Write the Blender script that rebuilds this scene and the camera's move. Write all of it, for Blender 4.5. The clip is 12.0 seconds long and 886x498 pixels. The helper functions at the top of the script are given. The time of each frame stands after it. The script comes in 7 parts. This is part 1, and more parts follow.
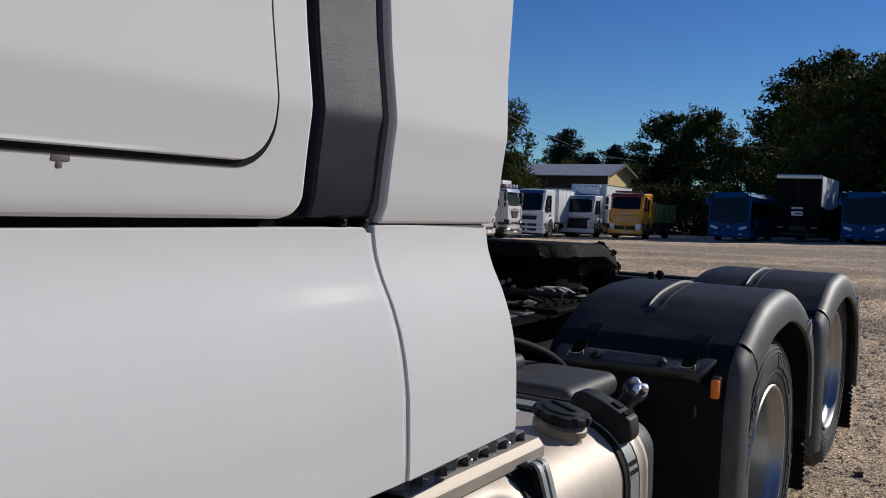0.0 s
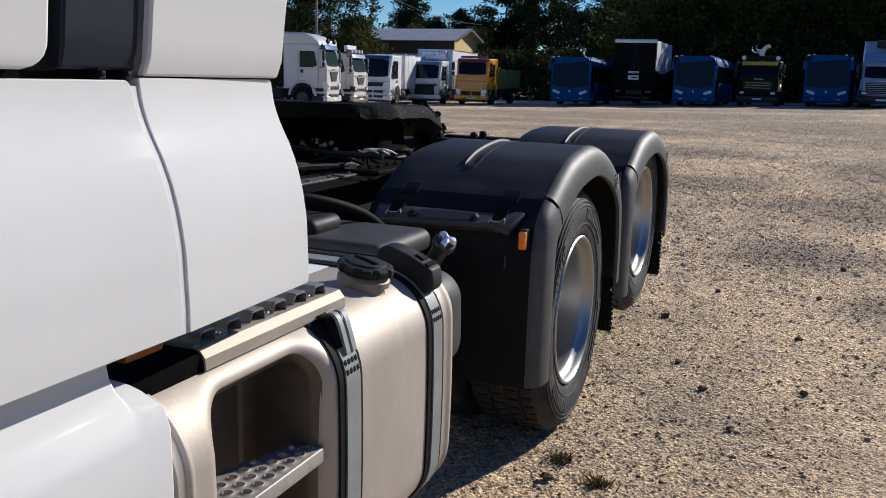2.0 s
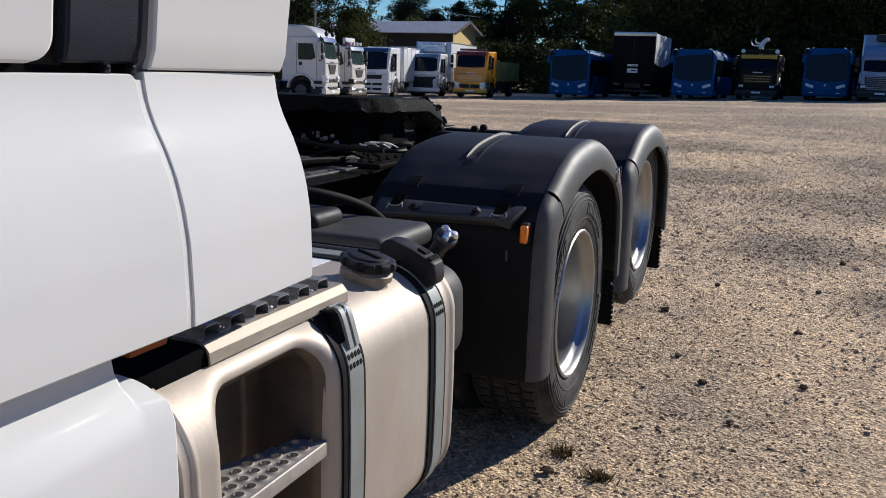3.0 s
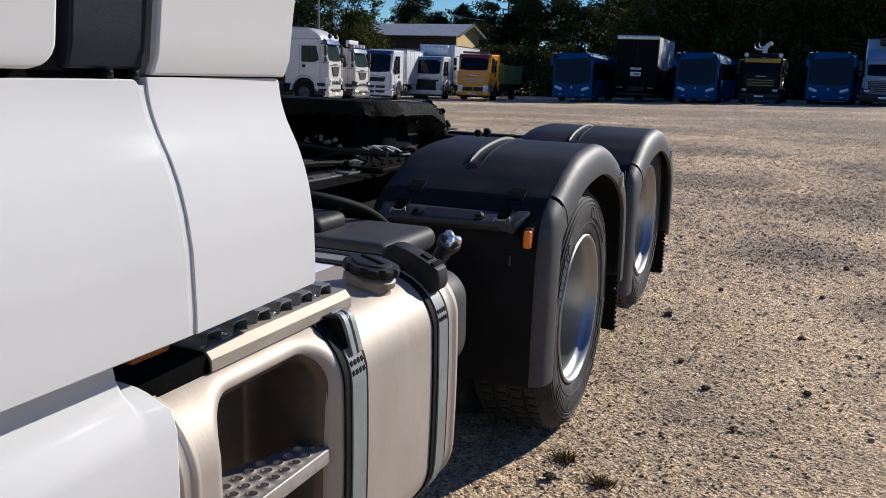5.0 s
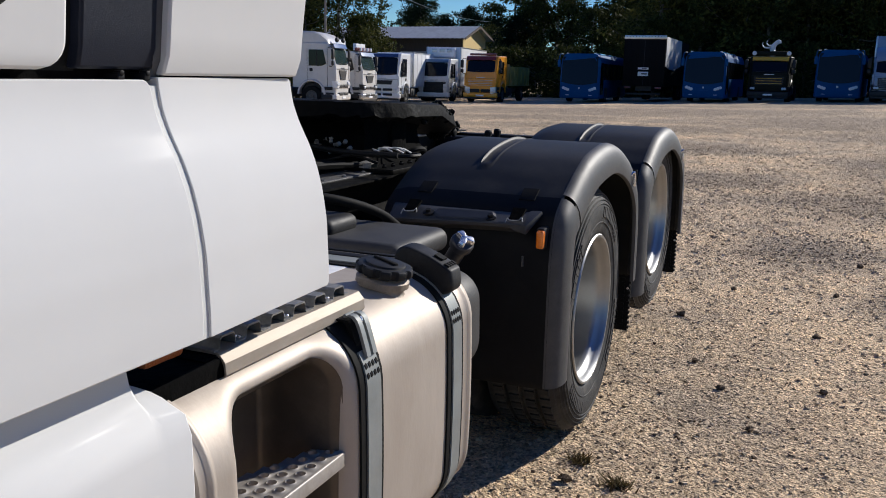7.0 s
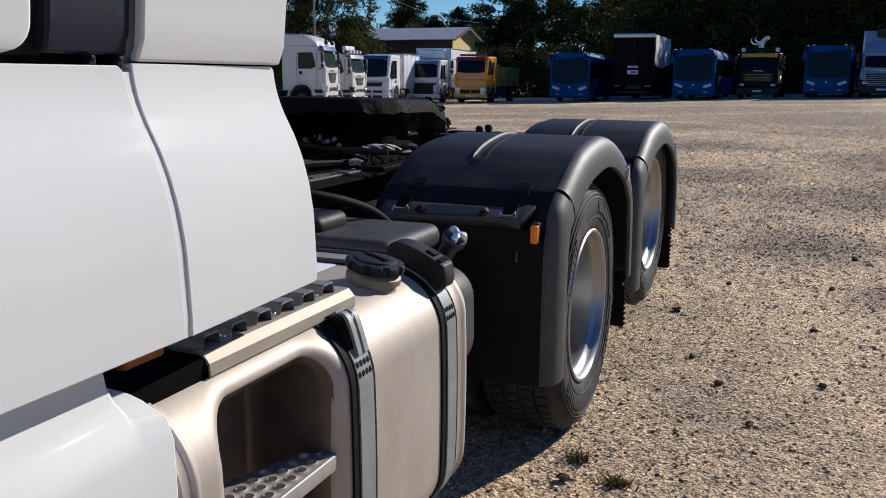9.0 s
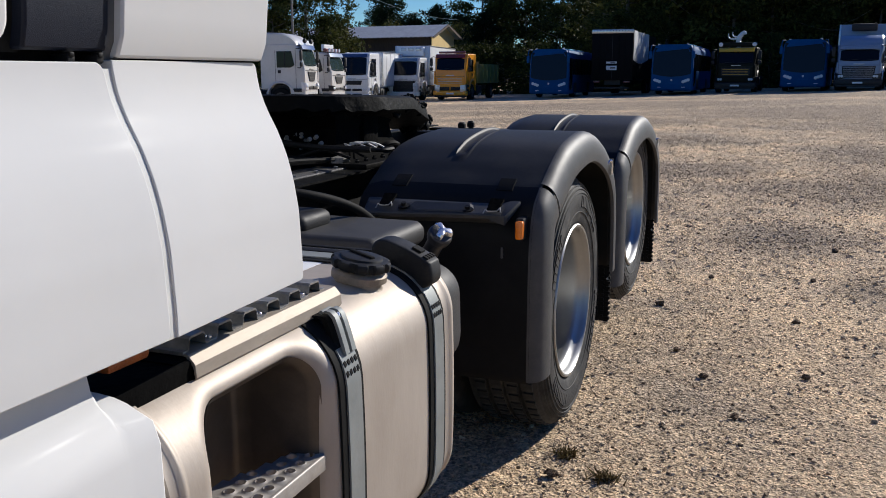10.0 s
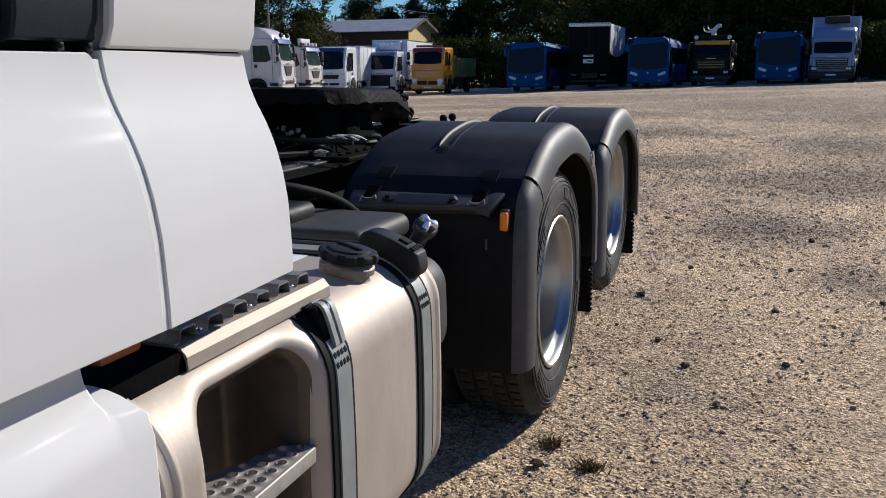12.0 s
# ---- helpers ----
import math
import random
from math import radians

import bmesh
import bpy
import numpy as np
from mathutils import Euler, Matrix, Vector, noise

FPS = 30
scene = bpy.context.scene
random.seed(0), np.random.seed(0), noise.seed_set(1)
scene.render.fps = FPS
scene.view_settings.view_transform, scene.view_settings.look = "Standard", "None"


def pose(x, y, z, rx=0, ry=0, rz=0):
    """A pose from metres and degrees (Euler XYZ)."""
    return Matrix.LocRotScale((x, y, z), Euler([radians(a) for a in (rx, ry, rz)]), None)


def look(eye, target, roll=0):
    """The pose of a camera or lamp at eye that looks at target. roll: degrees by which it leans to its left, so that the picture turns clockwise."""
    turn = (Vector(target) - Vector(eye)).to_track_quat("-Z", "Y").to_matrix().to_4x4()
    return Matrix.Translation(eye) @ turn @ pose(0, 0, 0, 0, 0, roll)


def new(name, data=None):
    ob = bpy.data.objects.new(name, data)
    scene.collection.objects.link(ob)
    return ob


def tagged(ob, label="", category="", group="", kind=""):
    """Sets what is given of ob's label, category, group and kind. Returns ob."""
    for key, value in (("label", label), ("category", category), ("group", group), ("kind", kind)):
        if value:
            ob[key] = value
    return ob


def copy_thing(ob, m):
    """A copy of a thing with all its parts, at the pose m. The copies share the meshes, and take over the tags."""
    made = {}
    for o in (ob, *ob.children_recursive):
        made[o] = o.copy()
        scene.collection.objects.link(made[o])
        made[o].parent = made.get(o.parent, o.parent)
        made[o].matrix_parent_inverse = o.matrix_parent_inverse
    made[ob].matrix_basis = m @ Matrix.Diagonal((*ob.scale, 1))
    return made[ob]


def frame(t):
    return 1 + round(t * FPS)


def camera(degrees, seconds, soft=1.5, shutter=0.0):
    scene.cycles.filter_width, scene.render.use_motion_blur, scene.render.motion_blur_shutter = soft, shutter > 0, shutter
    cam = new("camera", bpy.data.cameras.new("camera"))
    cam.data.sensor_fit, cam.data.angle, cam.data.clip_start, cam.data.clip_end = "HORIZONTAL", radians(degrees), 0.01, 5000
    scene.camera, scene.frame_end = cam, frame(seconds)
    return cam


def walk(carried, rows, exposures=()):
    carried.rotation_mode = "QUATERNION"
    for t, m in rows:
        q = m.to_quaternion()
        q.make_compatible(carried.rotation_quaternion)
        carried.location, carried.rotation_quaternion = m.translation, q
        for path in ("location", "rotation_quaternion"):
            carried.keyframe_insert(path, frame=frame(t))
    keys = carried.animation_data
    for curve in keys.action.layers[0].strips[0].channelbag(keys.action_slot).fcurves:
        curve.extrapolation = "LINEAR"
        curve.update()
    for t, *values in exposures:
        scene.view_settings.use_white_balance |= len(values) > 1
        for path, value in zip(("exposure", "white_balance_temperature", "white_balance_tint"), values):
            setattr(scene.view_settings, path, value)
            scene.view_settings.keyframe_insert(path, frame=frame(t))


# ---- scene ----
cam = camera(54.21, 12.0, soft=0.95)
PATH = [
    (0, pose(0.689, 0.498, 1.423, 87.08, -2.13, 32.87)),
    (0.5, pose(0.749, 0.522, 1.411, 83.36, -1.65, 27.20)),
    (1, pose(0.811, 0.512, 1.405, 79.80, -1.86, 24.37)),
    (1.5, pose(0.812, 0.515, 1.401, 79.21, -1.83, 22.95)),
    (2, pose(0.802, 0.522, 1.404, 78.74, -1.65, 22.92)),
    (2.5, pose(0.793, 0.527, 1.409, 78.46, -1.69, 22.83)),
    (3, pose(0.792, 0.520, 1.406, 78.28, -1.75, 22.83)),
    (5, pose(0.785, 0.529, 1.411, 78.44, -1.95, 23.03)),
    (5.5, pose(0.779, 0.535, 1.412, 78.45, -1.85, 23.10)),
    (6, pose(0.772, 0.534, 1.417, 78.42, -1.79, 23.19)),
    (6.5, pose(0.770, 0.536, 1.411, 78.51, -1.54, 23.31)),
    (7, pose(0.768, 0.542, 1.403, 78.58, -1.26, 23.48)),
    (9, pose(0.749, 0.590, 1.377, 78.69, -0.43, 22.83)),
    (9.5, pose(0.749, 0.600, 1.372, 78.72, -0.00, 22.10)),
    (10, pose(0.735, 0.599, 1.372, 78.54, 0.12, 21.49)),
    (10.5, pose(0.735, 0.598, 1.366, 78.28, 0.36, 21.19)),
    (11, pose(0.736, 0.594, 1.367, 78.16, 0.29, 20.68)),
    (11.5, pose(0.717, 0.587, 1.369, 78.14, 0.28, 20.11)),
    (12, pose(0.719, 0.587, 1.366, 78.15, 0.35, 20.00)),
]
walk(cam, PATH, [(0.0, -0.30), (0.5, -0.12), (1.0, 0.02), (1.6, 0.08), (7.0, 0.08), (9.0, 0.06), (12.0, 0.06)])

# ---------------------------------------------------------------- light
SUN = Vector((0.425, 0.77, 0.47)).normalized()
world = bpy.data.worlds.new("clear_sky")
scene.world = world
world.use_nodes = True
wn = world.node_tree.nodes
sky = wn.new("ShaderNodeTexSky")
sky.sky_type = "NISHITA"
sky.sun_disc = False
sky.sun_elevation = math.asin(SUN.z)
sky.sun_rotation = math.atan2(SUN.x, SUN.y)
sky.altitude, sky.air_density, sky.dust_density, sky.ozone_density = 800, 1.0, 0.0, 3.0
wn["Background"].inputs["Strength"].default_value = 0.079
hsv = wn.new("ShaderNodeHueSaturation")
hsv.inputs["Saturation"].default_value = 1.22
hsv.inputs["Hue"].default_value = 0.517
world.node_tree.links.new(sky.outputs[0], hsv.inputs["Color"])
tint = wn.new("ShaderNodeMixRGB")
tint.blend_type = "MULTIPLY"
tint.inputs[0].default_value = 1.0
tint.inputs[2].default_value = (0.66, 0.95, 1.13, 1)
world.node_tree.links.new(hsv.outputs[0], tint.inputs[1])
world.node_tree.links.new(tint.outputs[0], wn["Background"].inputs["Color"])
sun_data = bpy.data.lights.new("sun", "SUN")
sun_data.energy, sun_data.angle, sun_data.color = 5.0, radians(0.53), (1.0, 0.955, 0.885)
sun = new("sun", sun_data)
sun.matrix_world = look(SUN * 60, (0, 0, 0))
scene.view_settings.exposure = 0.0


# ---------------------------------------------------------------- helpers
def mat(name, c1, c2=None, rough=0.5, metal=0.0, scale=6.0, bump=0.0, bump_scale=60.0, rough_var=0.1,
        coat=0.0, dirt=None, dirt_scale=3.0, dirt_amount=0.45, stretch=(1, 1, 1), spec=0.5, coords="Object"):
    """A procedural surface: two colours mixed by noise, a second stain layer, uneven gloss and a fine relief."""
    m = bpy.data.materials.new(name)
    m.use_nodes = True
    nt = m.node_tree
    b = nt.nodes["Principled BSDF"]
    lk = nt.links.new
    co = nt.nodes.new("ShaderNodeTexCoord").outputs[coords]
    mp = nt.nodes.new("ShaderNodeMapping")
    mp.inputs["Scale"].default_value = stretch
    lk(co, mp.inputs["Vector"])
    n1 = nt.nodes.new("ShaderNodeTexNoise")
    n1.inputs["Scale"].default_value, n1.inputs["Detail"].default_value = scale, 8
    n1.inputs["Roughness"].default_value = 0.65
    lk(mp.outputs[0], n1.inputs["Vector"])
    ramp = nt.nodes.new("ShaderNodeValToRGB")
    ramp.color_ramp.elements[0].position, ramp.color_ramp.elements[1].position = 0.35, 0.68
    ramp.color_ramp.elements[0].color = (*c1, 1)
    ramp.color_ramp.elements[1].color = (*(c2 or [min(1, c * 1.12) for c in c1]), 1)
    lk(n1.outputs[0], ramp.inputs[0])
    col = ramp.outputs[0]
    if dirt:
        n3 = nt.nodes.new("ShaderNodeTexNoise")
        n3.inputs["Scale"].default_value, n3.inputs["Detail"].default_value = dirt_scale, 10
        n3.inputs["Roughness"].default_value = 0.75
        lk(mp.outputs[0], n3.inputs["Vector"])
        r3 = nt.nodes.new("ShaderNodeMapRange")
        r3.inputs[1].default_value, r3.inputs[2].default_value = 0.48, 0.75
        r3.inputs[4].default_value = dirt_amount
        lk(n3.outputs[0], r3.inputs[0])
        mx = nt.nodes.new("ShaderNodeMixRGB")
        mx.inputs[2].default_value = (*dirt, 1)
        lk(r3.outputs[0], mx.inputs[0])
        lk(col, mx.inputs[1])
        col = mx.outputs[0]
    lk(col, b.inputs["Base Color"])
    rr = nt.nodes.new("ShaderNodeMapRange")
    rr.inputs[3].default_value, rr.inputs[4].default_value = max(0.02, rough - rough_var), min(1, rough + rough_var)
    lk(n1.outputs[0], rr.inputs[0])
    lk(rr.outputs[0], b.inputs["Roughness"])
    b.inputs["Metallic"].default_value = metal
    b.inputs["Specular IOR Level"].default_value = spec
    b.inputs["Coat Weight"].default_value = coat
    b.inputs["Coat Roughness"].default_value = 0.17
    if bump:
        n2 = nt.nodes.new("ShaderNodeTexNoise")
        n2.inputs["Scale"].default_value, n2.inputs["Detail"].default_value = bump_scale, 5
        lk(mp.outputs[0], n2.inputs["Vector"])
        bp = nt.nodes.new("ShaderNodeBump")
        bp.inputs["Strength"].default_value, bp.inputs["Distance"].default_value = bump, 0.01
        lk(n2.outputs[0], bp.inputs["Height"])
        lk(bp.outputs[0], b.inputs["Normal"])
    return m


def done(name, bm, material, parent=None, label="", sharp=35):
    me = bpy.data.meshes.new(name)
    bmesh.ops.recalc_face_normals(bm, faces=bm.faces[:])
    bm.to_mesh(me)
    bm.free()
    me.shade_smooth()
    me.set_sharp_from_angle(angle=radians(sharp))
    for m in (material if isinstance(material, (list, tuple)) else [material]):
        me.materials.append(m)
    ob = new(name, me)
    if parent:
        ob.parent = parent
    if label:
        ob["label"] = label
    return ob


def part(name, bm, material, parent, label="", sharp=35):
    return done(name, bm, material, parent, label, sharp)


def thing(name, label, category, group="", at=(0, 0, 0), kind=""):
    ob = new(name)
    ob.location = at
    return tagged(ob, label, category, group, kind)


def add_box(bm, x0, x1, y0, y1, z0, z1, bevel=0.0, turn=None, seg=2, mi=0):
    r = bmesh.ops.create_cube(bm, size=1)
    vs = r["verts"]
    m = Matrix.Translation(((x0 + x1) / 2, (y0 + y1) / 2, (z0 + z1) / 2))
    if turn is not None:
        m = m @ turn
    m = m @ Matrix.Diagonal((abs(x1 - x0), abs(y1 - y0), abs(z1 - z0), 1))
    bmesh.ops.transform(bm, matrix=m, verts=vs)
    fs = list({f for v in vs for f in v.link_faces})
    for f in fs:
        f.material_index = mi
    if bevel:
        es = list({e for v in vs for e in v.link_edges})
        out = bmesh.ops.bevel(bm, geom=es, offset=bevel, segments=seg, affect="EDGES", profile=0.5)
        for f in out["faces"]:
            f.material_index = mi
    return vs


def boxes(*specs, bevel=0.0, seg=2):
    bm = bmesh.new()
    for s in specs:
        add_box(bm, *s, bevel=bevel, seg=seg)
    return bm


def grid(bm, rows, close_u=False, close_v=False, mi=0):
    """Faces between rows of points."""
    vr = [[bm.verts.new(p) for p in r] for r in rows]
    n, k = len(vr), len(vr[0])
    for i in range(n if close_v else n - 1):
        for j in range(k if close_u else k - 1):
            q = (vr[i][j], vr[i][(j + 1) % k], vr[(i + 1) % n][(j + 1) % k], vr[(i + 1) % n][j])
            f = bm.faces.new(q)
            f.material_index = mi
    return vr


def cap(bm, loop, mi=0):
    f = bm.faces.new(loop)
    f.material_index = mi


def shell(rows, back):
    """A closed panel: rows of points in front, the same moved by the vector that back(p) gives behind."""
    bm = bmesh.new()
    a = grid(bm, rows)
    b = grid(bm, [[Vector(p) + Vector(back(p)) for p in r] for r in rows])
    n, k = len(rows), len(rows[0])
    for i in range(n - 1):
        for j in (0, k - 1):
            bm.faces.new((a[i][j], a[i + 1][j], b[i + 1][j], b[i][j]))
    for j in range(k - 1):
        for i in (0, n - 1):
            bm.faces.new((a[i][j], a[i][j + 1], b[i][j + 1], b[i][j]))
    return bm


def soften(ob, width=0.004, seg=2, angle=40):
    md = ob.modifiers.new("edge", "BEVEL")
    md.width, md.segments, md.limit_method, md.angle_limit = width, seg, "ANGLE", radians(angle)
    return ob


def lathe_x(bm, profile, centre, segs=64, mi=0, close=False):
    """Turn a profile of (radius, x) round an axis along x."""
    cx, cy, cz = centre
    rows = []
    for r, x in profile:
        rows.append([(cx + x, cy + r * math.cos(2 * math.pi * i / segs), cz + r * math.sin(2 * math.pi * i / segs)) for i in range(segs)])
    return grid(bm, rows, close_u=True, close_v=close, mi=mi)


def lathe_axis(bm, profile, origin, axis, segs=24, mi=0):
    q = Vector(axis).normalized().to_track_quat("Z", "Y").to_matrix()
    o = Vector(origin)
    rows = [[o + q @ Vector((r * math.cos(2 * math.pi * i / segs), r * math.sin(2 * math.pi * i / segs), h)) for i in range(segs)] for r, h in profile]
    vr = grid(bm, rows, close_u=True, mi=mi)
    cap(bm, vr[0], mi)
    cap(bm, vr[-1], mi)
    return vr


def smooth_path(pts, per=6):
    p = [Vector(a) for a in pts]
    out = []
    for i in range(len(p) - 1):
        a, b, c, d = p[max(i - 1, 0)], p[i], p[i + 1], p[min(i + 2, len(p) - 1)]
        for k in range(per):
            t = k / per
            out.append(0.5 * ((2 * b) + (c - a) * t + (2 * a - 5 * b + 4 * c - d) * t * t + (3 * b - a - 3 * c + d) * t ** 3))
    out.append(p[-1])
    return out


def tube(bm, pts, r, segs=10, smooth=6, mi=0):
    p = smooth_path(pts, smooth) if smooth > 1 else [Vector(a) for a in pts]
    rows = []
    for i, a in enumerate(p):
        d = (p[min(i + 1, len(p) - 1)] - p[max(i - 1, 0)]).normalized()
        q = d.to_track_quat("Z", "Y").to_matrix()
        rr = r(i / (len(p) - 1)) if callable(r) else r
        rows.append([a + q @ Vector((rr * math.cos(2 * math.pi * k / segs), rr * math.sin(2 * math.pi * k / segs), 0)) for k in range(segs)])
    vr = grid(bm, rows, close_u=True, mi=mi)
    cap(bm, vr[0], mi)
    cap(bm, vr[-1], mi)


def slab_on(bm, a, b, c, d, lift):
    """A thin plate over the four corners, lifted along its normal."""
    a, b, c, d = (Vector(p) for p in (a, b, c, d))
    n = (b - a).cross(d - a).normalized() * lift
    f = [bm.verts.new(p + n) for p in (a, b, c, d)]
    g = [bm.verts.new(p - n * 0.5) for p in (a, b, c, d)]
    bm.faces.new(f)
    bm.faces.new(g[::-1])
    for i in range(4):
        bm.faces.new((f[i], f[(i + 1) % 4], g[(i + 1) % 4], g[i]))


def interp(table, t):
    if t <= table[0][0]:
        return table[0][1]
    for (a, va), (b, vb) in zip(table, table[1:]):
        if t <= b:
            return va + (vb - va) * (t - a) / (b - a)
    return table[-1][1]


def steps(a, b, n):
    return [a + (b - a) * i / n for i in range(n + 1)]


def ground_z(x, y):
    """The yard falls a little to one side far away."""
    k = min(1.0, max(0.0, (y - 9.0) / 42.0))
    k = k * k * (3 - 2 * k)
    return k * 0.030 * (max(-32.0, min(26.0, x)) + 8.0)


# ---------------------------------------------------------------- materials
WHITE = mat("white_truck_paint", (0.585, 0.585, 0.578), (0.62, 0.617, 0.607), rough=0.62, rough_var=0.05, scale=1.3, coat=0.007, spec=0.045,
            bump=0.012, bump_scale=9, dirt=(0.62, 0.58, 0.50), dirt_scale=5, dirt_amount=0.10)
PILLAR = mat("grained_black_plastic", (0.0055, 0.008, 0.0175), (0.007, 0.010, 0.021), rough=0.46, scale=14, bump=0.20, bump_scale=900, spec=0.22)
SEAL = mat("grey_rubber_seal", (0.54, 0.54, 0.525), (0.60, 0.60, 0.58), rough=0.7, scale=20, bump=0.1, bump_scale=200)
BLACK = mat("matt_black_steel", (0.004, 0.004, 0.005), (0.009, 0.009, 0.009), rough=0.6, spec=0.18, scale=9, bump=0.15, bump_scale=90,
            dirt=(0.04, 0.036, 0.032), dirt_scale=9, dirt_amount=0.2)
GREASE = mat("greasy_black_steel", (0.0025, 0.0025, 0.0025), (0.006, 0.006, 0.0056), rough=0.6, spec=0.07, scale=24, bump=0.3, bump_scale=50, rough_var=0.18,
             dirt=(0.12, 0.11, 0.10), dirt_scale=60, dirt_amount=0.02)
# front panel: the mudguard's plastic, darkened for the shade it faces
PLASTIC = mat("black_shaded_panel_plastic", (0.0062, 0.0066, 0.0078), (0.0092, 0.0096, 0.0108), rough=0.55, rough_var=0.08, scale=7, bump=0.06, bump_scale=300, spec=0.12,
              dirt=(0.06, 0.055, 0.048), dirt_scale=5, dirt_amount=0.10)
# ledge: the same plastic again, sky light on it put into the tone
LEDGE = mat("skylit_ledge_plastic", (0.040, 0.040, 0.042), (0.058, 0.058, 0.060), rough=0.5, spec=0.35, scale=12, bump=0.06, bump_scale=300)
# same plastic made lighter for the light on top, with brown dust
HOOD = mat("dusty_toplit_hood_plastic", (0.0150, 0.0148, 0.0148), (0.021, 0.0206, 0.0203), rough=0.54, rough_var=0.07, scale=6, bump=0.06, bump_scale=300, spec=0.24,
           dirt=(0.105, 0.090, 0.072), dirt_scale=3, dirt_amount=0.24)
FLARE = mat("grey_black_flare_plastic", (0.050, 0.050, 0.0515), (0.067, 0.0665, 0.067), rough=0.54, spec=0.34, scale=9, bump=0.08, bump_scale=320,
            dirt=(0.16, 0.15, 0.14), dirt_scale=14, dirt_amount=0.25)
TYRE = mat("worn_tyre_rubber", (0.009, 0.009, 0.010), (0.017, 0.0165, 0.0165), rough=0.72, scale=10, bump=0.2, bump_scale=110,
           dirt=(0.16, 0.145, 0.125), dirt_scale=9, dirt_amount=0.42)
ALU = mat("brushed_aluminium_tank", (0.41, 0.357, 0.306), (0.48, 0.424, 0.370), rough=0.60, metal=0.48, spec=0.3, rough_var=0.06, scale=5, bump=0.04, bump_scale=150,
          dirt=(0.30, 0.245, 0.19), dirt_scale=7, dirt_amount=0.35, stretch=(1, 1.0, 0.35))
STEEL = mat("galvanised_steel", (0.36, 0.36, 0.35), (0.46, 0.46, 0.45), rough=0.48, metal=0.7, scale=22, bump=0.12, bump_scale=70,
            dirt=(0.30, 0.26, 0.21), dirt_scale=12, dirt_amount=0.5)
RIM = mat("silver_wheel_steel", (0.36, 0.365, 0.36), (0.44, 0.445, 0.44), rough=0.40, metal=0.85, rough_var=0.04, scale=4, bump=0.01, bump_scale=40,
          dirt=(0.34, 0.31, 0.25), dirt_scale=6, dirt_amount=0.4)
TREAD = mat("scuffed_tread_aluminium", (0.30, 0.275, 0.25), (0.42, 0.39, 0.36), rough=0.5, metal=0.3, spec=0.4, scale=22, bump=0.1, bump_scale=70,
            dirt=(0.26, 0.22, 0.18), dirt_scale=12, dirt_amount=0.4)
# tank metal darkened to give the step well its shade
WELL = mat("shaded_well_metal", (0.085, 0.068, 0.056), (0.14, 0.115, 0.092), rough=0.42, metal=0.55, scale=6, bump=0.04, bump_scale=120)
RAIL = mat("weathered_aluminium_rail", (0.27, 0.232, 0.192), (0.38, 0.333, 0.28), rough=0.58, metal=0.35, spec=0.3, scale=18, bump=0.05, bump_scale=90,
           dirt=(0.30, 0.235, 0.17), dirt_scale=26, dirt_amount=0.55, stretch=(1, 0.30, 1))
STRAP = mat("grey_strap_steel", (0.21, 0.225, 0.22), (0.27, 0.285, 0.28), rough=0.55, metal=0.2, spec=0.3, scale=9, bump=0.05, bump_scale=90, dirt=(0.22, 0.20, 0.17), dirt_scale=10, dirt_amount=0.35)
RUBBER = mat("black_rubber", (0.007, 0.007, 0.007), (0.013, 0.013, 0.013), rough=0.7, spec=0.10, scale=18, bump=0.1, bump_scale=150)
CAPBLACK = mat("black_cap_plastic", (0.0075, 0.008, 0.0098), (0.012, 0.0125, 0.0145), rough=0.55, spec=0.25, scale=20, bump=0.06, bump_scale=260,
               dirt=(0.10, 0.095, 0.085), dirt_scale=18, dirt_amount=0.22)
CHROME = mat("bright_zinc_cap", (0.70, 0.72, 0.76), (0.78, 0.80, 0.83), rough=0.25, metal=0.9, scale=12)
AMBER = mat("amber_lens", (0.78, 0.17, 0.006), (0.88, 0.23, 0.010), rough=0.2, scale=60, coat=0.8, bump=0.25, bump_scale=140)
DARK_SEAL = mat("dark_grey_rubber_seal", (0.075, 0.075, 0.077), (0.11, 0.11, 0.108), rough=0.7, scale=20, bump=0.1, bump_scale=200)
# near-black that stands in for shade in hollows; also on the latches
VOID_BLACK = mat("void_black", (0.0015, 0.0015, 0.0015), (0.004, 0.004, 0.004), rough=0.9, spec=0.04, scale=20, bump=0.3, bump_scale=60)
PAPER = mat("white_sticker", (0.75, 0.76, 0.78), (0.8, 0.8, 0.82), rough=0.5)

# ---------------------------------------------------------------- ground
# beds of coarse dark gravel: x, y and their half widths
BEDS = [(1.7, 11.6, 1.6, 1.5), (3.2, 16.5, 2.6, 3.0), (-0.6, 13.2, 1.1, 1.3), (0.75, 8.3, 0.7, 0.8), (-1.5, 18.5, 1.8, 1.4), (4.5, 24.0, 4.0, 4.0), (1.35, 6.6, 0.28, 0.5), (-9.0, 30.0, 5.0, 3.0), (4.2, 13.0, 3.0, 3.6), (7.5, 22.0, 5.5, 7.5), (-4.0, 25.0, 6.0, 2.2), (9.0, 34.0, 7.0, 4.0), (-12.0, 40.0, 9.0, 3.0), (0.0, 46.0, 14.0, 3.0), (-6.0, 38.0, 13.0, 7.0), (1.5, 31.0, 6.0, 7.0), (0.5, 50.0, 8.0, 4.0)]


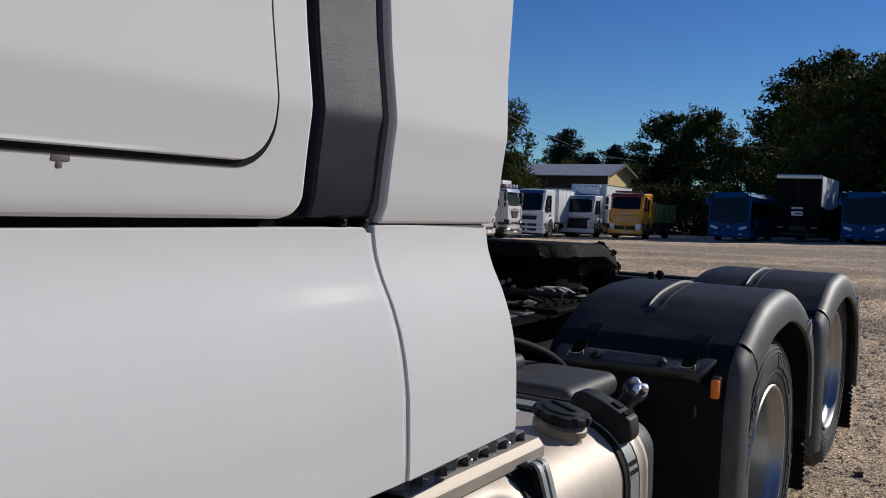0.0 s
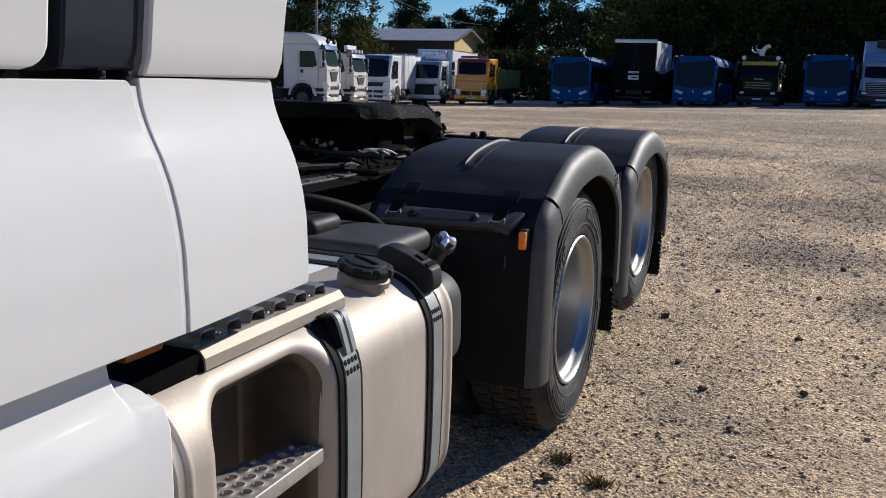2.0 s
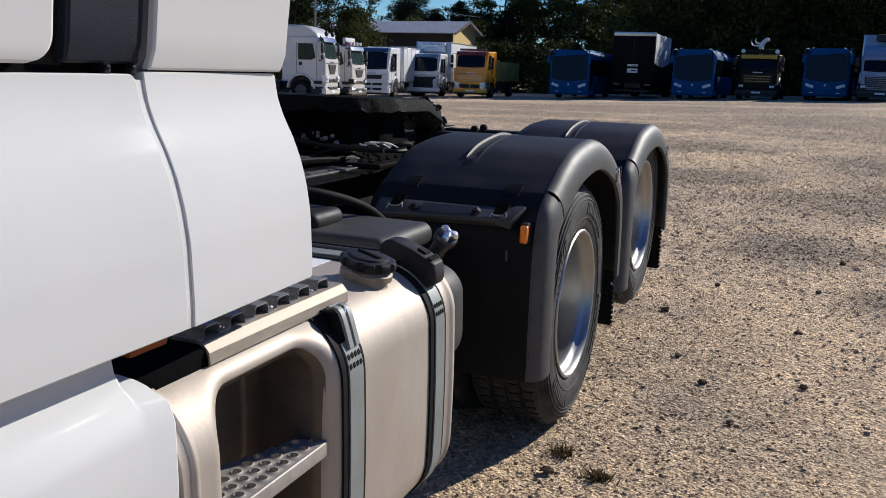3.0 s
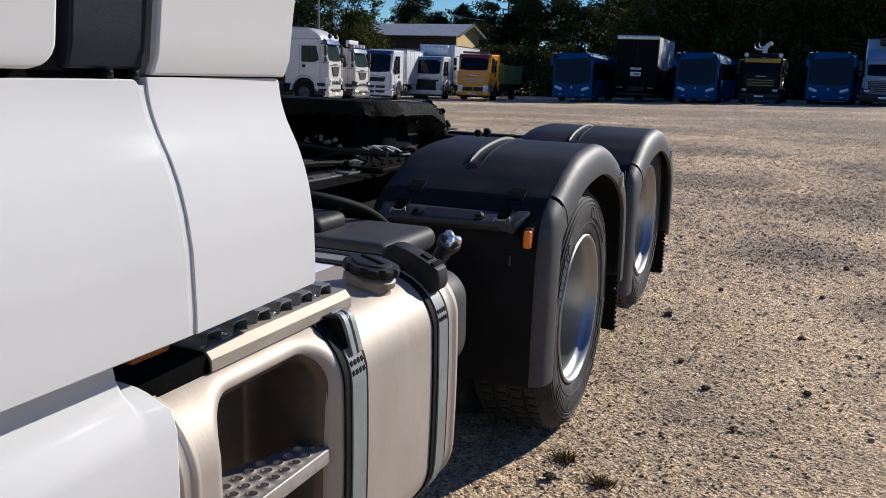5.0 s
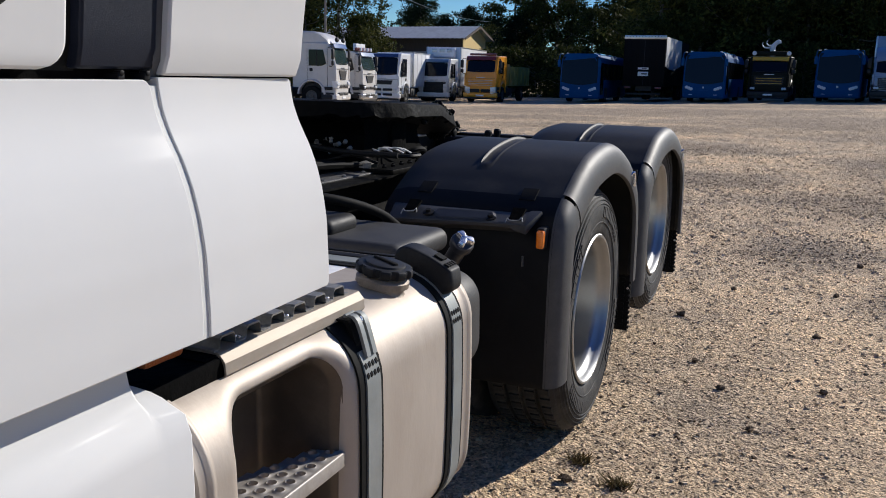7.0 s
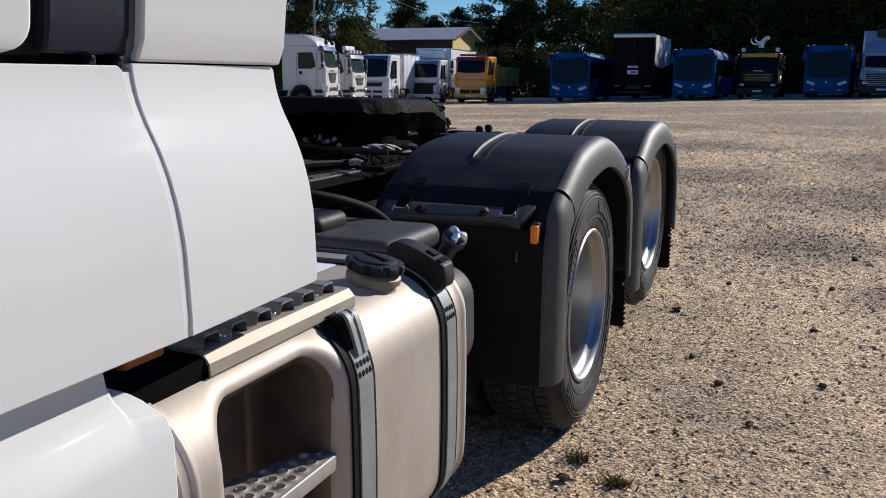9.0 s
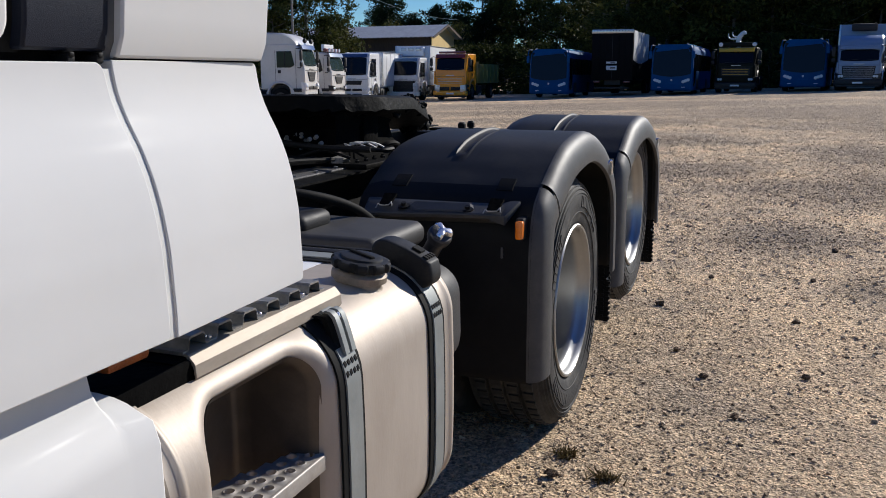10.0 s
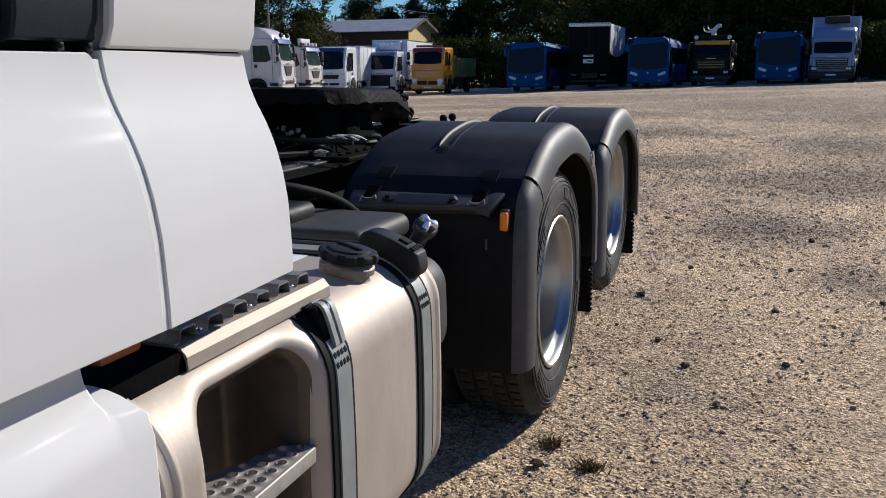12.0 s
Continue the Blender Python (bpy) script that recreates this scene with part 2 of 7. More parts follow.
def build_ground():
    # one sheet of rings round the truck's rear quarter, finest and lumpy where the yard is seen near
    rng = np.random.default_rng(21)
    cx, cy = 0.8, 0.5
    fine = np.radians(np.arange(-64.0, 12.0, 0.21))
    coarse = np.radians(np.arange(12.0, 296.0, 6.0))
    ang = np.concatenate([fine, coarse])
    rad = np.concatenate([[0.3, 0.9, 1.5], np.exp(np.arange(math.log(1.9), math.log(38.0), 0.0042)), np.exp(np.arange(math.log(38.2), math.log(900.0), 0.06))])
    R, A = np.meshgrid(rad, ang, indexing="ij")
    X, Y = cx + R * np.sin(A), cy + R * np.cos(A)
    K = np.clip((Y - 9.0) / 42.0, 0, 1)
    Z = K * K * (3 - 2 * K) * 0.030 * (np.clip(X, -32, 26) + 8.0)
    # gravel lumps as high as about half a stone
    near = np.clip((38.0 - R) / 12.0, 0, 1) * (A < math.radians(12.5))
    lump = rng.random(R.shape) ** 2.2
    soft = (lump + np.roll(lump, 1, 0) + np.roll(lump, 1, 1) + np.roll(np.roll(lump, 1, 0), 1, 1)) / 4
    pick = rng.random(R.shape)
    spike = (pick > 0.93) * rng.random(R.shape) * np.clip((R - 2.0) / 5.0, 0.25, 1)
    Z = Z + near * (np.minimum(0.0019 * R, 0.026) * (0.75 * lump + 0.6 * soft) + spike * np.minimum(0.0046 * R, 0.056) - 0.003)
    nr, na = R.shape
    idx = np.arange(nr * na).reshape(nr, na)
    nxt = np.roll(idx, -1, axis=1)
    quads = np.stack([idx[:-1], nxt[:-1], nxt[1:], idx[1:]], axis=-1).reshape(-1, 4)
    me = bpy.data.meshes.new("ground")
    centre = nr * na
    tris = [(centre, int(idx[0, i]), int(nxt[0, i])) for i in range(na)]
    me.from_pydata(np.stack([X, Y, Z], -1).reshape(-1, 3).tolist() + [(cx, cy, 0.0)], [], quads[:, ::-1].tolist() + tris)
    me.shade_smooth()
    m = bpy.data.materials.new("gravel_yard")
    m.use_nodes = True
    nt = m.node_tree
    b = nt.nodes["Principled BSDF"]
    lk = nt.links.new
    co = nt.nodes.new("ShaderNodeTexCoord").outputs["Object"]

    def noise_node(scale, detail=8, rough=0.6, stretch=(1, 1, 1)):
        mp = nt.nodes.new("ShaderNodeMapping")
        mp.inputs["Scale"].default_value = stretch
        lk(co, mp.inputs["Vector"])
        n = nt.nodes.new("ShaderNodeTexNoise")
        n.inputs["Scale"].default_value, n.inputs["Detail"].default_value, n.inputs["Roughness"].default_value = scale, detail, rough
        lk(mp.outputs[0], n.inputs["Vector"])
        return n.outputs[0]

    def ramp(src, stops):
        r = nt.nodes.new("ShaderNodeValToRGB")
        el = r.color_ramp.elements
        while len(el) < len(stops):
            el.new(0.5)
        for e, (p, c) in zip(el, stops):
            e.position, e.color = p, (*c, 1)
        lk(src, r.inputs[0])
        return r.outputs[0]

    def mix(fac, a, c, kind="MIX", amount=None):
        x = nt.nodes.new("ShaderNodeMixRGB")
        x.blend_type = kind
        if amount is None:
            lk(fac, x.inputs[0])
        else:
            x.inputs[0].default_value = amount
        lk(a, x.inputs[1])
        lk(c, x.inputs[2])
        return x.outputs[0]

    fine = ramp(noise_node(55, 6, 0.7), [(0.30, (0.40, 0.285, 0.178)), (0.50, (0.82, 0.615, 0.41)), (0.70, (1.0, 0.82, 0.59))])
    grey = ramp(noise_node(70, 6, 0.7), [(0.30, (0.155, 0.121, 0.092)), (0.52, (0.46, 0.372, 0.285)), (0.76, (0.82, 0.69, 0.545))])
    patch = ramp(noise_node(0.42, 10, 0.75, (1.0, 0.8, 1)), [(0.40, (0, 0, 0)), (0.60, (1, 1, 1))])
    col = mix(patch, fine, grey)
    # beds of coarse dark gravel
    dark = ramp(noise_node(60, 6, 0.8), [(0.34, (0.11, 0.086, 0.064)), (0.50, (0.31, 0.25, 0.192)), (0.68, (0.64, 0.535, 0.425))])
    ragged = noise_node(1.6, 10, 0.8)
    bed = None
    for bx, by, rx, ry in BEDS:
        mp = nt.nodes.new("ShaderNodeMapping")
        mp.vector_type = "TEXTURE"
        mp.inputs["Location"].default_value, mp.inputs["Scale"].default_value = (bx, by, 0), (rx * 1.5, ry * 1.5, 9)
        lk(co, mp.inputs["Vector"])
        g = nt.nodes.new("ShaderNodeTexGradient")
        g.gradient_type = "SPHERICAL"
        lk(mp.outputs[0], g.inputs[0])
        if bed is None:
            bed = g.outputs["Fac"]
        else:
            top_one = nt.nodes.new("ShaderNodeMath")
            top_one.operation = "MAXIMUM"
            lk(bed, top_one.inputs[0])
            lk(g.outputs["Fac"], top_one.inputs[1])
            bed = top_one.outputs[0]
    blend = nt.nodes.new("ShaderNodeMath")
    blend.operation = "MULTIPLY"
    lk(bed, blend.inputs[0])
    lk(ragged, blend.inputs[1])
    col = mix(ramp(blend.outputs[0], [(0.10, (0, 0, 0)), (0.36, (0.82, 0.82, 0.82))]), col, dark)
    big = ramp(noise_node(0.9, 5, 0.6), [(0.35, (0.86, 0.85, 0.84)), (0.7, (1.06, 1.04, 1.0))])
    col = mix(None, col, big, "MULTIPLY", 0.8)
    mid = ramp(noise_node(3.0, 14, 0.92), [(0.40, (0.62, 0.61, 0.60)), (0.62, (1.20, 1.19, 1.16))])
    col = mix(None, col, mid, "MULTIPLY", 0.5)
    lumps = nt.nodes.new("ShaderNodeTexVoronoi")
    lumps.inputs["Scale"].default_value = 42
    lk(co, lumps.inputs["Vector"])
    clod = ramp(lumps.outputs["Color"], [(0.10, (0.48, 0.46, 0.44)), (0.32, (1.06, 1.05, 1.03)), (0.85, (1.50, 1.47, 1.42))])
    col = mix(None, col, clod, "MULTIPLY", 0.6)
    speck = ramp(noise_node(26, 9, 0.85), [(0.34, (0.56, 0.52, 0.48)), (0.45, (1.0, 1.0, 1.0)), (0.66, (1.12, 1.12, 1.10))])
    col = mix(None, col, speck, "MULTIPLY", 0.9)
    vor = nt.nodes.new("ShaderNodeTexVoronoi")
    vor.inputs["Scale"].default_value = 95
    lk(co, vor.inputs["Vector"])
    peb = ramp(vor.outputs["Color"], [(0.1, (0.42, 0.41, 0.40)), (0.45, (0.95, 0.95, 0.94)), (0.9, (1.45, 1.42, 1.36))])
    col = mix(None, col, peb, "MULTIPLY", 0.85)
    lk(col, b.inputs["Base Color"])
    b.inputs["Roughness"].default_value = 0.95
    b.inputs["Specular IOR Level"].default_value = 0.2
    add = nt.nodes.new("ShaderNodeMath")
    add.operation = "ADD"
    lk(noise_node(70, 8, 0.8), add.inputs[0])
    lk(vor.outputs["Distance"], add.inputs[1])
    bp = nt.nodes.new("ShaderNodeBump")
    bp.inputs["Strength"].default_value, bp.inputs["Distance"].default_value = 1.0, 0.008
    lk(add.outputs[0], bp.inputs["Height"])
    coarse_bump = nt.nodes.new("ShaderNodeBump")
    coarse_bump.invert = True
    coarse_bump.inputs["Strength"].default_value, coarse_bump.inputs["Distance"].default_value = 0.6, 0.014
    lk(lumps.outputs["Distance"], coarse_bump.inputs["Height"])
    lk(bp.outputs[0], coarse_bump.inputs["Normal"])
    lk(coarse_bump.outputs[0], b.inputs["Normal"])
    me.materials.append(m)
    return tagged(new("ground", me), "dry beige gravel yard with grey patches", "ground", kind="structure")


build_ground()


# ---------------------------------------------------------------- the tractor truck
truck = thing("tractor_truck", "white three-axle tractor truck parked on the gravel", "truck")

SIDE = [(1.36, -0.088), (1.385, -0.074), (1.41, -0.060), (1.487, -0.052), (1.536, -0.0455), (1.546, -0.0455), (1.65, -0.0595), (1.80, -0.070), (2.2, -0.10), (3.1, -0.20)]
LOWER = [(1.00, 0.006), (1.06, 0.007), (1.15, 0.003), (1.20, -0.005), (1.241, -0.016), (1.278, -0.031), (1.315, -0.051), (1.345, -0.063), (1.37, -0.068), (1.39, -0.070)]


def curve_at(table, z):
    """A rounded read of a profile."""
    d = 0.0035
    return sum(interp(table, z + k * d) for k in (-2, -1, 0, 1, 2)) / 5


def side_x(y, z):
    return curve_at(SIDE, z) - max(0.0, y - 1.5) * 0.02


def lower_x(y, z):
    return curve_at(LOWER, z) - max(0.0, y - 1.47) * 0.045


def skin(y0, y1, z0, z1, surf, r=(0, 0, 0, 0), thick=0.03, ny=10, nz=18):
    """A body panel over y and z with rounded corners (low front, low rear, high front, high rear)."""
    crease = [z for z in (1.513, 1.523, 1.531, 1.537, 1.543, 1.549, 1.556, 1.566) if z0 + 0.02 < z < z1 - 0.02]
    zs = {z for z in steps(z0, z1, nz) if all(abs(z - c) > 0.005 for c in crease)} | set(crease)
    for k in range(7):
        a = math.pi / 2 * k / 6
        for i, rad in enumerate(r):
            if rad:
                zs.add(z0 + rad * (1 - math.sin(a)) if i < 2 else z1 - rad * (1 - math.sin(a)))
    rows = []
    last = -9.0
    for z in sorted(zs):
        if z - last < 0.0012:
            continue
        last = z
        lo, hi = y0, (y1(z) if callable(y1) else y1)
        for i, rad in enumerate(r):
            d = (z0 + rad - z) if i < 2 else (z - z1 + rad)
            if rad and d > 0:
                inset = rad - math.sqrt(max(0.0, rad * rad - d * d))
                if i % 2 == 0:
                    lo = max(lo, y0 + inset)
                else:
                    hi = min(hi, y1 - inset)
        rows.append([(surf(y, z), y, z) for y in steps(lo, hi, ny)])
    return shell(rows, lambda p: (-thick, 0, 0))


GRIME_GLASS = mat("dark_cab_glass", (0.004, 0.005, 0.007), (0.006, 0.007, 0.009), rough=0.1, rough_var=0.02, spec=0.4)


def build_cab():
    # inner body that the panels hang on
    part("cab_body", boxes((-2.30, -0.115, -1.45, 1.44, 1.06, 3.3), bevel=0.05), BLACK, truck, "dark inner cab body")
    soften(part("lower_side_panel", skin(-1.2, 1.4785, 1.031, 1.3875, lower_x, (0, 0.012, 0, 0.018), 0.028, 16, 26), WHITE, truck), 0.005)
    soften(part("lower_rear_fairing", skin(1.4935, 1.843, 1.030, 1.390, lower_x, (0, 0.008, 0, 0.01), 0.024, 8, 26), WHITE, truck), 0.005)
    soften(part("upper_rear_fairing", skin(1.503, lambda z: 1.847 + 0.19 * max(0.0, min(z, 2.4) - 1.53), 1.3925, 3.1, side_x, (0.0, 0.0, 0, 0), 0.024, 8, 60), WHITE, truck), 0.004)
    soften(part("cab_side", skin(-1.2, 1.328, 1.398, 3.2, side_x, (0, 0.035, 0, 0), 0.05, 14, 60), WHITE, truck), 0.006)
    # door: a slightly proud skin with a dark joint round it
    part("door_joint", skin(-0.2, 1.2645, 1.4575, 2.7, lambda y, z: side_x(y, z) + 0.0015, (0.05, 0.060, 0.05, 0.06), 0.02, 12, 60), RUBBER, truck, "black door gap")
    soften(part("cab_door", skin(-0.19, 1.2565, 1.4655, 2.69, lambda y, z: side_x(y, z) + 0.007, (0.05, 0.056, 0.05, 0.05), 0.02, 12, 60), WHITE, truck), 0.005)
    # roof, front and far side close the cab
    part("cab_roof", boxes((-2.34, -0.14, -1.47, 1.46, 3.29, 3.42), bevel=0.06, seg=3), WHITE, truck)
    part("cab_front", boxes((-2.32, -0.16, -1.52, -1.46, 0.75, 3.30), bevel=0.03), WHITE, truck)
    part("cab_windscreen", boxes((-2.22, -0.26, -1.54, -1.515, 1.75, 2.75), bevel=0.02), GRIME_GLASS, truck, "dark windscreen")
    part("far_cab_side", boxes((-2.36, -2.305, -1.46, 1.45, 1.02, 3.30), bevel=0.02), WHITE, truck)
    part("cab_rear_wall", boxes((-2.30, -0.13, 1.442, 1.47, 1.06, 3.29), bevel=0.01), WHITE, truck)
    # drain nub and a sliver of bright edge under the door
    nub = bmesh.new()
    add_box(nub, -0.062, -0.0545, 0.976, 0.997, 1.450, 1.461, bevel=0.002)
    add_box(nub, -0.062, -0.0550, 0.981, 0.990, 1.443, 1.453, bevel=0.003)
    part("door_drain", nub, mat("dusty_rubber", (0.10, 0.085, 0.08), (0.18, 0.15, 0.135), rough=0.8, scale=60), truck, "dusty brown drain nub")
    # black pillar cover
    soften(part("pillar_cover", skin(1.360, 1.494, 1.400, 3.1, lambda y, z: side_x(y, z) - 0.012, (0.0, 0.0, 0, 0), 0.03, 6, 60), PILLAR, truck, "grained black plastic pillar cover"), 0.004)
    part("pillar_joint", skin(1.31, 1.372, 1.397, 3.1, lambda y, z: side_x(y, z) - 0.03, (0, 0, 0, 0), 0.03, 2, 50), RUBBER, truck)
    # seal in the joint between the side panel and the rear fairing
    part("panel_seal", skin(1.470, 1.504, 1.03, 1.379, lambda y, z: lower_x(1.49, z) - 0.0035, (0, 0, 0, 0), 0.03, 3, 26), SEAL, truck, "grey rubber seal")
    part("fairing_seal", skin(1.488, 1.512, 1.385, 3.05, lambda y, z: side_x(1.5, z) - 0.013, (0, 0, 0, 0), 0.02, 3, 60), DARK_SEAL, truck)
    bm = bmesh.new()
    tube(bm, [(side_x(1.5, z) - 0.006, 1.5075, z) for z in steps(1.392, 2.4, 20)], 0.0035, 6, 1)
    part("fairing_edge", bm, DARK_SEAL, truck)
    # added black box: the shade behind the gap between upper and lower panels
    part("gap_shade_box", boxes((-0.30, -0.098, 1.25, 1.845, 1.345, 1.43)), VOID_BLACK, truck)
    # clips in the horizontal gap
    for y in (1.422, 1.470):
        bm = bmesh.new()
        add_box(bm, -0.10, -0.072, y, y + 0.012, 1.386, 1.396, bevel=0.002)
        add_box(bm, -0.083, -0.070, y + 0.002, y + 0.010, 1.392, 1.399, bevel=0.002)
        part("panel_clip", bm, BLACK, truck)


build_cab()


def build_sill():
    # upright behind the skirt, lower and rounded over at its rear end
    front = [(0.45, -0.02), (0.60, 0.000), (0.80, 0.006), (0.90, 0.004), (0.935, -0.006), (0.957, -0.020), (0.973, -0.036), (0.988, -0.044), (1.010, -0.048), (1.050, -0.050)]
    rear = [(0.45, -0.02), (0.60, 0.000), (0.80, 0.006), (0.90, 0.004), (0.930, -0.006), (0.948, -0.019), (0.959, -0.034), (0.965, -0.050), (0.968, -0.075), (0.969, -0.10)]
    rows = []
    for (z, x), (zr, xr) in zip(front, rear):
        end = 1.449 if z < 0.93 else 1.449 - (zr - 0.93) * 0.5
        rows.append([(x, y, z) for y in steps(-1.0, 1.384, 8)] + [(xr, y, zr - max(0.0, y - 1.40) * (0.12 if zr > 0.93 else 0.0)) for y in steps(1.390, end, 5)])
    soften(part("sill_panel", shell(rows, lambda p: (-0.02, 0, -0.012)), WHITE, truck, "white lower sill cover"), 0.003)
    # added black box for the shaded void between sill, tank and rail
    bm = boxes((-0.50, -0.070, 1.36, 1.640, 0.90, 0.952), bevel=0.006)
    part("void_shade_box", bm, VOID_BLACK, truck)
    # amber side reflector under the skirt, its lens darkened for the shade
    bm = boxes((-0.115, -0.088, 1.462, 1.548, 0.974, 1.010), bevel=0.008)
    part("side_reflector", bm, mat("shaded_amber_lens", (0.26, 0.055, 0.008), (0.36, 0.09, 0.012), rough=0.4, scale=120, bump=0.4, bump_scale=260), truck, "small amber reflector under the skirt")


build_sill()


# fuel tank ---------------------------------------------------------------
def bow(z):
    """The outward bulge of the tank's side."""
    return 0.010 * max(0.0, 1 - ((z - 0.62) / 0.31) ** 2)


def tank_loop(y, grow=0.0, x_out=0.0, x_in=-0.70, z0=0.33, z1=0.935, r=0.13, n=9):
    """The rounded cross-section of the tank, grown outwards."""
    pts = []
    for cx, cz, a0 in ((x_out - r, z1 - r, 0), (x_in + r, z1 - r, 90), (x_in + r, z0 + r, 180), (x_out - r, z0 + r, 270)):
        for k in range(n + 1):
            a = radians(a0 + 90 * k / n)
            x, z = cx + (r + grow) * math.cos(a), cz + (r + grow) * math.sin(a)
            pts.append((x + (bow(z) if x > -0.2 else 0.0), y, z))
    # keep the bulge of the outer side round between the shoulders
    out = []
    for i, p in enumerate(pts):
        out.append(p)
        q = pts[(i + 1) % len(pts)]
        if i == len(pts) - 1:
            for k in range(1, 10):
                z = p[2] + (q[2] - p[2]) * k / 10
                out.append((x_out + grow + bow(z), y, z))
    return out


def build_tank():
    tank = new("fuel_tank")
    tank.parent = truck
    tank["label"] = "brushed aluminium fuel tank with straps"
    body = bmesh.new()
    Y0, Y1 = 1.452, 2.532
    ra, rb, rz0, rz1 = 1.550, 1.912, 0.28, 0.905      # the step well in the tank's side
    def well(y, z):
        """How far the side is pressed in at y, z: a rounded step well with a soft lip."""
        my, mz, hy, hz, rc = (ra + rb) / 2, (rz0 + rz1) / 2, (rb - ra) / 2, (rz1 - rz0) / 2, 0.085
        qy, qz = max(abs(y - my) - hy + rc, 0), max(abs(z - mz) - hz + rc, 0)
        d = math.hypot(qy, qz) + min(max(abs(y - my) - hy + rc, abs(z - mz) - hz + rc), 0) - rc
        t = min(1.0, max(0.0, (0.020 - d) / 0.070))
        lip = 0.020 * min(1.0, t / 0.5) ** 2
        return lip + 0.215 * max(0.0, (t - 0.5) / 0.5) ** 1.6

    def ring(y, g):
        base = tank_loop(y, g, n=40)
        # finer steps on the outer side, from the lower shoulder to the upper one
        out = []
        k = len(base)
        for i in range(k):
            p, q = base[i], base[(i + 1) % k]
            m = 5 if abs(p[2] - q[2]) > 0.015 and p[0] > -0.2 else 1
            for j in range(m):
                t = j / m
                out.append((p[0] + (q[0] - p[0]) * t, y, p[2] + (q[2] - p[2]) * t))
        res = []
        for x, yy, z in out:
            if x > -0.14:
                x -= well(yy, z)
            res.append((x, yy, z))
        return res

    rows = []
    for y, g in ((Y0, -0.01), (Y0 + 0.004, 0.0), (Y0 + 0.023, 0.0), (Y0 + 0.027, 0.005), (Y0 + 0.035, 0.005), (Y0 + 0.039, 0.0)):
        rows.append(ring(y, g))
    ys = steps(Y0 + 0.045, ra - 0.03, 3) + steps(ra - 0.028, ra + 0.10, 34) + steps(ra + 0.11, rb - 0.11, 8) + steps(rb - 0.10, rb + 0.028, 34) + steps(rb + 0.035, Y1 - 0.08, 16)
    for y in ys:
        rows.append(ring(y, 0.0))
    for y, g in ((Y1 - 0.05, 0.0), (Y1 - 0.045, 0.004), (Y1 - 0.035, 0.004), (Y1 - 0.03, 0.0), (Y1 - 0.012, -0.004), (Y1 - 0.003, -0.02), (Y1, -0.045)):
        rows.append(ring(y, g))
    vr = grid(body, rows, close_u=True)
    cap(body, vr[0])
    cap(body, vr[-1])
    part("tank_shell", body, ALU, tank, sharp=60)
    # added dark lining that paints the well's shade, a hair proud of the shell
    def face_x(z):
        h = max(0.0, z - 0.805)
        return (-0.13 + math.sqrt(0.13 ** 2 - min(h, 0.129) ** 2) if h > 0 else 0.0) + bow(z)

    rc, outline = 0.085, []
    for cy, cz, a0 in ((rb - rc, rz1 - rc, 0), (ra + rc, rz1 - rc, 90), (ra + rc, rz0 + rc, 180), (rb - rc, rz0 + rc, 270)):
        for k in range(15):
            t = radians(a0 + 90 * k / 14)
            outline.append((math.cos(t), math.sin(t), cy, cz))
    rws = []
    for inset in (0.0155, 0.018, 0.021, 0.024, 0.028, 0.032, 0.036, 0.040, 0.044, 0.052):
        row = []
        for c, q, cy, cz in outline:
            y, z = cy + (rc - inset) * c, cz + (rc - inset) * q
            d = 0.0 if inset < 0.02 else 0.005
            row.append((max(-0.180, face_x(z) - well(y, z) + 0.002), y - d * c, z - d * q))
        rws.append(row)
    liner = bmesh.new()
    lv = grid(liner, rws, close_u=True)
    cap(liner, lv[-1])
    part("shaded_well_liner", liner, WELL, tank, "step well painted dark for its shade", sharp=60)
    # straps: black rubber below, steel band above
    for y, w in ((1.972, 0.056), (2.398, 0.052)):
        bm = bmesh.new()
        a = grid(bm, [tank_loop(yy, g) for yy, g in ((y - 0.050, 0.0005), (y - 0.050, 0.005), (y + 0.042, 0.005), (y + 0.042, 0.0005))], close_u=True)
        part("strap_pad", bm, RUBBER, tank, "black rubber strap pad")
        bm = bmesh.new()
        strip = [(y - w / 2, 0.005), (y - w / 2, 0.0085), (y + w / 2, 0.0085), (y + w / 2, 0.005)]
        if y < 2.2:
            # the front band ends below its forked buckle
            loops = [tank_loop(yy, g) for yy, g in strip]
            loops = [[p for p in lp[30:] + lp[:10] if p[2] < 0.880] for lp in loops]
            n = min(len(lp) for lp in loops)
            vr = grid(bm, [lp[:n] for lp in loops])
            cap(bm, [r[-1] for r in vr])
        else:
            grid(bm, [tank_loop(yy, g) for yy, g in strip], close_u=True)
        part("tank_strap", bm, STRAP, tank, "grey steel strap")
        # two rows of little tongue-shaped slots where the band turns over the shoulder
        bm = bmesh.new()
        for j in range(2):
            for i in range(4):
                yy = y - w * 0.37 + i * w * 0.245
                zz = 0.846 - j * 0.019
                h = zz - 0.805
                xx = -0.13 + math.sqrt(0.1385 ** 2 - h * h) + bow(zz)
                add_box(bm, xx - 0.001, xx + 0.0012, yy - 0.0045, yy + 0.0045, zz - 0.0055, zz + 0.0055, bevel=0.0008, seg=1, turn=Matrix.Rotation(-math.asin(h / 0.1385), 4, "Y") @ Matrix.Rotation(0.35, 4, "X"))
        part("strap_slots", bm, RUBBER, tank)
    # buckle on the front strap: bent lug with a slot
    bm = bmesh.new()
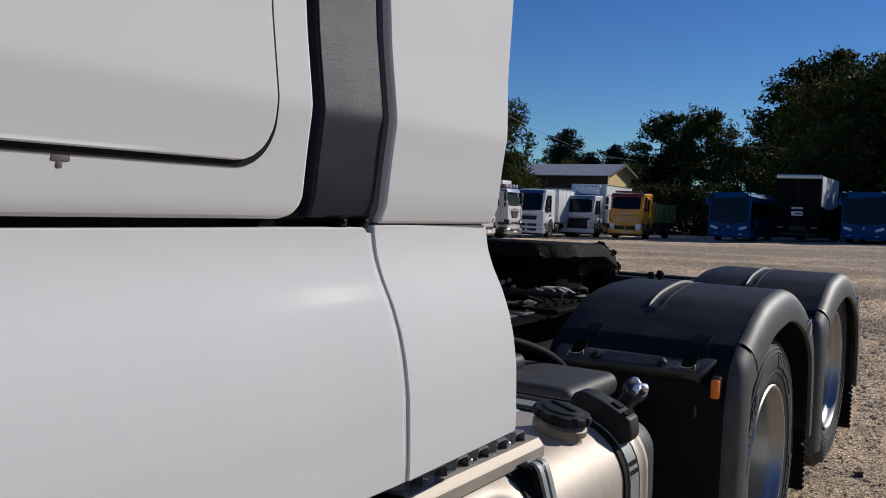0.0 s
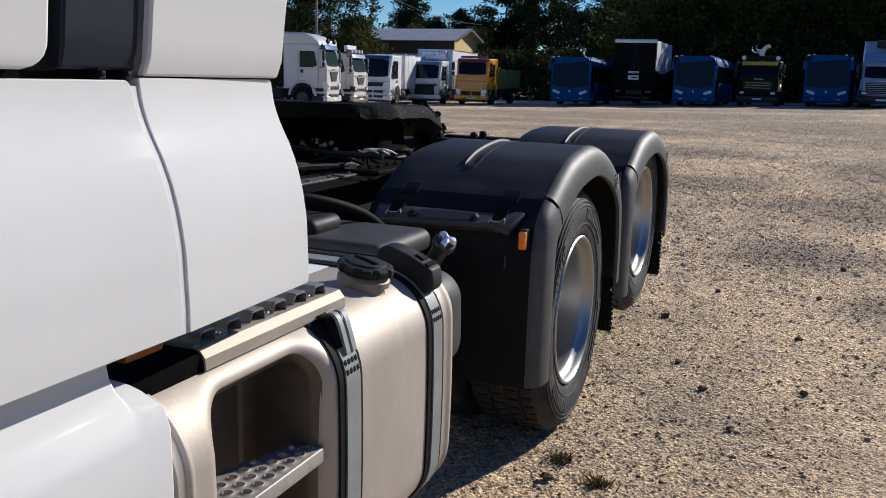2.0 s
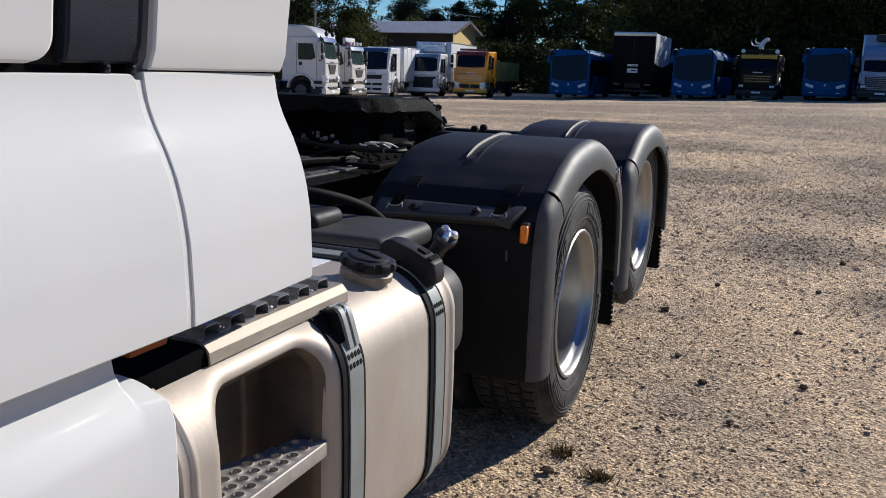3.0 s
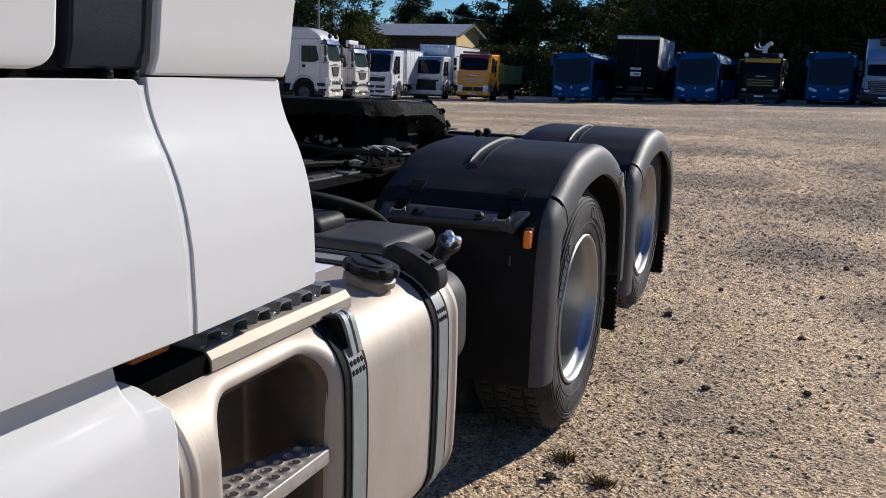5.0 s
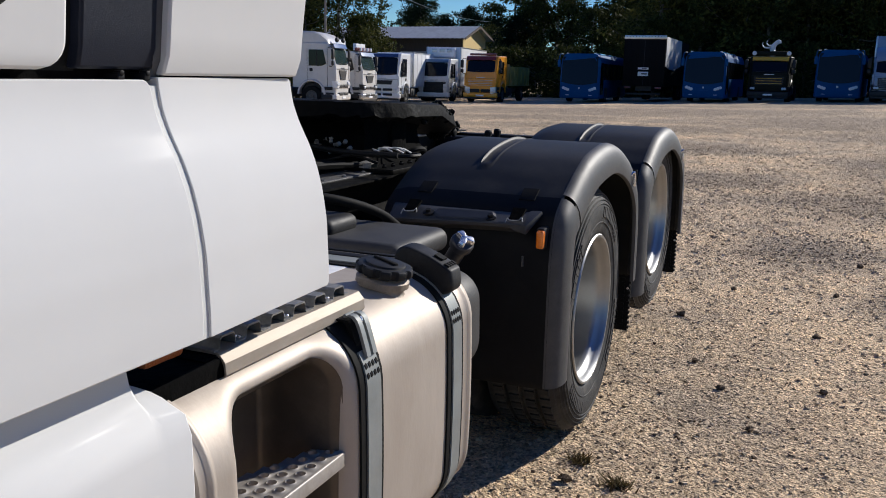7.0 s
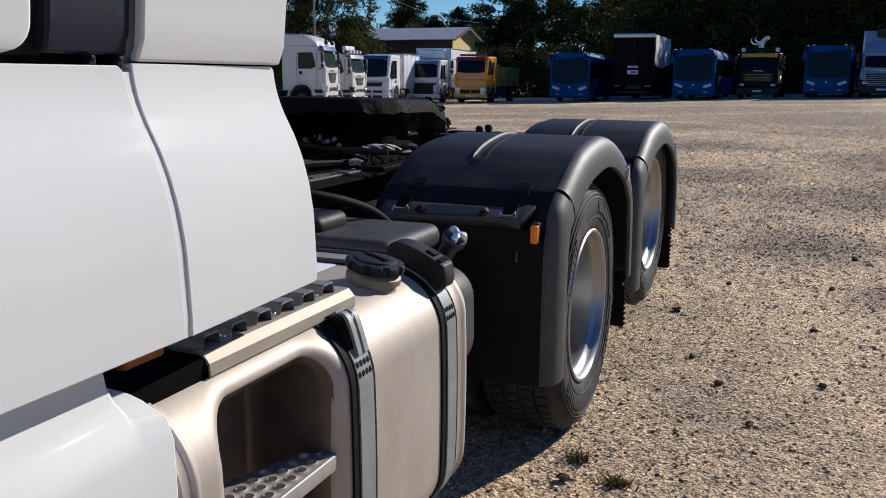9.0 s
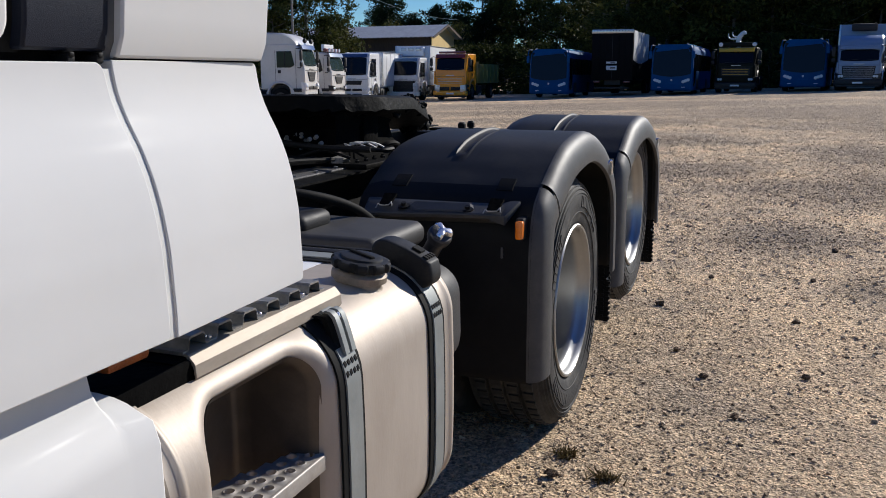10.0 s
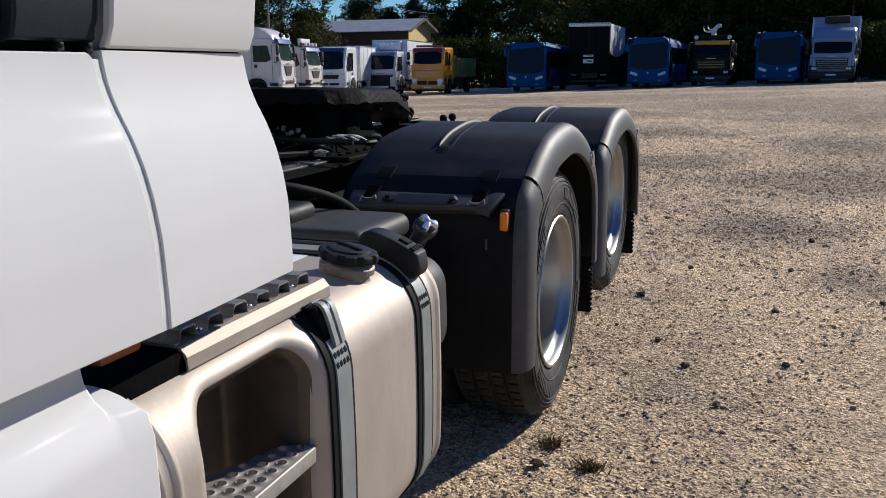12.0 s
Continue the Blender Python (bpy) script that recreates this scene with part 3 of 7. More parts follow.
    for s in (-0.0125, 0.0125):
        rows = []
        for z, x in ((0.858, 0.001), (0.876, -0.004), (0.896, -0.010), (0.914, -0.016), (0.928, -0.022), (0.936, -0.030), (0.938, -0.040), (0.934, -0.050)):
            rows.append([(x, 1.978 + s - 0.0075, z), (x, 1.978 + s + 0.0075, z)])
        a = grid(bm, rows)
        b = grid(bm, [[(p[0] + 0.006, p[1], p[2] + 0.004) for p in r] for r in rows])
        for i in range(len(rows) - 1):
            for j in (0, 1):
                bm.faces.new((a[i][j], a[i + 1][j], b[i + 1][j], b[i][j]))
    tube(bm, [(-0.046, 1.961, 0.937), (-0.046, 1.995, 0.937)], 0.004, 8, 1)
    part("strap_buckle", bm, STRAP, tank, "bent steel strap buckle")
    rows = [[(x, 1.976 + k * 0.021, z) for k in (-1, 0, 1)] for z, x in ((0.858, -0.010), (0.884, -0.017), (0.910, -0.026), (0.930, -0.036), (0.932, -0.060))]
    part("buckle_pad", shell(rows, lambda p: (-0.008, 0, -0.004)), RUBBER, tank, "black rubber pad behind the buckle")
    bm = bmesh.new()
    lathe_axis(bm, [(0.004, 0), (0.007, 0.002), (0.007, 0.012), (0.004, 0.014)], (-0.030, 1.982, 0.925), (0.9, 0, 0.4), 10)
    part("buckle_bolt", bm, CHROME, tank)
    # moulded clamp cover over the rear strap's shoulder
    bm = bmesh.new()
    side = [(-0.150, 0.936), (-0.146, 0.980), (-0.118, 0.996), (-0.066, 0.982), (-0.010, 0.955), (0.003, 0.941), (0.004, 0.900), (-0.034, 0.884), (-0.066, 0.908), (-0.100, 0.934)]
    side = [(p.x, p.y) for p in smooth_path([(x, z, 0) for x, z in side + side[:1]], 5)][:-1]
    mx, mz = sum(x for x, z in side) / len(side), sum(z for x, z in side) / len(side)
    vr = grid(bm, [[(mx + (x - mx) * k, y, mz + (z - mz) * k) for x, z in side] for y, k in ((2.376, 0.86), (2.377, 0.93), (2.381, 0.98), (2.388, 1.0), (2.428, 1.0), (2.435, 0.98), (2.439, 0.93), (2.440, 0.86))], close_u=True)
    cap(bm, vr[0])
    cap(bm, vr[-1])
    part("clamp_cover", bm, CAPBLACK, tank, "moulded black clamp cover", sharp=50)
    bm = bmesh.new()
    add_box(bm, -0.052, -0.028, 2.396, 2.422, 0.9660, 0.9760, turn=Matrix.Rotation(radians(26), 4, "Y"))
    part("clamp_hole", bm, RUBBER, tank)
    bm = bmesh.new()
    for i in range(4):
        add_box(bm, -0.020, -0.006, 2.386 + i * 0.013, 2.393 + i * 0.013, 0.9570, 0.9605, turn=Matrix.Rotation(radians(26), 4, "Y"))
    part("clamp_mark", bm, RUBBER, tank)
    # filler neck and cap
    foot, lean = Vector((-0.112, 2.235, 0.905)), Vector((0.16, 0.02, 1)).normalized()
    bm = bmesh.new()
    lathe_axis(bm, [(0.060, -0.03), (0.060, 0.012), (0.056, 0.016), (0.052, 0.022), (0.052, 0.030), (0.061, 0.033), (0.061, 0.046), (0.058, 0.050), (0.045, 0.060)], foot, lean, 32)
    part("filler_neck", bm, mat("dull_stained_metal", (0.20, 0.165, 0.13), (0.34, 0.29, 0.24), rough=0.6, metal=0.5, scale=30, bump=0.1, bump_scale=90), tank, "dull stained metal filler neck")
    bm = bmesh.new()
    q = lean.to_track_quat("Z", "Y").to_matrix()
    segs = 80
    rows = []
    for r, h in [(0.054, 0.056), (0.061, 0.057), (0.065, 0.060), (0.066, 0.064), (0.066, 0.072), (0.064, 0.076), (0.059, 0.078), (0.047, 0.079), (0.045, 0.083), (0.040, 0.0845), (0.01, 0.085)]:
        ring_pts = []
        for i in range(segs):
            t = 2 * math.pi * i / segs
            rr = r - (0.006 if i % 8 in (0, 1, 2) and r > 0.0600 else 0)
            ring_pts.append(foot + q @ Vector((rr * math.cos(t), rr * math.sin(t), h)))
        rows.append(ring_pts)
    vr = grid(bm, rows, close_u=True)
    cap(bm, vr[0])
    cap(bm, vr[-1])
    part("fuel_cap", bm, CAPBLACK, tank, "black scalloped fuel cap")
    bm = bmesh.new()
    add_box(bm, -0.034, 0.034, -0.006, 0.006, 0.080, 0.0895, bevel=0.002)
    bmesh.ops.transform(bm, matrix=Matrix.Translation(foot) @ q.to_4x4() @ Matrix.Rotation(radians(65), 4, "Z"), verts=bm.verts[:])
    part("cap_grip", bm, RUBBER, tank)
    # sticker on top of the tank
    for x0, x1, y0, y1 in ((-0.36, -0.26, 2.22, 2.36), (-0.33, -0.24, 2.12, 2.19)):
        part("sticker", boxes((x0, x1, y0, y1, 0.9352, 0.9362)), PAPER, tank, "white warning sticker")
    # perforated treads in the well, narrower towards the rear
    for z in (0.690, 0.37):
        bm = bmesh.new()
        x1, y0, y1 = -0.010, 1.520, 1.893
        wide, pitch, seg = 0.0275, 0.034, 16
        back = lambda y: max(-0.122, -0.060 - (y1 - y) * 0.36)
        for j in range(5):
            shift = (j % 2) * pitch / 2
            for i in range(-1, int((y1 - y0) / pitch)):
                cy, cx = y1 - shift - (i + 0.5) * pitch, x1 - 0.006 - (j + 0.5) * wide
                ya, yb = cy - pitch / 2, min(y1, cy + pitch / 2)
                if yb - ya < 0.004 or cx + wide / 2 < back(cy) + 0.003:
                    continue
                xa, xb = max(cx - wide / 2, back(cy)), x1 if j == 0 else cx + wide / 2
                sq, ro, ri, lo = [], [], [], []
                for k in range(seg):
                    a = 2 * math.pi * k / seg
                    c, q = math.cos(a), math.sin(a)
                    m = max(abs(c), abs(q))
                    sq.append(((xa + xb) / 2 + c / m * (xb - xa) / 2, (ya + yb) / 2 + q / m * (yb - ya) / 2, z))
                    ro.append((cx + 0.0130 * c, cy + 0.0130 * q, z + 0.0003))
                    ri.append((cx + 0.0096 * c, cy + 0.0096 * q, z + 0.0024))
                    lo.append((cx + 0.0090 * c, cy + 0.0090 * q, z - 0.0070))
                if xa < cx - 0.0132 and yb > cy + 0.0135:
                    grid(bm, [sq, ro, ri, lo], close_u=True)
                else:
                    cap(bm, [bm.verts.new(v) for v in sq])
        add_box(bm, x1 - 0.003, x1 + 0.005, y0, y1, z - 0.030, z + 0.001, bevel=0.0035, seg=3)
        add_box(bm, back(y1), x1, y1 - 0.002, y1 + 0.004, z - 0.028, z + 0.001, bevel=0.002)
        part("step_tread", bm, TREAD, tank, "perforated aluminium step tread")
    bm = bmesh.new()
    lathe_axis(bm, [(0.014, 0), (0.014, 0.01), (0.009, 0.016)], (-0.236, 1.80, 0.735), (1, 0, 0), 6)
    part("tread_bolt", bm, STEEL, tank)


build_tank()


GRIP = mat("worn_grip_steel", (0.14, 0.137, 0.132), (0.29, 0.28, 0.265), rough=0.5, metal=0.2, scale=30, bump=0.1, bump_scale=120)


def build_rail():
    rail = new("catwalk_rail")
    rail.parent = truck
    rail["label"] = "folded aluminium rail with black serrated grip strip"
    prof = [(-0.205, 0.960), (-0.080, 0.960), (-0.076, 0.9588), (-0.0665, 0.9485), (-0.0635, 0.944), (-0.0615, 0.924), (-0.0655, 0.9235)]
    rows = [[(x, y, z) for y in (1.612, 1.70, 1.85, 2.0, 2.072)] for x, z in prof]
    soften(part("rail_profile", shell(rows, lambda p: (-0.004, 0, -0.004)), RAIL, rail, sharp=18), 0.0006, 1)
    # hat-shaped grip brackets
    for i in range(1, 7):
        y = 1.575 + i * 0.0715
        bm = bmesh.new()
        x0, x1 = -0.200, -0.083
        h = [(-0.036, 0.0), (-0.025, 0.0), (-0.022, 0.004), (-0.020, 0.016), (-0.016, 0.020), (0.014, 0.020), (0.018, 0.016), (0.019, 0.003), (0.022, 0.0), (0.036, 0.0)]
        rows = [[(x, y + a, 0.963 + b) for a, b in h] for x in (x0, x1)]
        part("grip_bracket", shell(rows, lambda p: (0, 0, -0.0035)), GRIP, rail, "dark steel hat-shaped grip bracket")
        if i % 2:
            bm = bmesh.new()
            lathe_axis(bm, [(0.006, 0), (0.006, 0.004), (0.004, 0.006)], (x1 - 0.010, y + 0.040, 0.962), (0, 0, 1), 8)
            part("bracket_bolt", bm, CHROME, rail)
    # added black box that paints the shaded gap below the rail
    part("rail_gap_shade", boxes((-0.30, -0.078, 1.58, 2.065, 0.905, 0.955)), VOID_BLACK, rail)


build_rail()


# mudguards, wheels -------------------------------------------------------
def build_guard(y_axle, dz, front_panel=True):
    g = new("mudguard")
    g.parent = truck
    g["label"] = "black plastic mudguard with raised rib and outer flare"
    xi = -0.60
    yc = y_axle
    # line of the hood over the wheel, front foot to rear foot
    line = [(yc - 0.630, 0.398), (yc - 0.632, 0.60), (yc - 0.628, 0.80), (yc - 0.612, 0.90), (yc - 0.578, 0.965), (yc - 0.52, 1.008), (yc - 0.45, 1.045), (yc - 0.36, 1.088), (yc - 0.23, 1.132), (yc - 0.02, 1.158),
            (yc + 0.13, 1.152), (yc + 0.28, 1.118), (yc + 0.42, 1.065), (yc + 0.53, 0.995), (yc + 0.61, 0.90), (yc + 0.65, 0.75), (yc + 0.665, 0.52)]
    pts = [(p.x, p.y + dz) for p in smooth_path([(a, b, 0) for a, b in line], 6)]
    k_split = min(range(len(pts)), key=lambda i: abs(pts[i][1] - (1.015 + dz)) + (9 if pts[i][0] > yc else 0))

    def normal(i):
        a, b = pts[max(i - 1, 0)], pts[min(i + 1, len(pts) - 1)]
        l = math.hypot(b[0] - a[0], b[1] - a[1])
        return (-(b[1] - a[1]) / l, (b[0] - a[0]) / l)

    def hood(i0, i1, name, material, label=""):
        rows = []
        for i in range(i0, i1):
            y, z = pts[i]
            ny, nz = normal(i)
            row = []
            for x in steps(xi, -0.344, 4) + [-0.340, -0.337, -0.334, -0.331, -0.328, -0.322, -0.312, -0.302, -0.296, -0.293, -0.290, -0.287, -0.284, -0.280] + steps(-0.24, 0.022, 5):
                h = 0.0
                if yc - 0.36 < y < yc + 0.35:
                    fade = min(1, (y - yc + 0.36) / 0.03)
                    if y < yc - 0.325 and -0.340 < x < -0.284:
                        h = 0.005 * math.sin(math.pi * (x + 0.340) / 0.056)
                    elif -0.340 < x < -0.331:
                        h = 0.009 * math.sin(math.pi * (x + 0.340) / 0.009) * fade
                    elif -0.331 <= x <= -0.296:
                        h = -0.006 * math.sin(math.pi * (x + 0.331) / 0.035) * fade
                    elif -0.296 < x < -0.284:
                        h = 0.003 * math.sin(math.pi * (x + 0.296) / 0.012) * fade
                if x < xi + 0.08:
                    h -= 0.02 * ((xi + 0.08 - x) / 0.08) ** 2
                row.append((x, y + ny * h, z + nz * h))
            rows.append(row)
        return part(name, shell(rows, lambda p: (0, 0.004, -0.006)), material, g, label, sharp=50)

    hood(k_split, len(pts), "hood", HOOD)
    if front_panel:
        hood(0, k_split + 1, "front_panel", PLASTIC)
    # outer flare, a rolled lip along the arch
    sect = [(0.018, 0.001), (0.030, -0.0025), (0.042, -0.010), (0.052, -0.022), (0.060, -0.038), (0.066, -0.062), (0.068, -0.090), (0.066, -0.112), (0.056, -0.116)]
    for a, b, nm in ((0, k_split + 1, "flare_front"), (k_split + 1, len(pts), "flare_top")):
        rows = []
        for i in range(a, b):
            y, z = pts[i]
            if nm == "flare_top" and i == a:
                y, z = y + 0.002, z + 0.003
            ny, nz = normal(i)
            rows.append([(x, y + ny * h, z + nz * h) for x, h in sect])
        soften(part(nm, shell(rows, lambda p: (-0.004, 0.0, 0.0)), FLARE, g, "grey-black outer flare", sharp=50), 0.0015, 1)
    if front_panel:
        yf = yc - 0.600
        # hinge ledge with two rubber latches
        rows = []
        for x, d, zf in ((-0.552, 0.2, 0.930), (-0.545, 0.9, 0.923), (-0.430, 1.0, 0.928), (-0.300, 1.0, 0.933), (-0.160, 1.0, 0.938), (-0.070, 1.0, 0.939)):
            rows.append([(x, yf + 0.012, 0.966 + dz), (x, yf - 0.010 * d, 0.958 + dz), (x, yf - 0.056 * d, zf + 0.005 + dz), (x, yf - 0.060 * d, zf + dz), (x, yf - 0.057 * d, zf - 0.010 + dz), (x, yf - 0.004, zf - 0.034 + dz)])
        part("hinge_ledge", shell(rows, lambda p: (0, 0.004, 0)), LEDGE, g, "dull grey-black hinge ledge", sharp=20)
        # raised middle pad between the bolts
        bm = bmesh.new()
        foot = [(-0.385, -0.010, 0.9595), (-0.395, -0.030, 0.950), (-0.370, -0.052, 0.9395), (-0.195, -0.052, 0.945), (-0.165, -0.032, 0.954), (-0.175, -0.010, 0.961)]
        a = [bm.verts.new((x, yf + y, z + dz)) for x, y, z in foot]
        b = [bm.verts.new((x * 0.9 - 0.028, yf + y * 0.8 - 0.006, z + 0.006 + dz)) for x, y, z in foot]
        cap(bm, b)
        for i in range(6):
            bm.faces.new((a[i], a[(i + 1) % 6], b[(i + 1) % 6], b[i]))
        part("ledge_pad", bm, LEDGE, g, sharp=20)
        # wedge at the outer end of the ledge, rising to the hood
        bm = bmesh.new()
        over = [(-0.105, -0.058, 0.939), (-0.056, -0.060, 0.940), (-0.026, 0.015, 0.979), (-0.060, 0.025, 0.977), (-0.105, 0.020, 0.962)]
        under = [(-0.105, -0.056, 0.922), (-0.055, -0.058, 0.909), (-0.024, 0.018, 0.966), (-0.060, 0.025, 0.940), (-0.105, 0.020, 0.930)]
        a = [bm.verts.new((x, yf + y, z + dz)) for x, y, z in over]
        b = [bm.verts.new((x, yf + y, z + dz)) for x, y, z in under]
        cap(bm, a)
        cap(bm, b)
        for i in range(5):
            bm.faces.new((a[i], a[(i + 1) % 5], b[(i + 1) % 5], b[i]))
        bmesh.ops.bevel(bm, geom=bm.edges[:], offset=0.003, segments=2, affect="EDGES", profile=0.6)
        part("ledge_wedge", bm, LEDGE, g, "grey-black corner wedge", sharp=25)

        def lie(x, y0, y1, lift, half):
            """A strip of rubber that follows the hood's line."""
            rows = []
            for i in range(len(pts)):
                if y0 < pts[i][0] < y1 and pts[i][1] > 0.9 + dz:
                    ny, nz = normal(i)
                    rows.append([(x + k * half, pts[i][0] + ny * lift, pts[i][1] + nz * lift) for k in (-1, 0, 1)])
            return shell(rows, lambda p: (0, 0.004, -0.006))

        for x in (-0.468, -0.098):
            part("latch_keeper", lie(x, yc - 0.540, yc - 0.470, 0.003, 0.027), RUBBER, g, "black rubber latch plate")
            # strap drawn tight from the plate to the ledge
            bm = bmesh.new()
            slab_on(bm, (x - 0.019, yf - 0.046, 0.952 + dz), (x + 0.019, yf - 0.046, 0.952 + dz), (x + 0.022, yf + 0.004, 0.981 + dz), (x - 0.022, yf + 0.004, 0.981 + dz), 0.005)
            part("latch", bm, VOID_BLACK, g, "black rubber latch")
            bm = bmesh.new()
            tube(bm, [(x - 0.030, yf - 0.054, 0.941 + dz), (x - 0.024, yf - 0.046, 0.957 + dz), (x - 0.016, yf - 0.052, 0.952 + dz), (x + 0.016, yf - 0.052, 0.954 + dz), (x + 0.022, yf - 0.042, 0.964 + dz), (x + 0.026, yf - 0.050, 0.950 + dz)], 0.0019, 6, 2)
            part("latch_wire", bm, STEEL, g, "bent bright wire")
        for x in (-0.405, -0.185):
            bm = bmesh.new()
            lathe_axis(bm, [(0.020, 0), (0.020, 0.004), (0.009, 0.005), (0.009, 0.014)], (x, yf - 0.034, 0.949 + dz), (0, -0.3, 1), 10)
            part("ledge_bolt", bm, BLACK, g)
        # amber marker lamp on its bracket
        bm = boxes((-0.019, 0.006, yf - 0.070, yf - 0.044, 0.870 + dz, 0.928 + dz), bevel=0.007, seg=3)
        part("marker_lamp", bm, AMBER, g, "amber side marker lamp")
        bm = boxes((-0.022, 0.004, yf - 0.052, yf + 0.004, 0.866 + dz, 0.934 + dz), bevel=0.005)
        part("lamp_bracket", bm, CAPBLACK, g)
        # little bright clip and grab slot low on the panel
        part("panel_slot", boxes((-0.075, -0.068, yf - 0.034, yf - 0.026, 0.80 + dz, 0.835 + dz), bevel=0.002), FLARE, g)
    # bright retaining pin at the rear edge of the flare
    bm = bmesh.new()
    tube(bm, [(0.058, yc + 0.36, 1.000 + dz), (0.074, yc + 0.38, 1.02 + dz), (0.074, yc + 0.40, 0.96 + dz)], 0.006, 6, 3)
    part("retaining_pin", bm, CHROME, g, "bright retaining pin")
    # mud flap with a knobbed skirt
    yb = yc + 0.672
    bm = bmesh.new()
    add_box(bm, -0.58, 0.030, yb, yb + 0.012, 0.25 + dz * 0.5, 1.00 + dz, bevel=0.003)
    for r in range(14):
        for c in range(22):
            x, z = -0.55 + c * 0.026, 0.27 + dz * 0.5 + r * 0.020
            add_box(bm, x, x + 0.013, yb - 0.005, yb + 0.001, z, z + 0.012)
    for r in range(16):
        add_box(bm, 0.018, 0.036, yb - 0.004, yb + 0.014, 0.26 + dz * 0.5 + r * 0.024, 0.272 + dz * 0.5 + r * 0.024)
    part("mud_flap", bm, RUBBER, g, "black knobbed rubber mud flap")
    bm = bmesh.new()
    lathe_axis(bm, [(0.006, 0), (0.006, 0.008)], (0.025, yb - 0.006, 0.455 + dz), (0, -1, 0), 8)
    part("flap_bolt", bm, CHROME, g)
    return g


AX1, AX2 = 3.78, 5.154
build_guard(AX1, 0.0)
build_guard(AX2, -0.004)


def piece_mesh(name, sx, sy, sz, material):
    bm = bmesh.new()
    add_box(bm, -sx / 2, sx / 2, -sy / 2, sy / 2, -sz / 2, sz / 2)
    me = bpy.data.meshes.new(name)
    bm.to_mesh(me)
    bm.free()
    me.materials.append(material)
    return me


def piece(name, mesh, parent, m):
    ob = new(name, mesh)
    ob.parent = parent
    ob.matrix_basis = m
    return ob


BLOCK = piece_mesh("tread_block", 0.036, 0.034, 0.013, TYRE)
BAR = piece_mesh("sidewall_bar", 0.005, 0.020, 0.040, TYRE)


def build_wheel(y, z, name, x_face=0.0, seed=3):
    w = new(name)
    w.parent = truck
    w["label"] = "worn truck tyre on a deep silver steel rim"
    c = (x_face, y, z)
    # sidewall and crown
    prof = [(0.292, -0.012), (0.305, 0.004), (0.318, 0.010), (0.345, 0.016), (0.380, 0.022), (0.410, 0.022), (0.436, 0.018), (0.456, 0.010), (0.470, 0.002), (0.478, -0.004), (0.480, -0.010), (0.488, -0.014), (0.494, -0.024)]
    ribs = [(-0.024, -0.068), (-0.080, -0.128), (-0.140, -0.188), (-0.200, -0.248)]
    for a, b in ribs:
        prof += [(0.4965, a - 0.003), (0.4985, (a + b) / 2), (0.4965, b + 0.003), (0.483, b - 0.001), (0.483, b - 0.011)]
    prof += [(0.488, -0.270), (0.47, -0.278), (0.41, -0.294), (0.345, -0.290), (0.292, -0.262)]
    low = lambda r: 0.292 + (r - 0.292) * 0.945
    prof = [(low(r), x) for r, x in prof]
    bm = bmesh.new()
    lathe_x(bm, prof, c, 96)
    part("tyre", bm, TYRE, w, "worn black truck tyre", sharp=28)
    # tread blocks and raised bars of lettering, each a piece of its own
    n = 62
    for k, (x0, x1) in enumerate(ribs):
        for i in range(n):
            piece("tread_block", BLOCK, w, Matrix.Translation(c) @ Matrix.Rotation(2 * math.pi * (i + 0.4 * (k % 2)) / n, 4, "X") @ Matrix.Translation(((x0 + x1) / 2, 0, low(0.4968))))
    rng = random.Random(seed)
    for start, count in ((-0.9, 11), (0.75, 8), (2.2, 9), (3.9, 10)):
        for i in range(count):
            h, wd = rng.uniform(0.8, 1.2), rng.uniform(0.8, 1.3)
            piece("sidewall_bar", BAR, w, Matrix.Translation(c) @ Matrix.Rotation(start + i * 0.075, 4, "X") @ Matrix.Translation((0.022, 0, low(0.395))) @ Matrix.Diagonal((1, wd, h, 1)))
    bm = bmesh.new()
    for r, x in ((low(0.352), 0.018), (low(0.430), 0.0205), (low(0.446), 0.0170), (low(0.460), 0.0105), (low(0.472), 0.0030)):
        lathe_x(bm, [(r - 0.003, x - 0.002), (r - 0.0015, x + 0.0018), (r + 0.0015, x + 0.0018), (r + 0.003, x - 0.002)], c, 96)
    part("sidewall_ring", bm, TYRE, w)
    # rim: rolled flange, deep barrel and disc
    bm = bmesh.new()
    lathe_x(bm, [(0.287, -0.02), (0.300, 0.002), (0.302, 0.010), (0.298, 0.015), (0.290, 0.014), (0.284, 0.006), (0.281, -0.006), (0.277, -0.018), (0.268, -0.026), (0.2635, -0.034), (0.262, -0.05), (0.260, -0.10),
                 (0.257, -0.180), (0.250, -0.200), (0.235, -0.210), (0.20, -0.212), (0.17, -0.205), (0.14, -0.198), (0.12, -0.197)], c, 96)
    part("rim", bm, RIM, w, "deep silver steel rim", sharp=40)
    bm = bmesh.new()
    lathe_axis(bm, [(0.121, -0.21), (0.118, -0.16), (0.11, -0.15), (0.05, -0.148)], c, (1, 0, 0), 32)
    part("hub", bm, BLACK, w)
    for i in range(10):
        a = 2 * math.pi * i / 10
        bm = bmesh.new()
        lathe_axis(bm, [(0.017, 0), (0.017, 0.018), (0.011, 0.022), (0.011, 0.035)], (c[0] - 0.206, c[1] + 0.167 * math.cos(a), c[2] + 0.167 * math.sin(a)), (1, 0, 0), 6)
        part("wheel_nut", bm, STEEL, w)
    return w


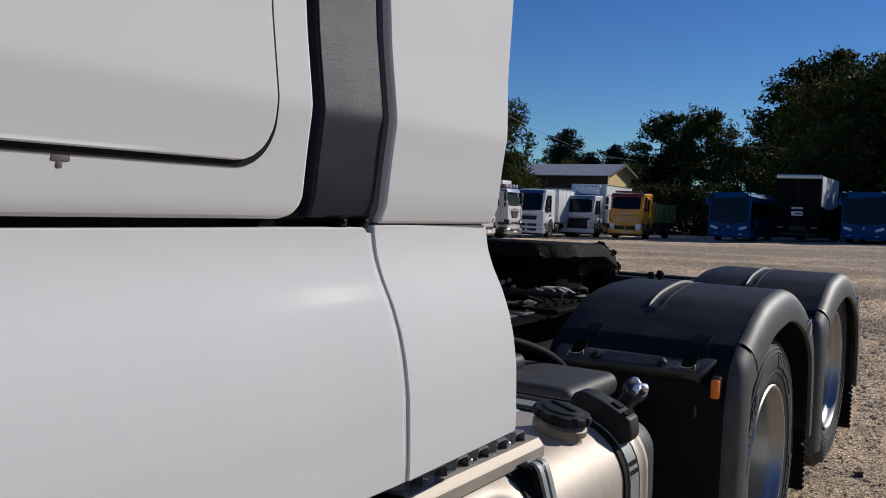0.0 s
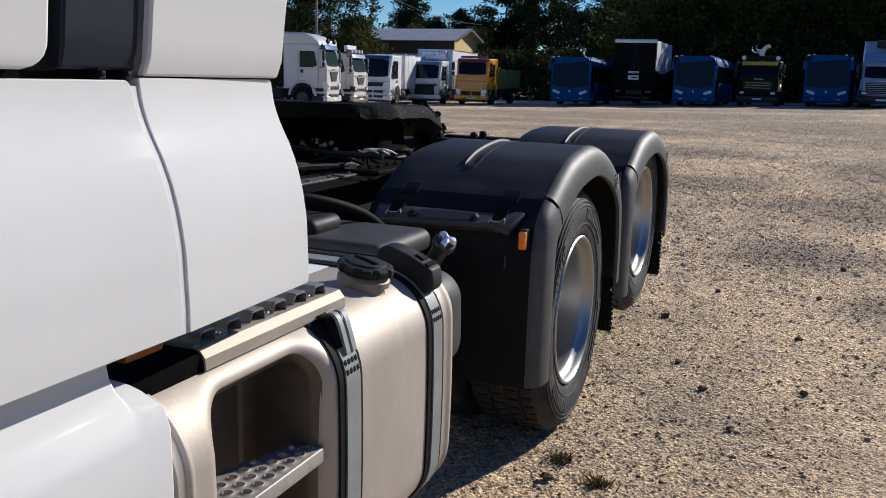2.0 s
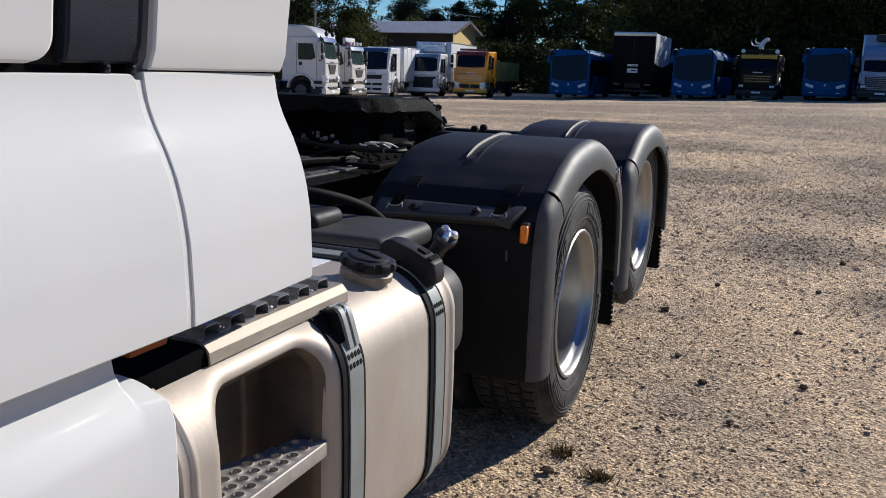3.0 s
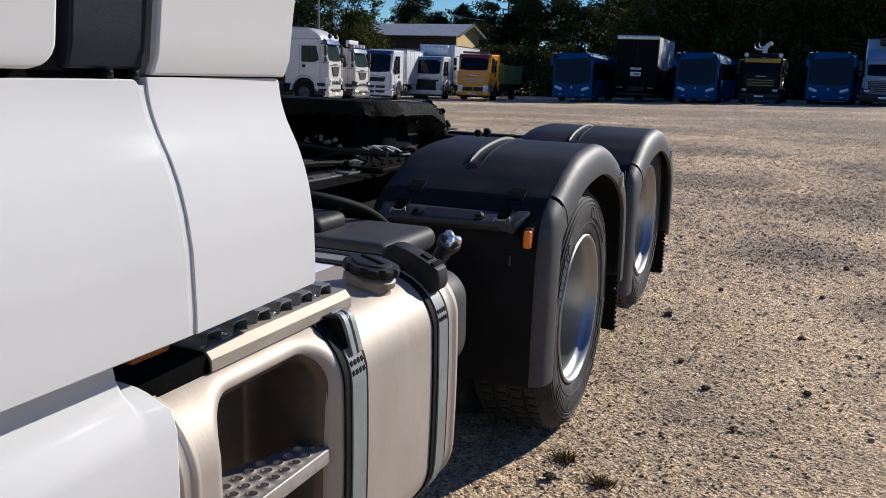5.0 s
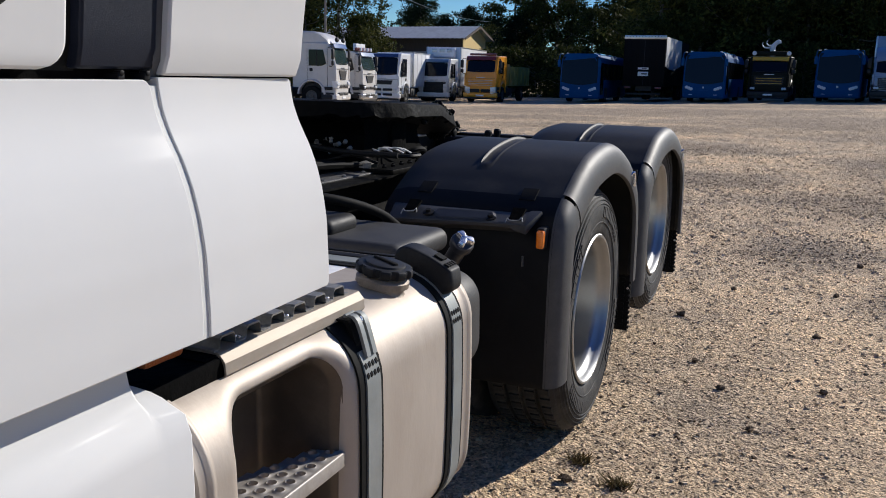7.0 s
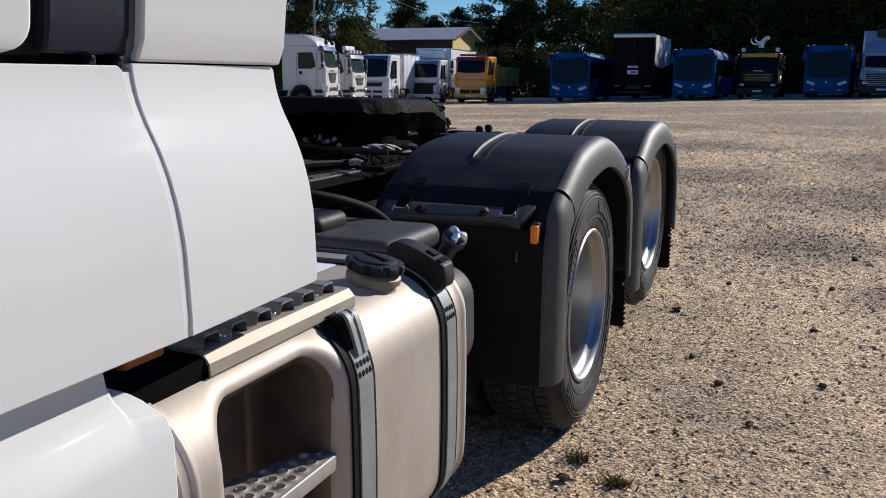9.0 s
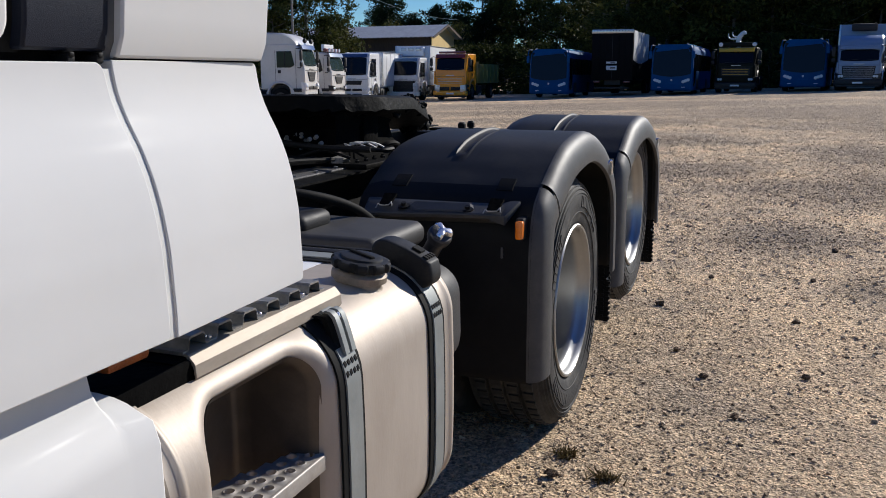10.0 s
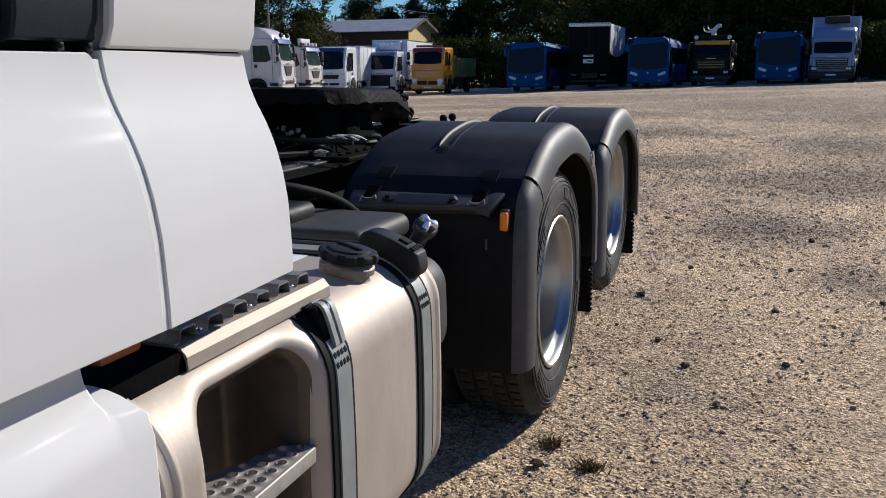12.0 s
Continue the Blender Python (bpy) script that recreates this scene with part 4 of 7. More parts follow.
def inner_wheel(y, z, x):
    bm = bmesh.new()
    lathe_x(bm, [(0.29, 0.0), (0.35, 0.015), (0.42, 0.015), (0.47, 0.0), (0.49, -0.02), (0.495, -0.13), (0.49, -0.24), (0.47, -0.26), (0.41, -0.275), (0.35, -0.27), (0.29, -0.25)], (x, y, z), 64)
    part("inner_tyre", bm, TYRE, truck)


build_wheel(AX1 + 0.07, 0.498, "drive_wheel", -0.008)
build_wheel(AX2 + 0.09, 0.660, "lift_wheel", -0.008, seed=8)
inner_wheel(AX1 + 0.07, 0.498, -0.345)
# wheels of the far side
for yy, zz in ((AX1, 0.505), (AX2, 0.672)):
    inner_wheel(yy, zz, -2.16)
    inner_wheel(yy, zz, -1.82)


# chassis ------------------------------------------------------------------
def build_chassis():
    for x in (-0.83, -1.62):
        bm = bmesh.new()
        add_box(bm, x - 0.004, x + 0.004, 0.2, 6.3, 0.76, 1.02)
        add_box(bm, x - 0.075 if x > -1.2 else x, x if x > -1.2 else x + 0.075, 0.2, 6.3, 1.012, 1.02)
        add_box(bm, x - 0.075 if x > -1.2 else x, x if x > -1.2 else x + 0.075, 0.2, 6.3, 0.76, 0.768)
        part("frame_rail", bm, BLACK, truck, "black steel frame rail")
    for y in (2.3, 3.05, 4.45, 5.9, 6.25):
        part("cross_member", boxes((-1.6, -0.85, y, y + 0.10, 0.80, 1.0), bevel=0.01), BLACK, truck)
    part("axle_beam", boxes((-1.9, -0.5, AX1 - 0.07, AX1 + 0.07, 0.42, 0.56), bevel=0.03), BLACK, truck)
    part("axle_beam", boxes((-1.9, -0.5, AX2 - 0.06, AX2 + 0.06, 0.63, 0.76), bevel=0.03), BLACK, truck)
    # catwalk plate behind the cab, sloped plate edge
    part("catwalk_plate", boxes((-1.55, -0.70, 2.95, 3.55, 1.015, 1.022)), GREASE, truck)
    # far-side tank and battery box close the truck's other side
    part("far_tank", boxes((-2.44, -1.75, 1.5, 2.9, 0.4, 0.95), bevel=0.1, seg=4), BLACK, truck)
    part("cab_floor", boxes((-2.3, -0.2, -1.4, 1.4, 0.75, 1.05), bevel=0.05), BLACK, truck)
    part("engine_bay", boxes((-1.75, -0.70, -0.6, 1.9, 0.55, 1.0), bevel=0.05), BLACK, truck)
    # front wheel
    inner_wheel(-0.35, 0.5, -0.02)
    inner_wheel(-0.35, 0.5, -2.16)
    # air bellows
    for y in (AX1 - 0.30, AX1 + 0.32):
        bm = bmesh.new()
        lathe_axis(bm, [(0.11, 0), (0.14, 0.04), (0.12, 0.08), (0.145, 0.13), (0.12, 0.18), (0.10, 0.2)], (-0.72, y, 0.62), (0, 0, 1), 20)
        part("air_bellows", bm, RUBBER, truck)


build_chassis()


def build_fifth_wheel():
    f = new("fifth_wheel")
    f.parent = truck
    f["label"] = "greasy black fifth wheel coupling plate"
    rng = random.Random(5)
    # plate outline seen from above: horseshoe with a rear slot
    half = 0.46
    cx, cy = -1.225, 3.82
    out = []
    for a in steps(-90, 90, 44):
        r = radians(a)
        out.append((half * math.sin(r), -0.50 * math.cos(r)))
    rear = [(0.46, 0.25), (0.40, 0.55), (0.31, 0.66), (0.22, 0.68), (0.10, 0.30), (0.05, 0.12), (-0.05, 0.12), (-0.10, 0.30), (-0.22, 0.68), (-0.31, 0.66), (-0.40, 0.55), (-0.46, 0.25)]
    loop = out + rear

    def top(y):
        return 1.300 - 0.03 * (y + 0.5) - max(0, y - 0.32) * 0.22

    bm = bmesh.new()
    rows = []
    for inset, dz in ((0.02, 0.0), (0.004, -0.006), (0.0, -0.03), (0.0, -0.055), (0.012, -0.062), (0.05, -0.074), (0.10, -0.08)):
        row = []
        for x, y in loop:
            l = math.hypot(x, y)
            k = 1 - inset / l
            j = rng.uniform(-0.011, 0.011) if dz < -0.01 else rng.uniform(-0.002, 0.002)
            row.append((cx + x * k + j, cy + y * k + j, top(y) + dz + (rng.uniform(-0.012, 0.010) if dz < -0.02 else rng.uniform(-0.003, 0.003))))
        rows.append(row)
    vr = grid(bm, rows, close_u=True)
    cap(bm, vr[0])
    cap(bm, vr[-1])
    part("coupling_plate", bm, GREASE, f, "worn greasy plate", sharp=30)
    # ragged grease and edge lumps on the rear horn
    bm = bmesh.new()
    for i in range(110):
        y = rng.uniform(0.20, 0.66)
        w = interp([(0.2, 0.46), (0.25, 0.46), (0.55, 0.40), (0.66, 0.31)], y)
        x = cx + rng.uniform(w - 0.05, w - 0.004)
        s = rng.uniform(0.006, 0.016)
        m = Matrix.Translation((x, cy + y, top(y) - rng.uniform(0.0, 0.065))) @ Euler((rng.random() * 3, rng.random() * 3, rng.random() * 3)).to_matrix().to_4x4() @ Matrix.Diagonal((s * 1.6, s, s * 0.6, 1))
        bmesh.ops.create_icosphere(bm, subdivisions=1, radius=1, matrix=m)
    for i in range(80):
        a = radians(rng.uniform(15, 95))
        x, y = cx + (half + rng.uniform(-0.03, -0.004)) * math.cos(a * 0.9), cy + 0.50 * math.sin(a) * 0.95
        s = rng.uniform(0.004, 0.013)
        m = Matrix.Translation((x, y, top(y - cy) - rng.uniform(0.012, 0.085))) @ Euler((rng.random() * 3, rng.random() * 3, rng.random() * 3)).to_matrix().to_4x4() @ Matrix.Diagonal((s, s * 1.8, s, 1))
        bmesh.ops.create_icosphere(bm, subdivisions=1, radius=1, matrix=m)
    for i in range(70):
        t = rng.random()
        s = rng.uniform(0.010, 0.028) * (1 - 0.4 * t)
        m = Matrix.Translation((cx + 0.30 + rng.uniform(-0.06, 0.05) + 0.02 * t, cy + 0.50 + 0.22 * t, 1.215 - 0.05 * t - rng.uniform(0, 0.11) * (1 - 0.5 * t))) @ Euler((rng.random() * 3, rng.random() * 3, rng.random() * 3)).to_matrix().to_4x4() @ Matrix.Diagonal((s * 1.4, s, s * 0.8, 1))
        bmesh.ops.create_icosphere(bm, subdivisions=1, radius=1, matrix=m)
    part("grease_crust", bm, GREASE, f, "crumbs of old grease")["kind"] = "stuff"
    # side bearing blocks, blackened for the shade there, and subframe
    for x in (cx - 0.40, cx + 0.33):
        part("bearing_block", boxes((x, x + 0.05, cy - 0.07, cy + 0.07, 1.04, 1.225), bevel=0.02), VOID_BLACK, f)
    # added black block that fills in the shade under the plate
    bm = bmesh.new()
    rows = [[(cx + x * k, cy + y * k2, z) for x, y in ((-0.40, -0.30), (0.38, -0.30), (0.40, 0.0), (0.38, 0.30), (-0.40, 0.30))] for k, k2, z in ((1.0, 1.0, 1.04), (0.92, 0.86, 1.10), (0.90, 0.80, 1.16), (0.97, 1.0, 1.225))]
    vr = grid(bm, rows, close_u=True)
    cap(bm, vr[0])
    cap(bm, vr[-1])
    part("plate_shade_block", bm, VOID_BLACK, f)
    part("mounting_plate", boxes((cx - 0.52, cx + 0.52, cy - 0.34, cy + 0.36, 1.022, 1.042), bevel=0.004), GREASE, f)
    for i in range(9):
        bm = bmesh.new()
        lathe_axis(bm, [(0.010, 0), (0.010, 0.008), (0.006, 0.010), (0.006, 0.016)], (cx + 0.46, cy - 0.30 + i * 0.075, 1.042), (0, 0, 1), 6)
        part("plate_bolt", bm, BLACK, f)
    # release levers and springs below the plate
    bm = bmesh.new()
    tube(bm, [(cx + 0.05, cy - 0.30, 1.12), (cx + 0.30, cy - 0.34, 1.10), (cx + 0.55, cy - 0.36, 1.10)], 0.012, 8, 5)
    tube(bm, [(cx + 0.56, cy - 0.38, 1.10), (cx + 0.60, cy - 0.36, 1.10), (cx + 0.61, cy - 0.30, 1.10), (cx + 0.57, cy - 0.28, 1.10)], 0.008, 6, 4)
    part("release_handle", bm, BLACK, f, "black steel release handle")


build_fifth_wheel()


WORN = mat("worn_grey_line", (0.10, 0.10, 0.10), (0.20, 0.20, 0.19), rough=0.5, scale=40)
# sunlight on the air lines, put into their colour
PALE_LINE = mat("sunlit_pale_line", (0.42, 0.42, 0.43), (0.60, 0.60, 0.60), rough=0.5, scale=40)
STEP_PLATE = mat("scuffed_step_plate", (0.06, 0.06, 0.064), (0.16, 0.155, 0.15), rough=0.5, metal=0.4, scale=40, bump=0.3, bump_scale=90)


def build_hoses():
    rng = random.Random(11)
    # ends of coiled air lines under the plate, coloured pale as if sunlit
    for i in range(6):
        x0, y0 = -1.02 + i * 0.036, 3.60 + i * 0.010
        bm = bmesh.new()
        tube(bm, [(x0 - 0.06, y0 - 0.02, 1.070), (x0 - 0.02, y0 + 0.02, 1.098), (x0 + 0.03, y0 + 0.10, 1.100), (x0 + 0.05, y0 + 0.17, 1.075)], 0.0042, 8, 6)
        part("air_line", bm, PALE_LINE, truck)
    for i in range(5):
        x0 = -0.90 - i * 0.06
        bm = bmesh.new()
        tube(bm, [(x0, 2.75, 1.05 + rng.uniform(0, 0.02)), (x0 + rng.uniform(-0.04, 0.04), 3.05, 1.07), (x0 + rng.uniform(-0.04, 0.04), 3.35, 1.06), (x0 + rng.uniform(-0.06, 0.06), 3.65, 1.04)], rng.uniform(0.009, 0.014), 8, 6)
        part("air_line", bm, RUBBER, truck)
    bm = bmesh.new()
    tube(bm, [(-0.84, 2.80, 1.075), (-0.84, 3.15, 1.078), (-0.83, 3.46, 1.058)], 0.007, 8, 5)
    part("brake_pipe", bm, RUBBER, truck)
    # step plate along the frame rail, in two lengths, with bolts
    for y0, y1 in ((2.62, 3.57), (3.62, 3.98)):
        part("rail_plate", boxes((-0.915, -0.790, y0, y1, 1.021, 1.028), bevel=0.002), STEP_PLATE, truck, "scuffed dark step plate")
        for k in range(int((y1 - y0) / 0.15)):
            bm = bmesh.new()
            lathe_axis(bm, [(0.009, 0), (0.009, 0.006), (0.005, 0.008)], (-0.812, y0 + 0.07 + 0.15 * k, 1.028), (0, 0, 1), 6)
            part("plate_bolt", bm, GRIP, truck)
    # sensor bracket and valve box on the rail
    rows = [[(x, 3.515 + a, 1.028 + b) for a, b in ((-0.045, 0.0), (-0.035, 0.0), (-0.030, 0.034), (0.022, 0.037), (0.026, 0.0), (0.04, 0.0))] for x in (-0.855, -0.805)]
    part("sensor_bracket", shell(rows, lambda p: (0, 0, -0.006)), GRIP, truck)
    part("valve_box", boxes((-0.99, -0.86, 3.55, 3.86, 1.028, 1.092), bevel=0.008), mat("dusty_red_black_box", (0.030, 0.012, 0.012), (0.05, 0.022, 0.02), rough=0.7, scale=12, dirt=(0.14, 0.12, 0.11), dirt_scale=9, dirt_amount=0.4), truck)
    bm = bmesh.new()
    tube(bm, [(-0.87, 3.86, 1.05), (-0.82, 3.93, 1.085), (-0.82, 4.01, 1.07), (-0.88, 4.05, 1.03)], 0.012, 8, 6)
    part("elbow_hose", bm, RUBBER, truck)
    # heavy hose behind the tank
    bm = bmesh.new()
    tube(bm, [(-0.66, 2.60, 0.98), (-0.60, 2.70, 1.035), (-0.53, 2.80, 1.02), (-0.48, 2.95, 0.965), (-0.47, 3.10, 0.88)], 0.0145, 12, 6)
    part("intake_hose", bm, RUBBER, truck, "thick black hose")
    # pale fittings in the shade of the coupling plate
    for i in range(9):
        x, y, z = -1.12 + i * 0.026 + rng.uniform(-0.01, 0.01), 3.54 + rng.uniform(-0.04, 0.04), 1.118 + rng.uniform(-0.012, 0.012)
        bm = bmesh.new()
        lathe_axis(bm, [(0.006, 0), (0.008, 0.002), (0.008, 0.010), (0.006, 0.011), (0.006, 0.016), (0.009, 0.017), (0.009, 0.022)], (x, y, z), (rng.uniform(-1.5, 1.5), rng.uniform(-0.8, 0.2), 0.4), 6)
        part("pipe_fitting", bm, WORN, truck, "worn metal pipe fitting")
    for i in range(5):
        y = 3.50 + i * 0.05
        bm = bmesh.new()
        tube(bm, [(-1.00 + i * 0.030, y, 1.088), (-0.955 + i * 0.034, y + 0.02, 1.104), (-0.90 + i * 0.030, y + 0.03, 1.090)], 0.0038, 8, 5)
        part("air_line", bm, PALE_LINE, truck)
    # valve blocks
    for i, (x, y, z, s) in enumerate(((-1.02, 3.30, 1.05, 0.045), (-1.10, 3.42, 1.05, 0.04), (-0.98, 3.10, 1.05, 0.04), (-1.05, 2.95, 1.06, 0.04))):
        bm = bmesh.new()
        add_box(bm, x - s, x + s, y - s, y + s, z - s * 0.6, z + s * 0.6, bevel=0.006)
        add_box(bm, x - s * 0.4, x + s * 0.4, y - s * 0.4, y + s * 0.4, z + s * 0.6, z + s * 1.1, bevel=0.004)
        lathe_axis(bm, [(s * 0.3, 0), (s * 0.3, s * 0.7), (s * 0.2, s * 0.8)], (x + s, y, z), (1, 0, 0.2), 8)
        part("valve_block", bm, GREASE if i % 2 else BLACK, truck)
    # brackets, couplings and short rods between the frame rails
    for i in range(18):
        x, y, z = rng.uniform(-1.45, -0.95), rng.uniform(2.75, 3.75), rng.uniform(1.02, 1.06)
        bm = bmesh.new()
        turn = Matrix.Rotation(rng.uniform(0, 3.1), 4, "Z") @ Matrix.Rotation(rng.uniform(-0.3, 0.3), 4, "X")
        if i % 3 == 0:
            add_box(bm, x - 0.05, x + 0.05, y - 0.018, y + 0.018, z - 0.004, z + 0.004, bevel=0.002, turn=turn)
            add_box(bm, x - 0.012, x + 0.012, y - 0.012, y + 0.012, z, z + 0.03, bevel=0.003, turn=turn)
            part("bracket", bm, GRIP if i % 2 else BLACK, truck)
        elif i % 3 == 1:
            d = turn @ Vector((0.09, 0, 0.01))
            lathe_axis(bm, [(0.008, 0), (0.012, 0.004), (0.012, 0.03), (0.007, 0.034), (0.007, 0.12), (0.012, 0.124), (0.012, 0.15)], (x, y, z), d, 8)
            part("coupling", bm, WORN if i % 2 else BLACK, truck)
        else:
            e = Vector((x, y, z)) + turn @ Vector((0.22, 0.03, 0.0))
            tube(bm, [(x, y, z), ((x + e.x) / 2, (y + e.y) / 2, z + 0.03), (e.x, e.y, e.z)], 0.006, 6, 5)
            part("thin_line", bm, WORN if i % 4 == 0 else RUBBER, truck)
    # two stub posts seen over the guard
    for y in (4.27, 4.39):
        bm = bmesh.new()
        lathe_axis(bm, [(0.012, 0), (0.012, 0.03), (0.018, 0.032), (0.018, 0.050), (0.012, 0.058)], (-0.62, y, 1.10), (0, 0, 1), 10)
        part("vent_stub", bm, BLACK, truck)


build_hoses()


def build_tank_rear():
    # moulded tank behind the fuel tank with its bright screw cap
    t = new("additive_tank")
    t.parent = truck
    t["label"] = "dark grey plastic additive tank with shiny cap"
    body = mat("dark_grey_tank_plastic", (0.036, 0.036, 0.037), (0.055, 0.054, 0.054), rough=0.55, spec=0.25, scale=8, bump=0.08, bump_scale=220, dirt=(0.08, 0.075, 0.07), dirt_scale=5, dirt_amount=0.25)
    bm = bmesh.new()
    rows = [tank_loop(y, g, x_out=-0.050, x_in=-0.72, z0=0.60, z1=0.880, r=0.085) for y, g in ((2.556, -0.01), (2.570, 0.0), (2.690, 0.0), (2.715, -0.008), (2.728, -0.03))]
    vr = grid(bm, rows, close_u=True)
    cap(bm, vr[0])
    cap(bm, vr[-1])
    part("tank_body", bm, body, t)
    bm = bmesh.new()
    add_box(bm, -0.72, -0.245, 2.60, 2.96, 0.870, 0.944, bevel=0.034, seg=5)
    part("top_cover", bm, body, t, "dark grey moulded cover")
    bm = bmesh.new()
    add_box(bm, -0.72, -0.485, 2.64, 2.82, 0.93, 0.988, bevel=0.028, seg=5)
    part("filter_box", bm, CAPBLACK, t)
    bm = bmesh.new()
    ax = Vector((0.55, -0.35, 0.75))
    lathe_axis(bm, [(0.024, -0.06), (0.024, 0.0), (0.032, 0.002), (0.034, 0.010), (0.034, 0.022), (0.030, 0.027), (0.016, 0.029)], (-0.125, 2.74, 0.93), ax, 20)
    part("screw_cap", bm, mat("dark_cap_metal", (0.012, 0.013, 0.018), (0.03, 0.03, 0.036), rough=0.35, scale=40), t, "dark metal screw cap")
    bm = bmesh.new()
    q = ax.normalized().to_track_quat("Z", "Y").to_matrix()
    rows = []
    for r, h in ((0.60, 0.024), (1.0, 0.027), (1.0, 0.038), (0.85, 0.043), (0.3, 0.045)):
        ring_pts = []
        for i in range(36):
            a = 2 * math.pi * i / 36
            rr = r * (0.021 + 0.0105 * max(-0.8, min(0.8, 1.6 * math.cos(3 * a + 1.2))))
            ring_pts.append(Vector((-0.125, 2.74, 0.93)) + q @ Vector((rr * math.cos(a), rr * math.sin(a), h)))
        rows.append(ring_pts)
    vr = grid(bm, rows, close_u=True)
    cap(bm, vr[0])
    cap(bm, vr[-1])
    part("cap_knob", bm, CHROME, t, "shiny bright three-lobed knob")
    # straps of the rear end, running over the tank's top
    bm = boxes((-0.70, -0.17, 2.490, 2.506, 0.936, 0.943), (-0.70, -0.17, 2.445, 2.478, 0.936, 0.941), bevel=0.001)
    part("top_band", bm, BLACK, truck)


build_tank_rear()


# ---------------------------------------------------------------- the far side of the yard
def paint(name, c, rough=0.35, coat=0.5, dirt=0.12):
    return mat(name, c, [min(1, k * 1.1) for k in c], rough=rough, scale=1.5, coat=coat, dirt=(0.30, 0.26, 0.20), dirt_scale=2.5, dirt_amount=dirt, bump=0.01, bump_scale=6)


P_WHITE = paint("white_paint", (0.74, 0.745, 0.75), dirt=0.15)
# greyer and warmer than P_WHITE, for the two sideways trucks
P_CREAM = paint("cream_white_paint", (0.60, 0.585, 0.565), dirt=0.2)
P_ORANGE = paint("orange_yellow_paint", (0.80, 0.31, 0.008), dirt=0.05)
P_BLUE = mat("bus_blue_paint", (0.0012, 0.062, 0.19), (0.0015, 0.070, 0.215), rough=0.5, spec=0.12, scale=1.5)
P_TEAL = paint("teal_blue_paint", (0.10, 0.42, 0.60))
P_DARKGREEN = mat("dark_green_paint", (0.006, 0.008, 0.005), (0.008, 0.010, 0.006), rough=0.5, spec=0.12, scale=1.5)
P_YELLOW = paint("dull_yellow_paint", (0.62, 0.36, 0.02))
P_RED = paint("dark_red_paint", (0.16, 0.02, 0.022))
P_PALE = paint("pale_blue_white_paint", (0.19, 0.26, 0.38))
P_SILVER = mat("silver_grille", (0.45, 0.46, 0.47), (0.55, 0.56, 0.57), rough=0.3, metal=0.9, scale=3)
P_BLACK = paint("black_trim", (0.007, 0.007, 0.009), rough=0.6, coat=0.0, dirt=0.03)
DARKBOX = mat("black_trailer_skin", (0.003, 0.003, 0.004), (0.005, 0.005, 0.006), rough=0.7, spec=0.12, scale=3)
CURTAIN = mat("grey_curtain_sheet", (0.46, 0.46, 0.45), (0.58, 0.58, 0.57), rough=0.6, scale=2.0, bump=0.25, bump_scale=3.0)
# windscreens facing the sky light: its teal glow is in the base colour
TEAL_GLASS = mat("skylit_teal_glass", (0.018, 0.034, 0.034), (0.030, 0.050, 0.050), rough=0.14, rough_var=0.05, scale=1.6, spec=0.5)
GLASS = mat("dark_vehicle_glass", (0.002, 0.003, 0.006), (0.003, 0.004, 0.007), rough=0.10, rough_var=0.02, spec=0.24)
FAR_RIM = mat("dusty_grey_rim", (0.05, 0.05, 0.05), (0.10, 0.10, 0.097), rough=0.5, metal=0.3, scale=6)
LAMP = mat("clear_lamp_lens", (0.62, 0.66, 0.70), (0.75, 0.78, 0.80), rough=0.12, scale=9, coat=0.8)
TIPPER = paint("yellow_green_tipper_paint", (0.24, 0.22, 0.05))


def wheel_into(v, x, y, r=0.50, w=0.30, side=1):
    wh = new("wheel")
    wh.parent = v
    bm = bmesh.new()
    lathe_x(bm, [(0.29, 0.0), (0.31, 0.02), (r - 0.10, 0.03), (r - 0.03, 0.015), (r, -0.03), (r, -w + 0.04), (r - 0.03, -w), (0.29, -w)], (0, 0, 0), 28)
    part("tyre", bm, RUBBER, wh)
    bm = bmesh.new()
    lathe_axis(bm, [(0.295, -0.02), (0.295, 0.012), (0.26, 0.0), (0.24, -0.08), (0.13, -0.06), (0.12, 0.03), (0.05, 0.04)], (0, 0, 0), (1, 0, 0), 24)
    part("rim", bm, FAR_RIM, wh)
    wh.matrix_basis = pose(x, y, r, 0, 0, 0 if side > 0 else 180)
    return wh


def put(v, x, y, turn=0.0):
    v.matrix_basis = pose(x, y, ground_z(x, y), 0, 0, turn)


